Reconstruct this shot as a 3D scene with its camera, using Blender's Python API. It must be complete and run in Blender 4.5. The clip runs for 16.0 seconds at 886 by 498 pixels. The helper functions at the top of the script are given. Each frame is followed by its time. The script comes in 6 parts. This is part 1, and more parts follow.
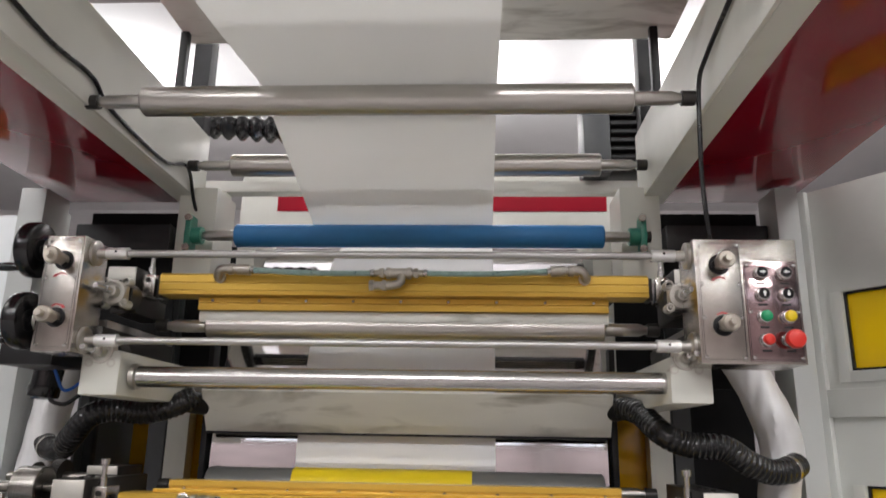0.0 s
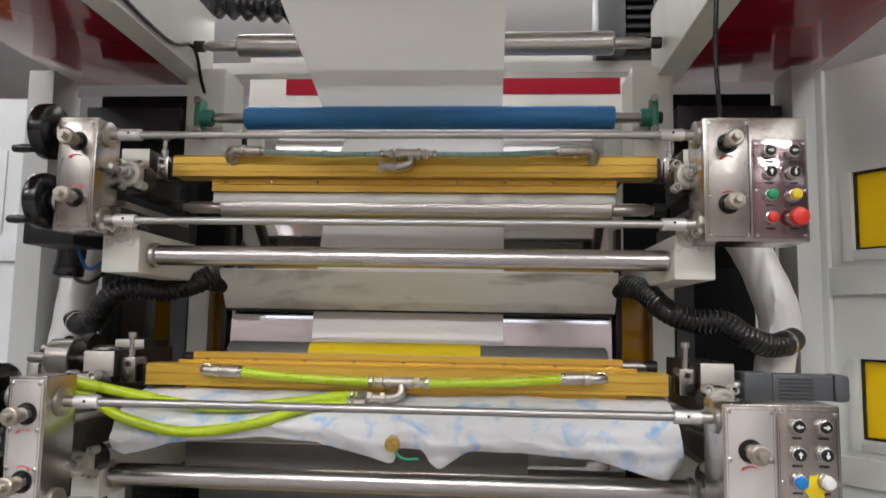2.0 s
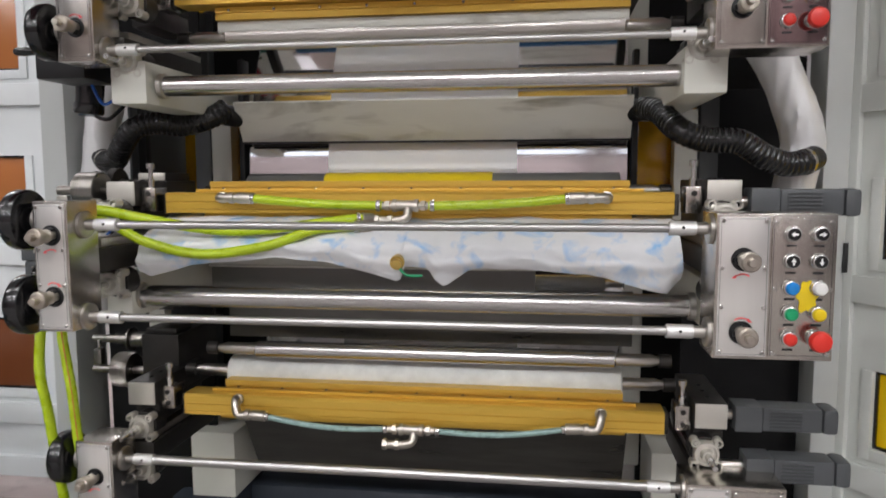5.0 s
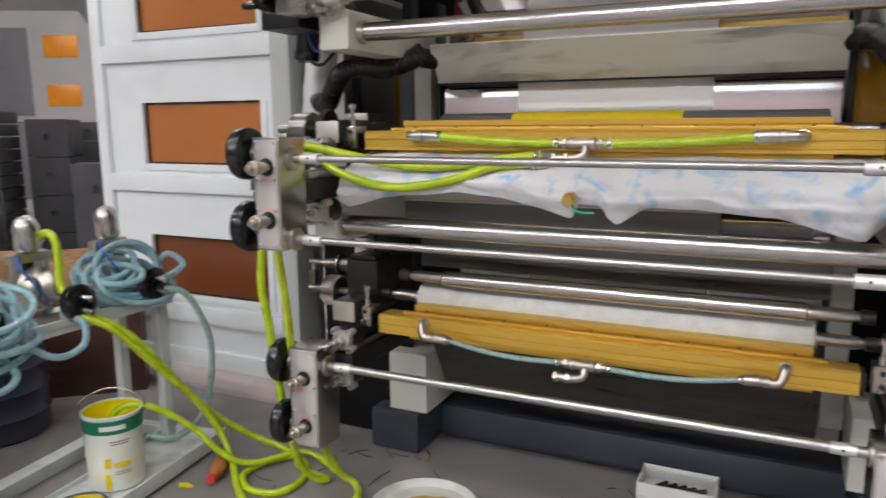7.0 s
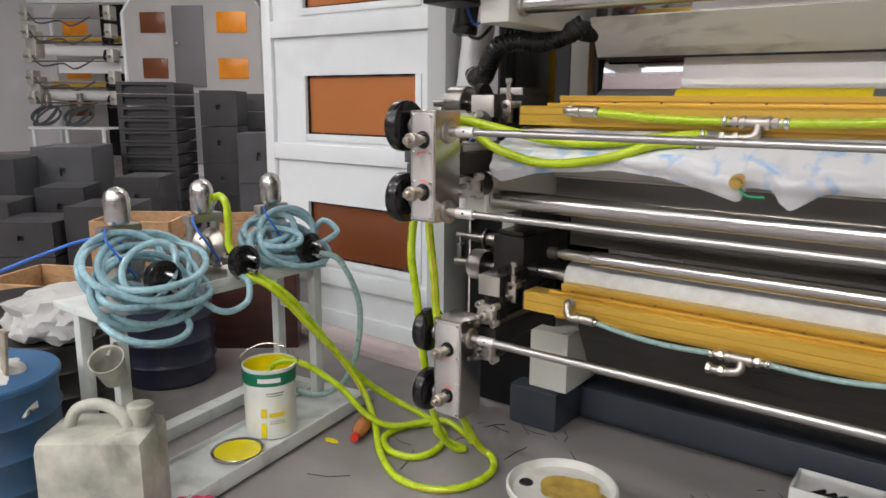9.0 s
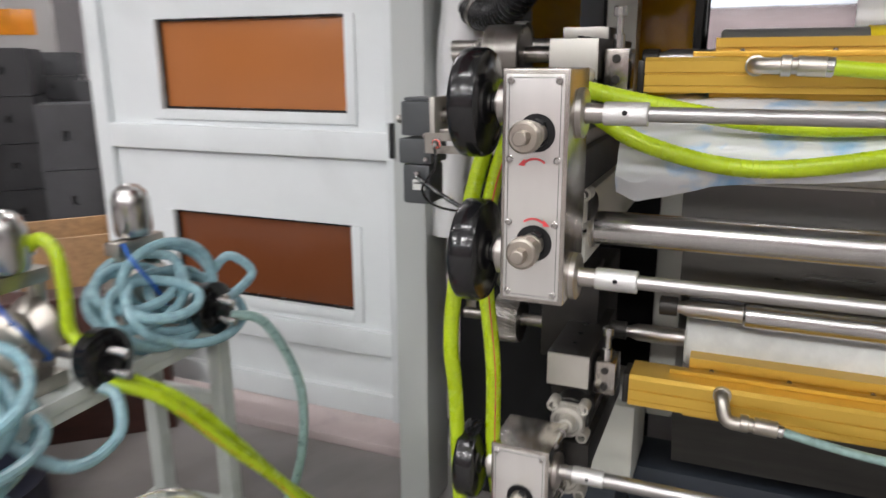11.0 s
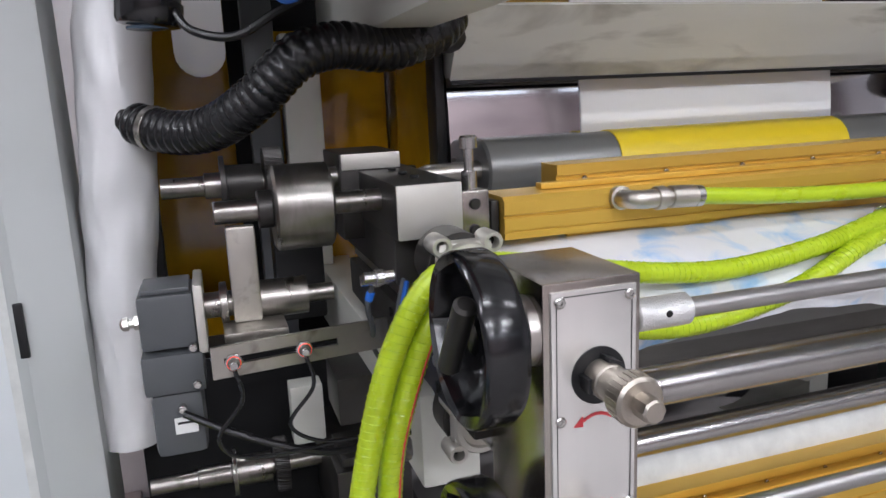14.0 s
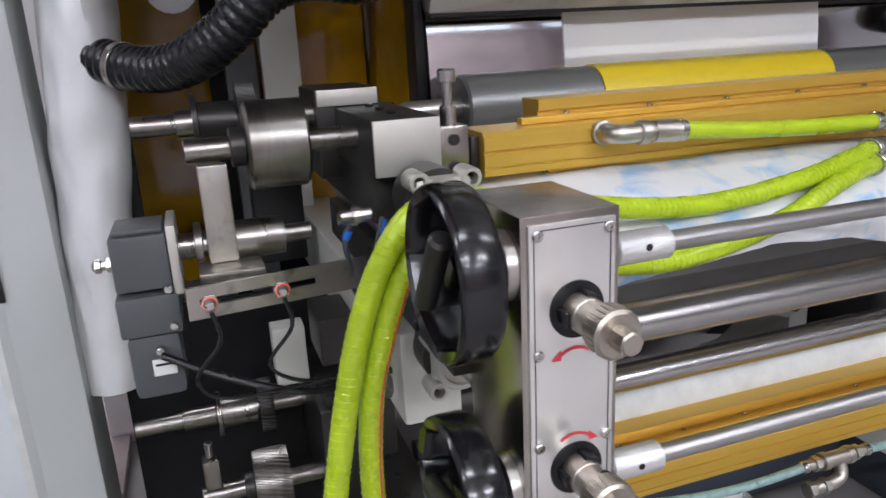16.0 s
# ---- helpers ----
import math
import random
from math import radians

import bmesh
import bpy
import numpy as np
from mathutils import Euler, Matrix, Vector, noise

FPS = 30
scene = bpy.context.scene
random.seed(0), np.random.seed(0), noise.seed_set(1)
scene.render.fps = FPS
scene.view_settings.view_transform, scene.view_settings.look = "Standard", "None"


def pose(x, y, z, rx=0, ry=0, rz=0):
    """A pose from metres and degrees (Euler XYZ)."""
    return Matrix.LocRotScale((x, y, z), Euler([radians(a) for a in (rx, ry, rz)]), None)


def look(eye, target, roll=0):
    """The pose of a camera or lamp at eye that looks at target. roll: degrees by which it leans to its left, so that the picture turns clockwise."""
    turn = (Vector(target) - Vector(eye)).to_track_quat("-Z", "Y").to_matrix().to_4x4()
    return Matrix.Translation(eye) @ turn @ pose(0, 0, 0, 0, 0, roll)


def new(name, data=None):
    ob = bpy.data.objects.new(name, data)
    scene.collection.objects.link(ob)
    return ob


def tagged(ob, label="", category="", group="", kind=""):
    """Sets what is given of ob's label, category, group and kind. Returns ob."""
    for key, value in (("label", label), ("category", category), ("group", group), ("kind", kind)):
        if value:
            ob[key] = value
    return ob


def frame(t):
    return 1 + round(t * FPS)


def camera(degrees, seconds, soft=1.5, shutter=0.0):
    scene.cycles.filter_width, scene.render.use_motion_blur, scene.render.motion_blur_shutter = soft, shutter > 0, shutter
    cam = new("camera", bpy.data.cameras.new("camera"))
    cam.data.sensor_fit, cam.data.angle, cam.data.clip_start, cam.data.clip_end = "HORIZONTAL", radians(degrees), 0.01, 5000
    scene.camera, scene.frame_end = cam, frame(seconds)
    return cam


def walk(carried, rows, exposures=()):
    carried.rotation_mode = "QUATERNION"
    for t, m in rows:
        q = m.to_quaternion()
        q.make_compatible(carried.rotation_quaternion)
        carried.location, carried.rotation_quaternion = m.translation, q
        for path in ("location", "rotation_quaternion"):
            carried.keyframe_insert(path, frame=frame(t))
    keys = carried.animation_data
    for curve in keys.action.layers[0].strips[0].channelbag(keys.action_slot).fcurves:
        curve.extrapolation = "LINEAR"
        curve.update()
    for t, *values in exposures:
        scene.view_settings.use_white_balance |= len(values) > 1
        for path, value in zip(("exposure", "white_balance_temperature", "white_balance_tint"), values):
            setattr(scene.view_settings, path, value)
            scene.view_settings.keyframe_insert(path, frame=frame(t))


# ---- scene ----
cam = camera(63.1, 16.0, shutter=0.6)
PATH = [
    (0, (0.198, -1.349, 1.247), (0.096, 0.582, 1.758), 1.0),
    (0.5, (0.201, -1.352, 1.238), (0.089, 0.596, 1.676), 1.1),
    (1, (0.207, -1.359, 1.239), (0.084, 0.606, 1.595), 1.1),
    (1.5, (0.198, -1.362, 1.232), (0.073, 0.614, 1.515), 1.1),
    (2, (0.206, -1.369, 1.224), (0.073, 0.616, 1.431), 1.0),
    (2.5, (0.21, -1.378, 1.219), (0.082, 0.613, 1.36), 0.9),
    (3, (0.21, -1.376, 1.208), (0.085, 0.619, 1.292), 0.8),
    (3.5, (0.209, -1.368, 1.2), (0.087, 0.628, 1.223), 0.7),
    (6, (0.405, -1.363, 1.134), (-0.112, 0.546, 0.837), -0.7),
    (6.5, (0.423, -1.377, 1.136), (-0.25, 0.479, 0.81), -0.6),
    (7, (0.433, -1.385, 1.137), (-0.413, 0.394, 0.796), -0.4),
    (7.5, (0.443, -1.398, 1.14), (-0.549, 0.302, 0.787), -0.2),
    (8, (0.464, -1.417, 1.143), (-0.638, 0.21, 0.773), 0.1),
    (8.5, (0.471, -1.423, 1.139), (-0.697, 0.15, 0.74), 0.5),
    (11, (-0.467, -0.803, 1.12), (-1.208, 0.983, 0.609), -0.3),
    (11.5, (-0.616, -0.597, 1.157), (-0.794, 1.317, 0.606), -0.9),
    (12, (-0.719, -0.447, 1.193), (-0.653, 1.499, 0.734), -0.7),
    (12.5, (-0.82, -0.391, 1.211), (-0.519, 1.539, 0.783), -2.5),
    (13, (-0.898, -0.4, 1.227), (-0.423, 1.493, 0.79), -3.3),
    (13.5, (-0.926, -0.426, 1.239), (-0.364, 1.449, 0.829), -2.9),
    (14, (-0.928, -0.44, 1.237), (-0.333, 1.424, 0.822), -2.5),
    (14.5, (-0.929, -0.438, 1.237), (-0.331, 1.413, 0.77), -2.1),
    (15, (-0.935, -0.43, 1.227), (-0.351, 1.405, 0.687), -2.0),
    (15.5, (-0.931, -0.428, 1.221), (-0.341, 1.396, 0.651), -2.3),
    (16, (-0.918, -0.432, 1.227), (-0.305, 1.386, 0.66), -2.9),
]
walk(cam, [(t, look(eye, target, roll)) for t, eye, target, roll in PATH],
     exposures=[(0, -1.14, 6450, 11), (3, -1.22, 6400, 10), (6, -1.22, 6350, 11), (8.7, -1.05, 6450, 11), (10.9, -1.04, 6400, 10), (11.5, -1.26, 6100, 12), (13, -0.92, 5950, 13), (16, -0.96, 5900, 13)])

# ---- world and light ----
world = bpy.data.worlds.new("hall_air")
world.use_nodes = True
scene.world = world
world.node_tree.nodes["Background"].inputs[0].default_value = (0.95, 0.97, 1.0, 1)
world.node_tree.nodes["Background"].inputs[1].default_value = 0.35
LAMPS = [(x, y) for x in (-5.4, -0.9, 3.6) for y in (-9.6, -6.4, -2.4, 3.2, 7.6)]
LAMP_WATTS, FRONT_WATTS = 120, 400
UP_WATTS = 90


# ---- materials ----
def make_mat(name, color, rough=0.5, metal=0.0, var=0.08, scale=6.0, bump=0.0, bump_scale=120.0, spec=0.5,
             dirt=None, dirt_amount=0.0, dirt_scale=3.0, stretch=(1, 1, 1), alpha=None, transmission=0.0, coat=0.0,
             emission=0.0, rough_var=0.1, island=0.0):
    m = bpy.data.materials.new(name)
    m.use_nodes = True
    nt = m.node_tree
    b = nt.nodes["Principled BSDF"]
    b.inputs["Roughness"].default_value = rough
    b.inputs["Metallic"].default_value = metal
    b.inputs["Specular IOR Level"].default_value = spec
    b.inputs["Transmission Weight"].default_value = transmission
    b.inputs["Coat Weight"].default_value = coat
    b.inputs["Coat Roughness"].default_value = 0.08
    tc = nt.nodes.new("ShaderNodeTexCoord")
    mp = nt.nodes.new("ShaderNodeMapping")
    mp.inputs["Scale"].default_value = stretch
    geo = nt.nodes.new("ShaderNodeNewGeometry")
    nt.links.new(geo.outputs["Position"], mp.inputs["Vector"])
    n = nt.nodes.new("ShaderNodeTexNoise")
    n.inputs["Scale"].default_value = scale
    n.inputs["Detail"].default_value = 6
    n.inputs["Roughness"].default_value = 0.6
    nt.links.new(mp.outputs[0], n.inputs["Vector"])
    ramp = nt.nodes.new("ShaderNodeMapRange")
    ramp.inputs["From Min"].default_value = 0.3
    ramp.inputs["From Max"].default_value = 0.7
    ramp.inputs["To Min"].default_value = 1 - var
    ramp.inputs["To Max"].default_value = 1 + var
    nt.links.new(n.outputs["Fac"], ramp.inputs["Value"])
    mul = nt.nodes.new("ShaderNodeMix")
    mul.data_type, mul.blend_type = "RGBA", "MULTIPLY"
    mul.inputs[0].default_value = 1
    mul.inputs[6].default_value = (*color, 1)
    nt.links.new(ramp.outputs[0], mul.inputs[7])
    out = mul.outputs[2]
    if dirt is not None:
        n2 = nt.nodes.new("ShaderNodeTexNoise")
        n2.inputs["Scale"].default_value = dirt_scale
        n2.inputs["Detail"].default_value = 8
        n2.inputs["Distortion"].default_value = 0.6
        nt.links.new(mp.outputs[0], n2.inputs["Vector"])
        r2 = nt.nodes.new("ShaderNodeMapRange")
        r2.inputs["From Min"].default_value = 0.52
        r2.inputs["From Max"].default_value = 0.72
        r2.inputs["To Max"].default_value = dirt_amount
        nt.links.new(n2.outputs["Fac"], r2.inputs["Value"])
        mx = nt.nodes.new("ShaderNodeMix")
        mx.data_type = "RGBA"
        nt.links.new(r2.outputs[0], mx.inputs[0])
        nt.links.new(out, mx.inputs[6])
        mx.inputs[7].default_value = (*dirt, 1)
        out = mx.outputs[2]
    nt.links.new(out, b.inputs["Base Color"])
    rr = nt.nodes.new("ShaderNodeMapRange")
    rr.inputs["To Min"].default_value = max(0.02, rough - rough_var)
    rr.inputs["To Max"].default_value = min(1, rough + rough_var)
    nt.links.new(n.outputs["Fac"], rr.inputs["Value"])
    nt.links.new(rr.outputs[0], b.inputs["Roughness"])
    if bump:
        nb = nt.nodes.new("ShaderNodeTexNoise")
        nb.inputs["Scale"].default_value = bump_scale
        nb.inputs["Detail"].default_value = 3
        nt.links.new(mp.outputs[0], nb.inputs["Vector"])
        bp = nt.nodes.new("ShaderNodeBump")
        bp.inputs["Strength"].default_value = bump
        bp.inputs["Distance"].default_value = 0.002
        nt.links.new(nb.outputs["Fac"], bp.inputs["Height"])
        nt.links.new(bp.outputs[0], b.inputs["Normal"])
    if alpha is not None:
        b.inputs["Alpha"].default_value = alpha
    if emission:
        b.inputs["Emission Color"].default_value = (*color, 1)
        b.inputs["Emission Strength"].default_value = emission
    return m


CHROME = make_mat("polished_chrome", (0.54, 0.53, 0.515), 0.25, 1.0, 0.06, 8, rough_var=0.05, stretch=(0.4, 6, 6))
MIRROR = make_mat("drum_chrome", (0.74, 0.73, 0.75), 0.07, 1.0, 0.03, 4, rough_var=0.03)
STEEL = make_mat("brushed_stainless", (0.46, 0.43, 0.395), 0.24, 1.0, 0.07, 5, 0.025, 300, rough_var=0.05, stretch=(14, 2, 0.6))
STEEL_H = make_mat("turned_steel", (0.52, 0.5, 0.47), 0.3, 1.0, 0.08, 10, 0.012, 260, stretch=(0.4, 8, 8), rough_var=0.05)
DARK_STEEL = make_mat("oiled_dark_steel", (0.05, 0.047, 0.044), 0.4, 0.7, 0.2, 12, 0.05, 200)
BLACKENED = make_mat("blackened_steel", (0.016, 0.016, 0.017), 0.42, 0.4, 0.25, 14)
NICKEL = make_mat("nickel_block", (0.6, 0.58, 0.53), 0.42, 0.75, 0.06, 9, 0.04, 240)
SATIN_ROD = make_mat("satin_ground_rod", (0.46, 0.455, 0.445), 0.36, 1.0, 0.06, 14, 0.01, 300, stretch=(0.5, 8, 8), rough_var=0.06)
KNURLED = make_mat("knurled_bright_sleeve", (0.8, 0.8, 0.79), 0.36, 0.8, 0.06, 30, 0.5, 700)
KNOB_NICKEL = make_mat("dull_nickel_knob", (0.46, 0.42, 0.365), 0.36, 1.0, 0.12, 25, 0.15, 400)
FACE = make_mat("satin_face_plate", (0.76, 0.745, 0.715), 0.25, 0.72, 0.03, 4, 0.012, 300, rough_var=0.04, stretch=(10, 2, 0.6))
# purple film on a mirror plate, with a dark maroon reflection in its colour
FILMED_REFLECTION_FACE = make_mat("purple_filmed_plate_with_maroon_reflection", (0.36, 0.27, 0.275), 0.1, 0.95, 0.08, 7, 0.02, 120, rough_var=0.05)
# worn turned steel, base darkened for the shade around the drives
SHADED_WORN_STEEL = make_mat("worn_shaded_turned_steel", (0.27, 0.255, 0.235), 0.3, 1.0, 0.12, 9, 0.03, 260, dirt=(0.1, 0.09, 0.075), dirt_amount=0.45, dirt_scale=12, stretch=(5, 1.5, 1.5), rough_var=0.1)
SMUDGED_STEEL = make_mat("smudged_flat_steel", (0.42, 0.4, 0.36), 0.34, 0.95, 0.12, 14, 0.03, 200, dirt=(0.12, 0.105, 0.08), dirt_amount=0.7, dirt_scale=28, rough_var=0.1)
GOLD = make_mat("gold_anodised_aluminium", (0.68, 0.43, 0.07), 0.32, 0.5, 0.02, 3, 0.015, 300, stretch=(0.4, 4, 4))
CREAM = make_mat("cream_machine_paint", (0.66, 0.66, 0.6), 0.38, 0, 0.04, 3, 0.03, 150, dirt=(0.4, 0.39, 0.35), dirt_amount=0.25)
GREY_SHEET = make_mat("grey_sheet_metal", (0.72, 0.72, 0.67), 0.42, 0.1, 0.06, 4, 0.03, 90, dirt=(0.24, 0.225, 0.18), dirt_amount=0.8, dirt_scale=7, stretch=(0.6, 2, 2))
WHITE_PAINT = make_mat("white_door_paint", (0.74, 0.77, 0.78), 0.42, 0, 0.04, 2.5, 0.03, 130, dirt=(0.56, 0.58, 0.58), dirt_amount=0.45, dirt_scale=2.2)
POST_GREY = make_mat("light_grey_post_paint", (0.47, 0.49, 0.48), 0.4, 0, 0.04, 3, 0.03, 140)
RED = make_mat("glossy_red_paint", (0.22, 0.005, 0.016), 0.09, 0, 0.1, 2, spec=0.5, coat=0.0, rough_var=0.03)
BRIGHT_RED = make_mat("red_stripe_paint", (0.32, 0.002, 0.016), 0.55, 0, 0.06, 3, spec=0.2)
BLACK_PLASTIC = make_mat("black_bakelite", (0.007, 0.007, 0.008), 0.15, 0, 0.2, 9, spec=0.6, rough_var=0.07)
BLACK_RUBBER = make_mat("black_ribbed_rubber", (0.012, 0.012, 0.013), 0.26, 0, 0.25, 12, 0.08, 150)
MOTOR_GREY = make_mat("dark_grey_motor_paint", (0.075, 0.08, 0.085), 0.42, 0, 0.1, 8, 0.04, 160)
BLUE_RUBBER = make_mat("blue_rubber_roller", (0.025, 0.18, 0.44), 0.5, 0, 0.12, 6, 0.05, 160, dirt=(0.06, 0.2, 0.4), dirt_amount=0.4)
FILM = make_mat("white_plastic_film", (0.95, 0.95, 0.955), 0.24, 0, 0.02, 2, spec=0.5, rough_var=0.04)
FILM_THIN = make_mat("thin_translucent_film", (0.94, 0.94, 0.93), 0.24, 0, 0.02, 2)
_nt = FILM_THIN.node_tree
_tr, _mx = _nt.nodes.new("ShaderNodeBsdfTranslucent"), _nt.nodes.new("ShaderNodeMixShader")
_tr.inputs[0].default_value = (0.95, 0.95, 0.94, 1)
_mx.inputs[0].default_value = 0.6
_nt.links.new(_nt.nodes["Principled BSDF"].outputs[0], _mx.inputs[1])
_nt.links.new(_tr.outputs[0], _mx.inputs[2])
_nt.links.new(_mx.outputs[0], _nt.nodes["Material Output"].inputs[0])
YELLOW_PLATE = make_mat("yellow_printing_plate", (0.8, 0.6, 0.01), 0.36, 0, 0.05, 4)
CLOTH = make_mat("white_wrapping_cloth", (0.7, 0.71, 0.73), 0.75, 0, 0.05, 4, 0.15, 60, dirt=(0.16, 0.42, 0.74), dirt_amount=0.85, dirt_scale=17)
SILVER_CLOTH = make_mat("silver_fabric", (0.74, 0.74, 0.745), 0.45, 0.2, 0.08, 6, 0.1, 40)
FELT = make_mat("white_felt_roll", (0.72, 0.73, 0.7), 0.85, 0, 0.12, 20, 0.3, 90)
LIME = make_mat("lime_green_hose", (0.43, 0.57, 0.009), 0.28, 0, 0.08, 20, spec=0.6)
LIME_DARK = make_mat("lime_hose_spiral", (0.4, 0.56, 0.015), 0.28, 0, 0.1, 20)
CLEAR_BLUE = make_mat("pale_blue_clear_hose", (0.4, 0.64, 0.71), 0.18, 0, 0.2, 60, 0.15, 400, spec=0.7, transmission=0.4)
TEAL_HOSE = make_mat("grey_green_braided_hose", (0.3, 0.45, 0.42), 0.3, 0, 0.25, 60, spec=0.6, transmission=0.15)
BRASS = make_mat("brass", (0.6, 0.42, 0.13), 0.3, 1.0, 0.1, 12)
FITTING = make_mat("cast_stainless_fitting", (0.5, 0.47, 0.42), 0.36, 1.0, 0.14, 30, 0.1, 180)
BROWN_ACRYLIC = make_mat("brown_acrylic_window", (0.42, 0.15, 0.045), 0.2, 0, 0.06, 2, spec=0.5)
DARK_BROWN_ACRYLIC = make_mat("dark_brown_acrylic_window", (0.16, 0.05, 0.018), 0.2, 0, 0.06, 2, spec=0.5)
YELLOW_ACRYLIC = make_mat("yellow_acrylic_window", (0.98, 0.65, 0.002), 0.3, 0, 0.03, 2)
AMBER_PANEL = make_mat("amber_glossy_panel", (0.44, 0.235, 0.003), 0.13, 0, 0.22, 6, coat=0.2)
BASE_BLUE = make_mat("dark_blue_grey_base_paint", (0.036, 0.044, 0.058), 0.45, 0, 0.12, 5, 0.05, 120)
GREEN_CAST = make_mat("green_bearing_paint", (0.02, 0.16, 0.11), 0.4, 0, 0.15, 14)
PLATE_GREY = make_mat("grey_plate_cylinder", (0.2, 0.2, 0.195), 0.36, 0.5, 0.06, 6)
FLOOR_MAT = make_mat("worn_grey_concrete_floor", (0.265, 0.245, 0.237), 0.5, 0, 0.18, 1.6, 0.12, 60, dirt=(0.05, 0.048, 0.046), dirt_amount=0.7, dirt_scale=1.3)
HALL_WALL = make_mat("hall_wall_paint", (0.82, 0.8, 0.81), 0.7, 0, 0.05, 0.6, 0.05, 30)
HALL_ROOF = make_mat("hall_roof_sheet", (0.82, 0.81, 0.82), 0.6, 0, 0.05, 0.6)
LAMP_GLOW = make_mat("lamp_glow", (1.0, 0.98, 0.96), 0.5, emission=9.0, var=0.01)
DARK_SHEET = make_mat("dark_oily_sheet_metal", (0.11, 0.108, 0.1), 0.3, 0.85, 0.3, 5, 0.03, 120, rough_var=0.12, stretch=(0.5, 3, 3))
# near-black that stands in for deep shade inside the presses
SHADE_BLACK = make_mat("flat_black_interior_shade", (0.009, 0.009, 0.0095), 0.6, 0, 0.3, 6, spec=0.15)
RED_PLASTIC = make_mat("red_push_button", (0.62, 0.03, 0.02), 0.35, 0, 0.06, 20)
GREEN_PLASTIC = make_mat("green_push_button", (0.01, 0.3, 0.12), 0.35, 0, 0.06, 20)
YELLOW_PLASTIC = make_mat("yellow_push_button", (0.75, 0.55, 0.01), 0.35, 0, 0.06, 20)
BLUE_PLASTIC = make_mat("blue_push_button", (0.01, 0.2, 0.55), 0.35, 0, 0.06, 20)
WHITE_PLASTIC = make_mat("white_plastic", (0.75, 0.75, 0.73), 0.4, 0, 0.04, 20)
RED_INK = make_mat("red_arrow_print", (0.6, 0.05, 0.06), 0.5, 0, 0.1, 30)
LED_RED = make_mat("red_sensor_light", (1.0, 0.06, 0.03), 0.4, emission=1.6, var=0.01)
TUBE_BLUE = make_mat("blue_air_tube", (0.02, 0.12, 0.5), 0.35, 0, 0.05, 10)


# ---- mesh helpers ----
ROOTS = {}


def thing(name, at, label, category, group="", kind=""):
    ob = new(name)
    ob.empty_display_size = 0.05
    ob.location = at
    ROOTS[ob.name] = Vector(at)
    return tagged(ob, label, category, group, kind)


def part(name, bm, material, parent, label="", smooth=True):
    """Links a bmesh, built in world places, as one mesh under a thing or under a part."""
    root = parent
    while root.parent is not None:
        root = root.parent
    bm.transform(Matrix.Translation(-ROOTS[root.name]))
    me = bpy.data.meshes.new(name)
    bm.to_mesh(me)
    bm.free()
    me.materials.append(material)
    if smooth:
        me.shade_smooth()
        me.set_sharp_from_angle(angle=radians(35))
    ob = new(name, me)
    ob.parent = parent
    if label:
        tagged(ob, label)
    return ob


def solo(name, bm, material, label, category="", kind="", group="", smooth=True):
    me = bpy.data.meshes.new(name)
    bm.to_mesh(me)
    bm.free()
    me.materials.append(material)
    if smooth:
        me.shade_smooth()
        me.set_sharp_from_angle(angle=radians(35))
    ob = new(name, me)
    ROOTS[ob.name] = Vector((0, 0, 0))
    return tagged(ob, label, category, group, kind)


def box(x0, x1, y0, y1, z0, z1, bevel=0.0015, bm=None, turn=None):
    b = bmesh.new()
    bmesh.ops.create_cube(b, size=1)
    c = Vector(((x0 + x1) / 2, (y0 + y1) / 2, (z0 + z1) / 2))
    for v in b.verts:
        v.co = Vector((v.co.x * (x1 - x0), v.co.y * (y1 - y0), v.co.z * (z1 - z0)))
    if bevel:
        w = min(bevel, 0.45 * min(abs(x1 - x0), abs(y1 - y0), abs(z1 - z0)))
        bmesh.ops.bevel(b, geom=b.edges[:], offset=w, segments=2, affect="EDGES", profile=0.6)
    m = Matrix.Translation(c) @ (turn if turn is not None else Matrix.Identity(4))
    b.transform(m)
    return merge(bm, b)


def merge(bm, b):
    if bm is None:
        return b
    me = bpy.data.meshes.new("tmp")
    b.to_mesh(me)
    b.free()
    bm.from_mesh(me)
    bpy.data.meshes.remove(me)
    return bm


def basis(axis):
    z = Vector(axis).normalized()
    return z.to_track_quat("Z", "Y").to_matrix().to_4x4()


def lathe(p0, axis, profile, seg=32, bm=None):
    """A turned body: profile rows of (distance along the axis, radius), from p0."""
    b = bmesh.new()
    rings = []
    for d, r in profile:
        ring = []
        for k in range(seg):
            a = 2 * math.pi * k / seg
            ring.append(b.verts.new((max(r, 1e-5) * math.cos(a), max(r, 1e-5) * math.sin(a), d)))
        rings.append(ring)
    for q in range(len(rings) - 1):
        for k in range(seg):
            b.faces.new((rings[q][k], rings[q][(k + 1) % seg], rings[q + 1][(k + 1) % seg], rings[q + 1][k]))
    b.faces.new(rings[0][::-1])
    b.faces.new(rings[-1])
    b.transform(Matrix.Translation(p0) @ basis(axis))
    bmesh.ops.recalc_face_normals(b, faces=b.faces[:])
    return merge(bm, b)


def cyl(p0, p1, r, seg=24, bm=None, chamfer=0.001):
    d = Vector(p1) - Vector(p0)
    n = d.length
    c = min(chamfer, r * 0.3, n * 0.3)
    return lathe(p0, d, [(0, r - c), (c, r), (n - c, r), (n, r - c)], seg, bm)


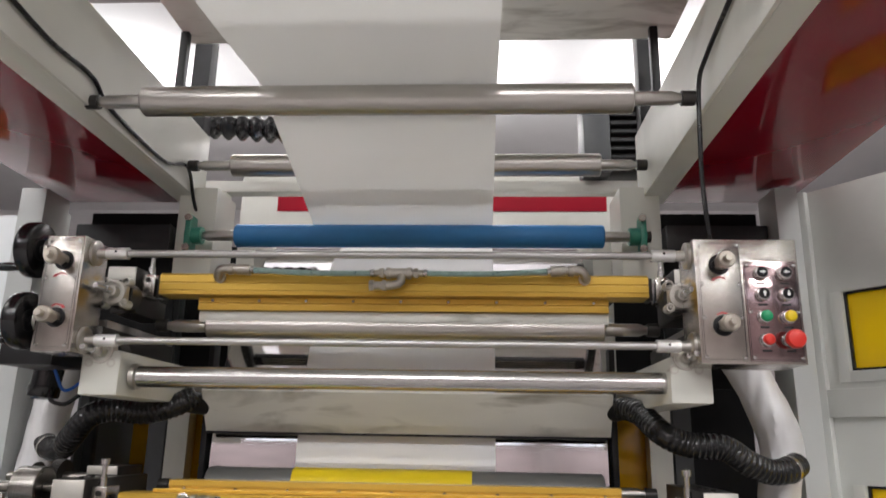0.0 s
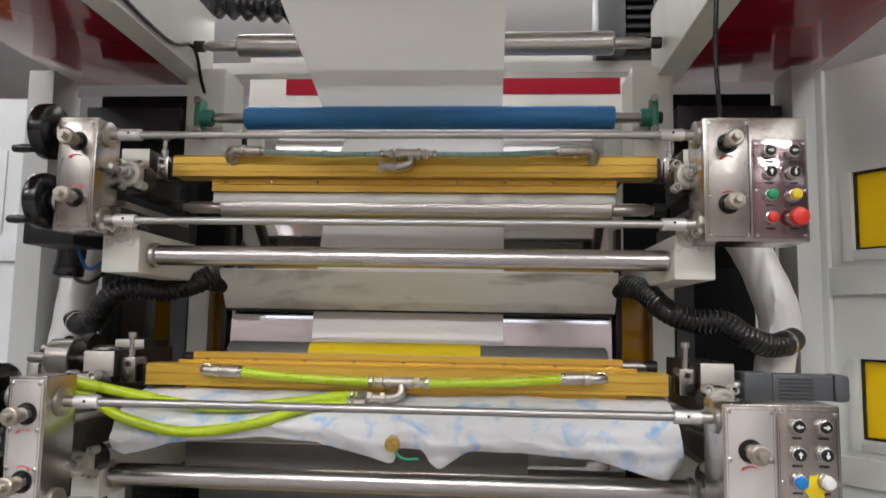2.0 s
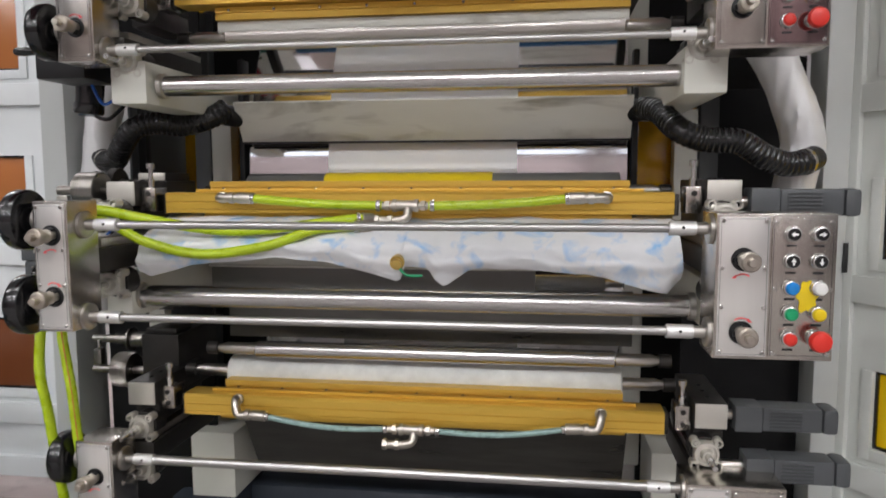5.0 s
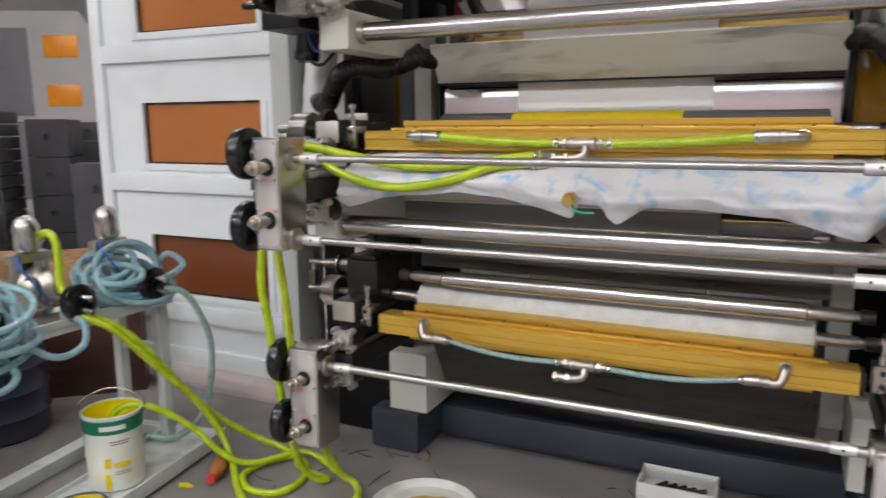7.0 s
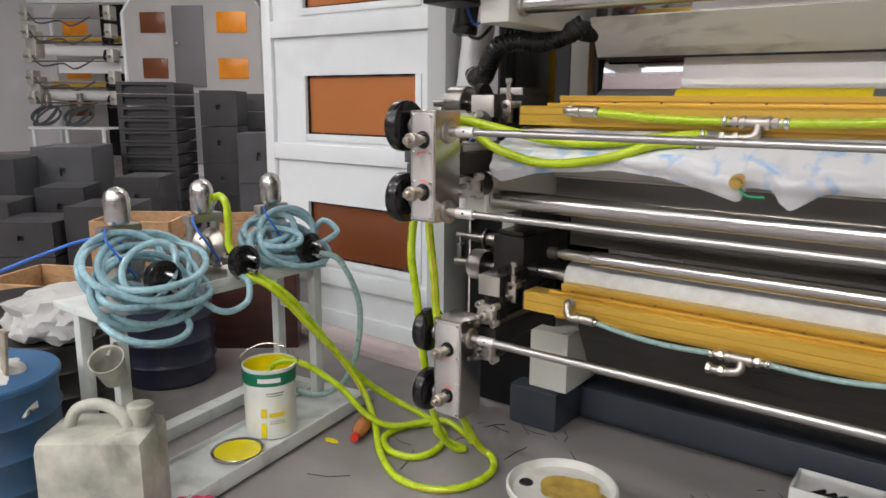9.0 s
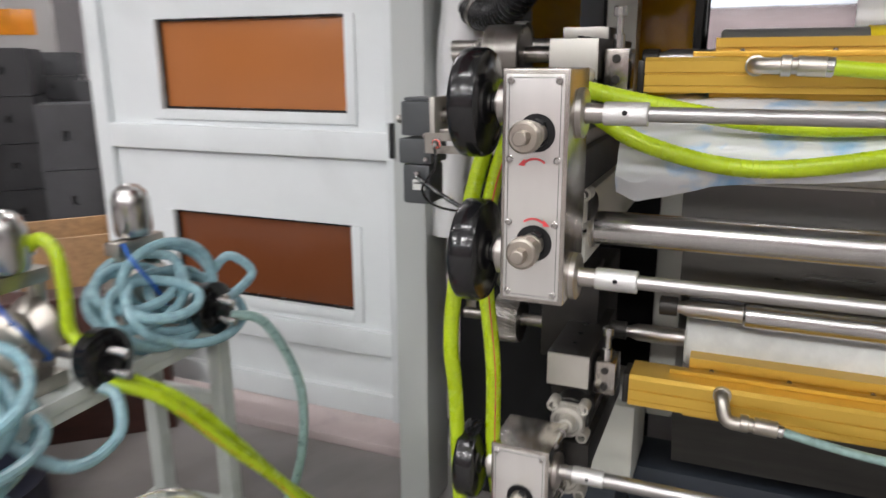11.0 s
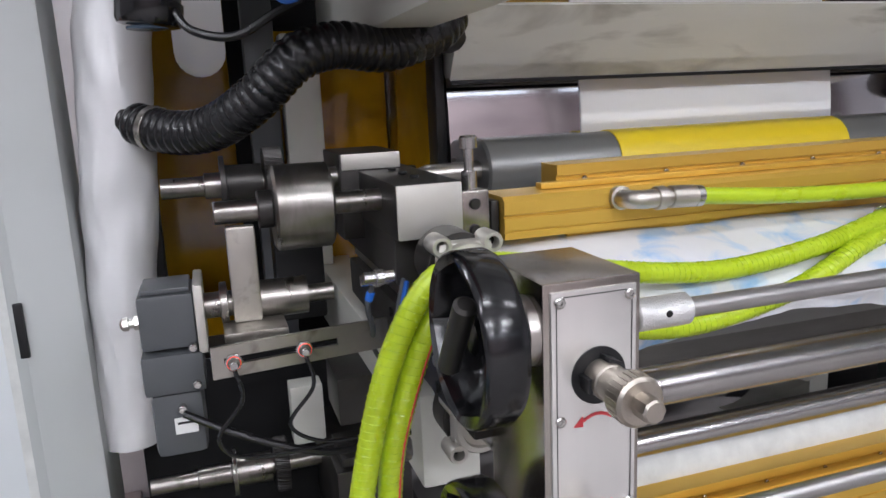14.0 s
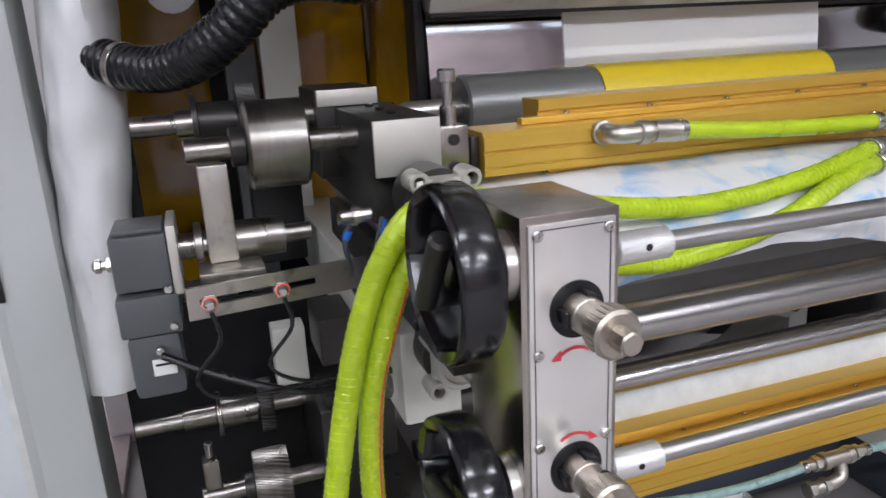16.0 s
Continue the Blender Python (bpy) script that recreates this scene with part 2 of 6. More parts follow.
def smooth_path(points, steps=8, closed=False):
    """A Catmull-Rom line through the points."""
    p = [Vector(q) for q in points]
    out = []
    n = len(p)
    for i in range(n - 1):
        a, b, c, d = p[max(i - 1, 0)], p[i], p[i + 1], p[min(i + 2, n - 1)]
        for k in range(steps):
            t = k / steps
            out.append(0.5 * ((2 * b) + (c - a) * t + (2 * a - 5 * b + 4 * c - d) * t * t + (3 * b - a - 3 * c + d) * t ** 3))
    out.append(p[-1])
    return out


def sweep(points, radius, seg=10, bm=None):
    """A tube along the points; radius is a number or a function of the place along it (0 to 1)."""
    b = bmesh.new()
    p = [Vector(q) for q in points]
    rings = []
    up = None
    for i, q in enumerate(p):
        tan = (p[min(i + 1, len(p) - 1)] - p[max(i - 1, 0)]).normalized()
        if up is None:
            up = tan.orthogonal().normalized()
        up = (up - tan * up.dot(tan)).normalized()
        side = tan.cross(up)
        r = radius(i / (len(p) - 1)) if callable(radius) else radius
        rings.append([b.verts.new(q + (up * math.cos(2 * math.pi * k / seg) + side * math.sin(2 * math.pi * k / seg)) * r) for k in range(seg)])
    for i in range(len(rings) - 1):
        for k in range(seg):
            b.faces.new((rings[i][k], rings[i][(k + 1) % seg], rings[i + 1][(k + 1) % seg], rings[i + 1][k]))
    b.faces.new(rings[0][::-1])
    b.faces.new(rings[-1])
    bmesh.ops.recalc_face_normals(b, faces=b.faces[:])
    return merge(bm, b)


def resample(points, step):
    p = [Vector(q) for q in points]
    out, rest = [p[0]], step
    for a, b in zip(p, p[1:]):
        n = (b - a).length
        d = rest
        while d <= n:
            out.append(a.lerp(b, d / n))
            d += step
        rest = d - n
    return out


def plate_with_holes(x0, x1, z0, z1, y0, y1, holes, bm=None):
    """An upright plate in x and z, from y0 to y1, with rectangular openings (hx0, hx1, hz0, hz1)."""
    xs = sorted({x0, x1, *[h[0] for h in holes], *[h[1] for h in holes]})
    zs = sorted({z0, z1, *[h[2] for h in holes], *[h[3] for h in holes]})
    b = bmesh.new()

    def solid(i, j):
        if not (0 <= i < len(xs) - 1 and 0 <= j < len(zs) - 1):
            return False
        cx, cz = (xs[i] + xs[i + 1]) / 2, (zs[j] + zs[j + 1]) / 2
        return not any(h[0] < cx < h[1] and h[2] < cz < h[3] for h in holes)

    def quad(*q):
        b.faces.new([b.verts.new(v) for v in q])
    for i in range(len(xs) - 1):
        for j in range(len(zs) - 1):
            if not solid(i, j):
                continue
            a, c, d, e = xs[i], xs[i + 1], zs[j], zs[j + 1]
            quad((a, y0, d), (c, y0, d), (c, y0, e), (a, y0, e))
            quad((a, y1, d), (a, y1, e), (c, y1, e), (c, y1, d))
            if not solid(i - 1, j):
                quad((a, y0, d), (a, y0, e), (a, y1, e), (a, y1, d))
            if not solid(i + 1, j):
                quad((c, y0, d), (c, y1, d), (c, y1, e), (c, y0, e))
            if not solid(i, j - 1):
                quad((a, y0, d), (a, y1, d), (c, y1, d), (c, y0, d))
            if not solid(i, j + 1):
                quad((a, y0, e), (c, y0, e), (c, y1, e), (a, y1, e))
    bmesh.ops.remove_doubles(b, verts=b.verts[:], dist=1e-5)
    bmesh.ops.recalc_face_normals(b, faces=b.faces[:])
    return merge(bm, b)


def extrude_x(profile, x0, x1, bm=None):
    """A bar along x whose section is the closed list of (y, z)."""
    b = bmesh.new()
    left = [b.verts.new((x0, y, z)) for y, z in profile]
    right = [b.verts.new((x1, y, z)) for y, z in profile]
    n = len(profile)
    for i in range(n):
        b.faces.new((left[i], left[(i + 1) % n], right[(i + 1) % n], right[i]))
    b.faces.new(left[::-1])
    b.faces.new(right)
    bmesh.ops.recalc_face_normals(b, faces=b.faces[:])
    return merge(bm, b)


def slotted_plate(x0, x1, z0, z1, y0, y1, slots):
    """A plate with round-ended upright slots: (middle x, radius, low z, high z)."""
    xs = {x0, x1}
    for c, r, _, _ in slots:
        xs |= {c + r * math.cos(math.pi * k / 10) for k in range(11)}
    xs = sorted(xs)
    b = bmesh.new()

    def quad(*q):
        b.faces.new([b.verts.new(p) for p in q])
    for xa, xb in zip(xs, xs[1:]):
        low = (z0, z0)
        spans = []
        for c, r, lo, hi in sorted(slots, key=lambda s: s[2]):
            if abs((xa + xb) / 2 - c) < r:
                ha, hb = (math.sqrt(max(0.0, r * r - (x - c) ** 2)) for x in (xa, xb))
                spans.append((low, (lo + r - ha, lo + r - hb)))
                low = (hi - r + ha, hi - r + hb)
        spans.append((low, (z1, z1)))
        for (la, lb), (ha, hb) in spans:
            quad((xa, y0, la), (xb, y0, lb), (xb, y0, hb), (xa, y0, ha))
            quad((xa, y1, la), (xa, y1, ha), (xb, y1, hb), (xb, y1, lb))
            quad((xa, y0, ha), (xb, y0, hb), (xb, y1, hb), (xa, y1, ha))
            quad((xa, y0, la), (xa, y1, la), (xb, y1, lb), (xb, y0, lb))
    for x in (x0, x1):
        quad((x, y0, z0), (x, y0, z1), (x, y1, z1), (x, y1, z0))
    bmesh.ops.remove_doubles(b, verts=b.verts[:], dist=1e-6)
    bmesh.ops.recalc_face_normals(b, faces=b.faces[:])
    return b


# ---- hall ----
solo("floor", box(-16, 14, -12, 14, -0.2, 0, 0), FLOOR_MAT, "worn grey concrete workshop floor with dark stains", "floor", "structure", smooth=False)
solo("ceiling", box(-16, 14, -12, 14, 6.2, 6.35, 0), HALL_ROOF, "pale sheet metal hall roof", "ceiling", "structure", smooth=False)
for nm, b in (("wall_west", (-16.2, -16, -12, 14, 0, 6.2)), ("wall_east", (14, 14.2, -12, 14, 0, 6.2)),
              ("wall_south", (-16, 14, -12.2, -12, 0, 6.2)), ("wall_north", (-16, 14, 14, 14.2, 0, 6.2))):
    solo(nm, box(*b, 0), HALL_WALL, "plain pale hall wall", "wall", "structure", smooth=False)

# unseen band and beam, added to darken and stripe reflections in drum and plates
solo("dark_wall_band", box(-15.9, 13.9, -11.985, -11.975, 0, 4.5, 0), make_mat("pinkish_reflection_band", (0.27, 0.22, 0.22), 0.6, 0, 0.25, 0.5), "unseen dark pinkish wall band added for reflections in the metal", "wall", "structure", smooth=False)
solo("reflection_beam", box(-15.9, 13.9, -11.59, -11.3, 5.45, 5.65, 0), MOTOR_GREY, "unseen dark beam along the hall wall, added for the drum reflection", "beam", "structure", smooth=False)


PURLIN = make_mat("brown_grey_roof_steel", (0.2, 0.17, 0.165), 0.6, 0, 0.1, 2)
for k_, y_ in enumerate((-11.2, -10.4, -8.8, -7.4, -5.6, -3.8, -1.4, 1.2, 2.4, 3.8, 5.6, 8.4)):
    solo("roof_purlin", box(-15.9, 13.9, y_ - 0.07, y_ + 0.07, 5.98, 6.198, 0), PURLIN, "brown-grey steel purlin under the hall roof", "beam", "structure", smooth=False)
for x_ in (-12, -7.5, -3, 1.5, 6, 10.5):
    solo("wall_column", box(x_ - 0.15, x_ + 0.15, -11.9, -11.6, 0, 5.97, 0), PURLIN, "steel column along the hall wall", "column", "structure", smooth=False)


def hall_lamp(x, y):
    t = thing("ceiling_lamp", (x, y, 5.3), "long white tube lamp hanging under the hall roof", "lamp", "hall lamps")
    part("housing", box(x - 1.25, x + 1.25, y - 0.12, y + 0.12, 5.26, 5.32, 0.01), WHITE_PLASTIC, t)
    part("tube", box(x - 1.2, x + 1.2, y - 0.1, y + 0.1, 5.245, 5.2595, 0.004), LAMP_GLOW, t)
    part("hanger", cyl((x, y, 5.32), (x, y, 6.2), 0.012, 8), STEEL, t)
    d = bpy.data.lights.new("hall_light", "AREA")
    d.shape, d.size, d.size_y, d.energy, d.color = "RECTANGLE", 2.4, 0.24, FRONT_WATTS if y < -5 else LAMP_WATTS, (1.0, 0.985, 0.97)
    l = new("hall_light", d)
    l.location = (x, y, 5.23)
    d = bpy.data.lights.new("hall_uplight", "AREA")
    d.shape, d.size, d.size_y, d.energy, d.color = "RECTANGLE", 2.4, 0.24, UP_WATTS * (2.6 if y > 1 else 1), (1.0, 0.985, 0.97)
    l = new("hall_uplight", d)
    l.location = (x, y, 5.33)
    l.rotation_euler = (math.pi, 0, 0)


for lx, ly in LAMPS:
    hall_lamp(lx, ly)
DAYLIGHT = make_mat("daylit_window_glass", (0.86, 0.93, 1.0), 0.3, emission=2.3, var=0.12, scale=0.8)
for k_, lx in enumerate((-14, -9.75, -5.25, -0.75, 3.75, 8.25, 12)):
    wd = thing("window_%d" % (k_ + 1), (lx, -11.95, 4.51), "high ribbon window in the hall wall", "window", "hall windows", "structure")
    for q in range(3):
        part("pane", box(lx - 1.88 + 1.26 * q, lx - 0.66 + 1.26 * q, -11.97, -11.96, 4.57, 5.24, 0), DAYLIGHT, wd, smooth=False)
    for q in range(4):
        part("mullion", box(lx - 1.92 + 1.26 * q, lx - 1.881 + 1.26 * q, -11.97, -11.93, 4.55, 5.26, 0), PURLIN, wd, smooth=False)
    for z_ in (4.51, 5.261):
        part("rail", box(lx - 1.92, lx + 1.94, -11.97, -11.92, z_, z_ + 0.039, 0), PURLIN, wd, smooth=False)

# ---- the press: drum, frame, base ----
DRUM_Y, DRUM_Z, DRUM_R, DRUM_X = 1.592, 1.12, 0.9, 0.55


def drum_arc(r, a0, a1, x0, x1, n=40, thick=0.0015):
    b = bmesh.new()
    rows = []
    for i in range(n + 1):
        a = radians(a0 + (a1 - a0) * i / n)
        y, z = DRUM_Y - r * math.cos(a), DRUM_Z + r * math.sin(a)
        y2, z2 = DRUM_Y - (r + thick) * math.cos(a), DRUM_Z + (r + thick) * math.sin(a)
        rows.append([b.verts.new(q) for q in ((x0, y, z), (x0, y2, z2), (x1, y2, z2), (x1, y, z))])
    for i in range(n):
        for k in range(4):
            b.faces.new((rows[i][k], rows[i][(k + 1) % 4], rows[i + 1][(k + 1) % 4], rows[i + 1][k]))
    b.faces.new(rows[0])
    b.faces.new(rows[-1][::-1])
    bmesh.ops.recalc_face_normals(b, faces=b.faces[:])
    return b


drum = thing("impression_drum", (0, DRUM_Y, DRUM_Z), "large mirror-chromed central impression drum of the press", "drum")
part("drum_shell", lathe((-DRUM_X, DRUM_Y, DRUM_Z), (1, 0, 0), [(0, DRUM_R - 0.004), (0.004, DRUM_R), (2 * DRUM_X - 0.004, DRUM_R), (2 * DRUM_X, DRUM_R - 0.004)], 160), MIRROR, drum)
part("axle", cyl((-0.62, DRUM_Y, DRUM_Z), (0.62, DRUM_Y, DRUM_Z), 0.06), DARK_STEEL, drum)
WEB_L, WEB_R = -0.305, 0.243
solo("drum_web", drum_arc(DRUM_R + 0.001, -35, 80, WEB_L, WEB_R), FILM, "white plastic film web lying round the chromed drum", "film web")

frame_thing = thing("press_frame", (0, 1.2, 0), "cream painted side frames of the printing press on a dark base", "machine frame")
for sx in (-1, 1):
    part("side_frame", box(min(sx * 0.575, sx * 0.64), max(sx * 0.575, sx * 0.64), 1.02, 2.4, 0.2, 1.93, 0.006), CREAM, frame_thing)
    part("upper_column", box(min(sx * 0.62, sx * 0.74), max(sx * 0.62, sx * 0.74), 0.75, 0.92, 1.7, 2.0, 0.004), CREAM, frame_thing)
    part("foot", box(min(sx * 0.66, sx * 0.85), max(sx * 0.66, sx * 0.85), 0.7, 1.3, 0, 0.148, 0.02), BASE_BLUE, frame_thing)
part("base_beam", box(-0.659, 0.659, 0.88, 1.05, 0.0, 0.125, 0.02), BASE_BLUE, frame_thing)
part("inner_pan", box(-0.55, 0.55, 0.53, 0.535, 0.715, 0.86, 0.001), DARK_SHEET, frame_thing)
part("lower_pan", extrude_x([(0.56, 0.53), (0.72, 0.25), (0.725, 0.253), (0.565, 0.533)], -0.55, 0.55), DARK_SHEET, frame_thing)
for sx in (-1, 1):
    def mirrored(a, b):
        return (a, b) if sx > 0 else (-b, -a)
    part("amber_guard", box(*mirrored(0.574, 0.788), 1.006, 1.012, 0.9, 1.37, 0.002), AMBER_PANEL, frame_thing, "glossy amber guard panel")
    part("drum_edge_guard", box(*mirrored(0.556, 0.572), 0.68, 0.73, 1.05, 1.5, 0.003), BLACKENED, frame_thing)
    part("drum_side_guard", box(*mirrored(0.562, 0.568), 0.7305, 1.018, 0.95, 1.37, 0.002), AMBER_PANEL, frame_thing, "glossy amber guard beside the drum")
    part("cream_post", box(*mirrored(0.713, 0.781), 0.94, 1.0, 0.85, 1.36, 0.003), CREAM, frame_thing)
    part("grey_post", box(*mirrored(0.79, 0.845), 0.95, 1.0, 0.2, 1.7, 0.003), MOTOR_GREY, frame_thing)
    if sx < 0:
        part("side_screen", box(-1.09, -1.08, 0.96, 1.89, 0.02, 1.9, 0.002), MOTOR_GREY, frame_thing)
        part("slotted_guard", slotted_plate(*mirrored(0.835, 1.06), 0.7, 1.8, 1.3, 1.306,
         [(sx * 0.918, 0.055, 1.3, 1.74)]), AMBER_PANEL, frame_thing, "slotted amber guard", smooth=False)
    # added black sheets: the dark of the press interior put into their colour
    part("rear_shade_sheet", box(*mirrored(0.64, 0.87 if sx < 0 else 1.085), 1.1, 1.11, 0.02, 1.9, 0.002), SHADE_BLACK, frame_thing)
    part("upper_shade_sheet", box(*mirrored(0.745, 1.04), 0.8, 0.81, 1.4, 1.93, 0.002), SHADE_BLACK, frame_thing)
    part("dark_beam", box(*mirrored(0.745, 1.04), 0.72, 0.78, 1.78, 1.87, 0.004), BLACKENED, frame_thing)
    part("lower_shade_sheet", box(*mirrored(0.72, 1.08), 0.78, 0.79, 0.02, 0.82, 0.002), SHADE_BLACK, frame_thing)

# ---- overhead bridge with web rollers ----
def channel_beam(sx):
    t = thing("bridge_beam", (sx * 0.72, 0.0, 2.0), "cream painted steel channel beam of the overhead web bridge", "steel beam", "bridge beams")
    a, b2 = sorted((sx * 0.695, sx * 0.705))
    part("web_plate", box(a, b2, -0.5, 0.83, 1.972, 2.2, 0.002), CREAM, t)
    a, b2 = sorted((sx * 0.705, sx * 0.77))
    part("bottom_flange", box(a, b2, -0.5, 0.83, 1.972, 1.984, 0.002), CREAM, t)
    part("top_flange", box(a, b2, -0.5, 0.83, 2.188, 2.2, 0.002), CREAM, t)
    r = thing("red_cover", (sx * 1.0, 0.0, 2.0), "glossy dark red sheet cover under the bridge walkway", "cover panel", "red covers")
    a, b2 = sorted((sx * 0.772, sx * 1.145))
    part("panel", box(a, b2, -0.5, 0.83, 1.976, 1.986, 0.002), RED, r)
    a, b2 = sorted((sx * 1.14, sx * 1.145))
    part("edge", box(a, b2, -0.5, 0.83, 1.9865, 2.12, 0.001), RED, r)


for sx in (-1, 1):
    channel_beam(sx)


def idler(name, y, z, r, x0, x1, label, material=STEEL_H):
    t = thing(name, (0, y, z), label, "roller", "idler rollers")
    part("shell", lathe((x0, y, z), (1, 0, 0), [(0, r - 0.004), (0.004, r), (x1 - x0 - 0.004, r), (x1 - x0, r - 0.004)], 48), material, t)
    for s, xe in ((-1, x0), (1, x1)):
        part("journal", lathe((xe, y, z), (s, 0, 0), [(0, 0.016), (0.085, 0.016), (0.1, 0.011), (0.11, 0.011)], 20), STEEL_H, t)
        part("bearing_boss", cyl((xe + s * 0.105, y, z), (xe + s * 0.135, y, z), 0.017, 20), DARK_STEEL, t)
    return t


idler("web_idler_roller", 0.13, 1.985, 0.034, -0.572, 0.535, "bare steel idler roller across the bridge")
idler("web_idler_roller", 0.67, 2.04, 0.034, -0.552, 0.553, "bare steel idler roller behind the film web")
blue = idler("blue_roller", 0.69, 1.825, 0.034, -0.528, 0.557, "blue rubber covered nip roller over the press", BLUE_RUBBER)
for sx in (-1, 1):
    fb = thing("pillow_block", (sx * 0.655, 0.69, 1.825), "green cast flange bearing of the blue roller", "bearing", "roller bearings")
    part("flange_plate", box(sx * 0.668 - 0.009, sx * 0.668 + 0.009, 0.662, 0.718, 1.765, 1.885, 0.006), GREEN_CAST, fb)
    part("hub", cyl((sx * 0.678, 0.69, 1.825), (sx * 0.63, 0.69, 1.825), 0.026), GREEN_CAST, fb)
    for dz in (-0.045, 0.045):
        part("bolt", cyl((sx * 0.662, 0.655, 1.825 + dz), (sx * 0.662, 0.645, 1.825 + dz), 0.011, 12), STEEL, fb)


def sheet(points, x0, x1, thick=0.001):
    """A sheet across x that follows (y, z) points."""
    prof = [(y, z) for y, z in points] + [(y, z + thick) for y, z in reversed(points)]
    b = bmesh.new()
    n = len(points)
    L = [b.verts.new((x0, y, z)) for y, z in prof]
    R = [b.verts.new((x1, y, z)) for y, z in prof]
    m = len(prof)
    for i in range(m):
        b.faces.new((L[i], L[(i + 1) % m], R[(i + 1) % m], R[i]))
    for i in range(n - 1):
        b.faces.new((L[i], L[i + 1], L[m - 2 - i], L[m - 1 - i]))
        b.faces.new((R[i], R[i + 1], R[m - 2 - i], R[m - 1 - i]))
    bmesh.ops.recalc_face_normals(b, faces=b.faces[:])
    return b


idler("web_idler_roller", -0.46, 1.927, 0.034, -0.572, 0.535, "bare steel idler roller at the end of the bridge")
arc1 = [(0.13 + 0.036 * math.sin(a), 1.985 + 0.036 * math.cos(a)) for a in np.linspace(0.9, -0.15, 8)]
solo("overhead_web", sheet([(0.71, 1.862), *arc1, (-0.2, 1.985), (-0.46, 1.962)], -0.3, 0.235), FILM_THIN, "white plastic film web running over the bridge rollers", "film web")
bp = thing("bridge_plate", (0, 0, 2.45), "stained grey sheet metal plate over the bridge", "metal plate")
part("plate", box(-0.72, 0.78, -0.5, 0.66, 2.45, 2.456, 0.001), GREY_SHEET, bp)
for sx in (-1, 1):
    for y in (-0.45, 0.6):
        part("strut", box(sx * 0.712 - 0.012, sx * 0.712 + 0.012, y - 0.012, y + 0.012, 2.2, 2.452, 0.002), BLACKENED, bp)

back = thing("rear_portal", (0, 1.9, 2.1), "cream cross panel with a red stripe behind the rollers", "cross panel")
part("panel", box(-0.95, 0.95, 1.9, 1.93, 1.95, 2.48, 0.004), CREAM, back)
part("stripe", box(-0.77, 0.79, 1.893, 1.897, 2.29, 2.39, 0.001), BRIGHT_RED, back, "bright red stripe")

# added box between the upper decks: darkens the drum's reflection, its strips draw light lines
blocker = thing("reflection_blocker", (0, 0.6, 1.6), "added dark box with bright strips that shapes the drum reflection", "dryer")
part("blocker_box", box(-0.53, 0.53, 0.6, 0.65, 1.62, 1.65, 0.003), BLACKENED, blocker)
for k in range(4):
    part("bright_strip", box(-0.5, 0.5, 0.603 + 0.013 * k, 0.606 + 0.013 * k, 1.6165, 1.6195, 0.0005), NICKEL, blocker)
for sx in (-1, 1):
    part("hanger", box(sx * 0.545 - 0.012, sx * 0.545 + 0.012, 0.58, 1.03, 1.61, 1.65, 0.002), BLACKENED, blocker)


# ---- print decks ----
def tie_rod(y, z, x0, x1, r=0.0085):
    t = thing("tie_rod", (0, y, z), "polished steel tie rod with knurled end sleeves across the deck", "rod", "deck tie rods")
    part("rod", cyl((x0, y, z), (x1, y, z), r, 24), SATIN_ROD, t)
    for s, xe in ((1, x0), (-1, x1)):
        part("sleeve", cyl((xe + s * 0.028, y, z), (xe + s * 0.078, y, z), 0.0135, 28), KNURLED, t, "bright knurled sleeve")
        part("grub_screw", cyl((xe + s * 0.053, y - 0.0132, z + 0.002), (xe + s * 0.053, y - 0.0142, z + 0.002), 0.003, 10, None, 0.0002), BLACKENED, t)
        part("flange", lathe((xe, y, z), (s, 0, 0), [(0, 0.029), (0.006, 0.029), (0.008, 0.026), (0.008, 0.012), (0.03, 0.011)], 32), STEEL_H, t)
    return t


def big_tube(y, z, x0, x1, r=0.024):
    t = thing("cross_tube", (0, y, z), "thick polished steel cross tube between the deck brackets", "tube", "cross tubes")
    part("tube", cyl((x0, y, z), (x1, y, z), r, 48, None, 0.003), CHROME, t)
    for s, xe in ((1, x0), (-1, x1)):
        part("end_ring", lathe((xe, y, z), (s, 0, 0), [(0, r + 0.006), (0.012, r + 0.006), (0.014, r + 0.002)], 40), STEEL_H, t)


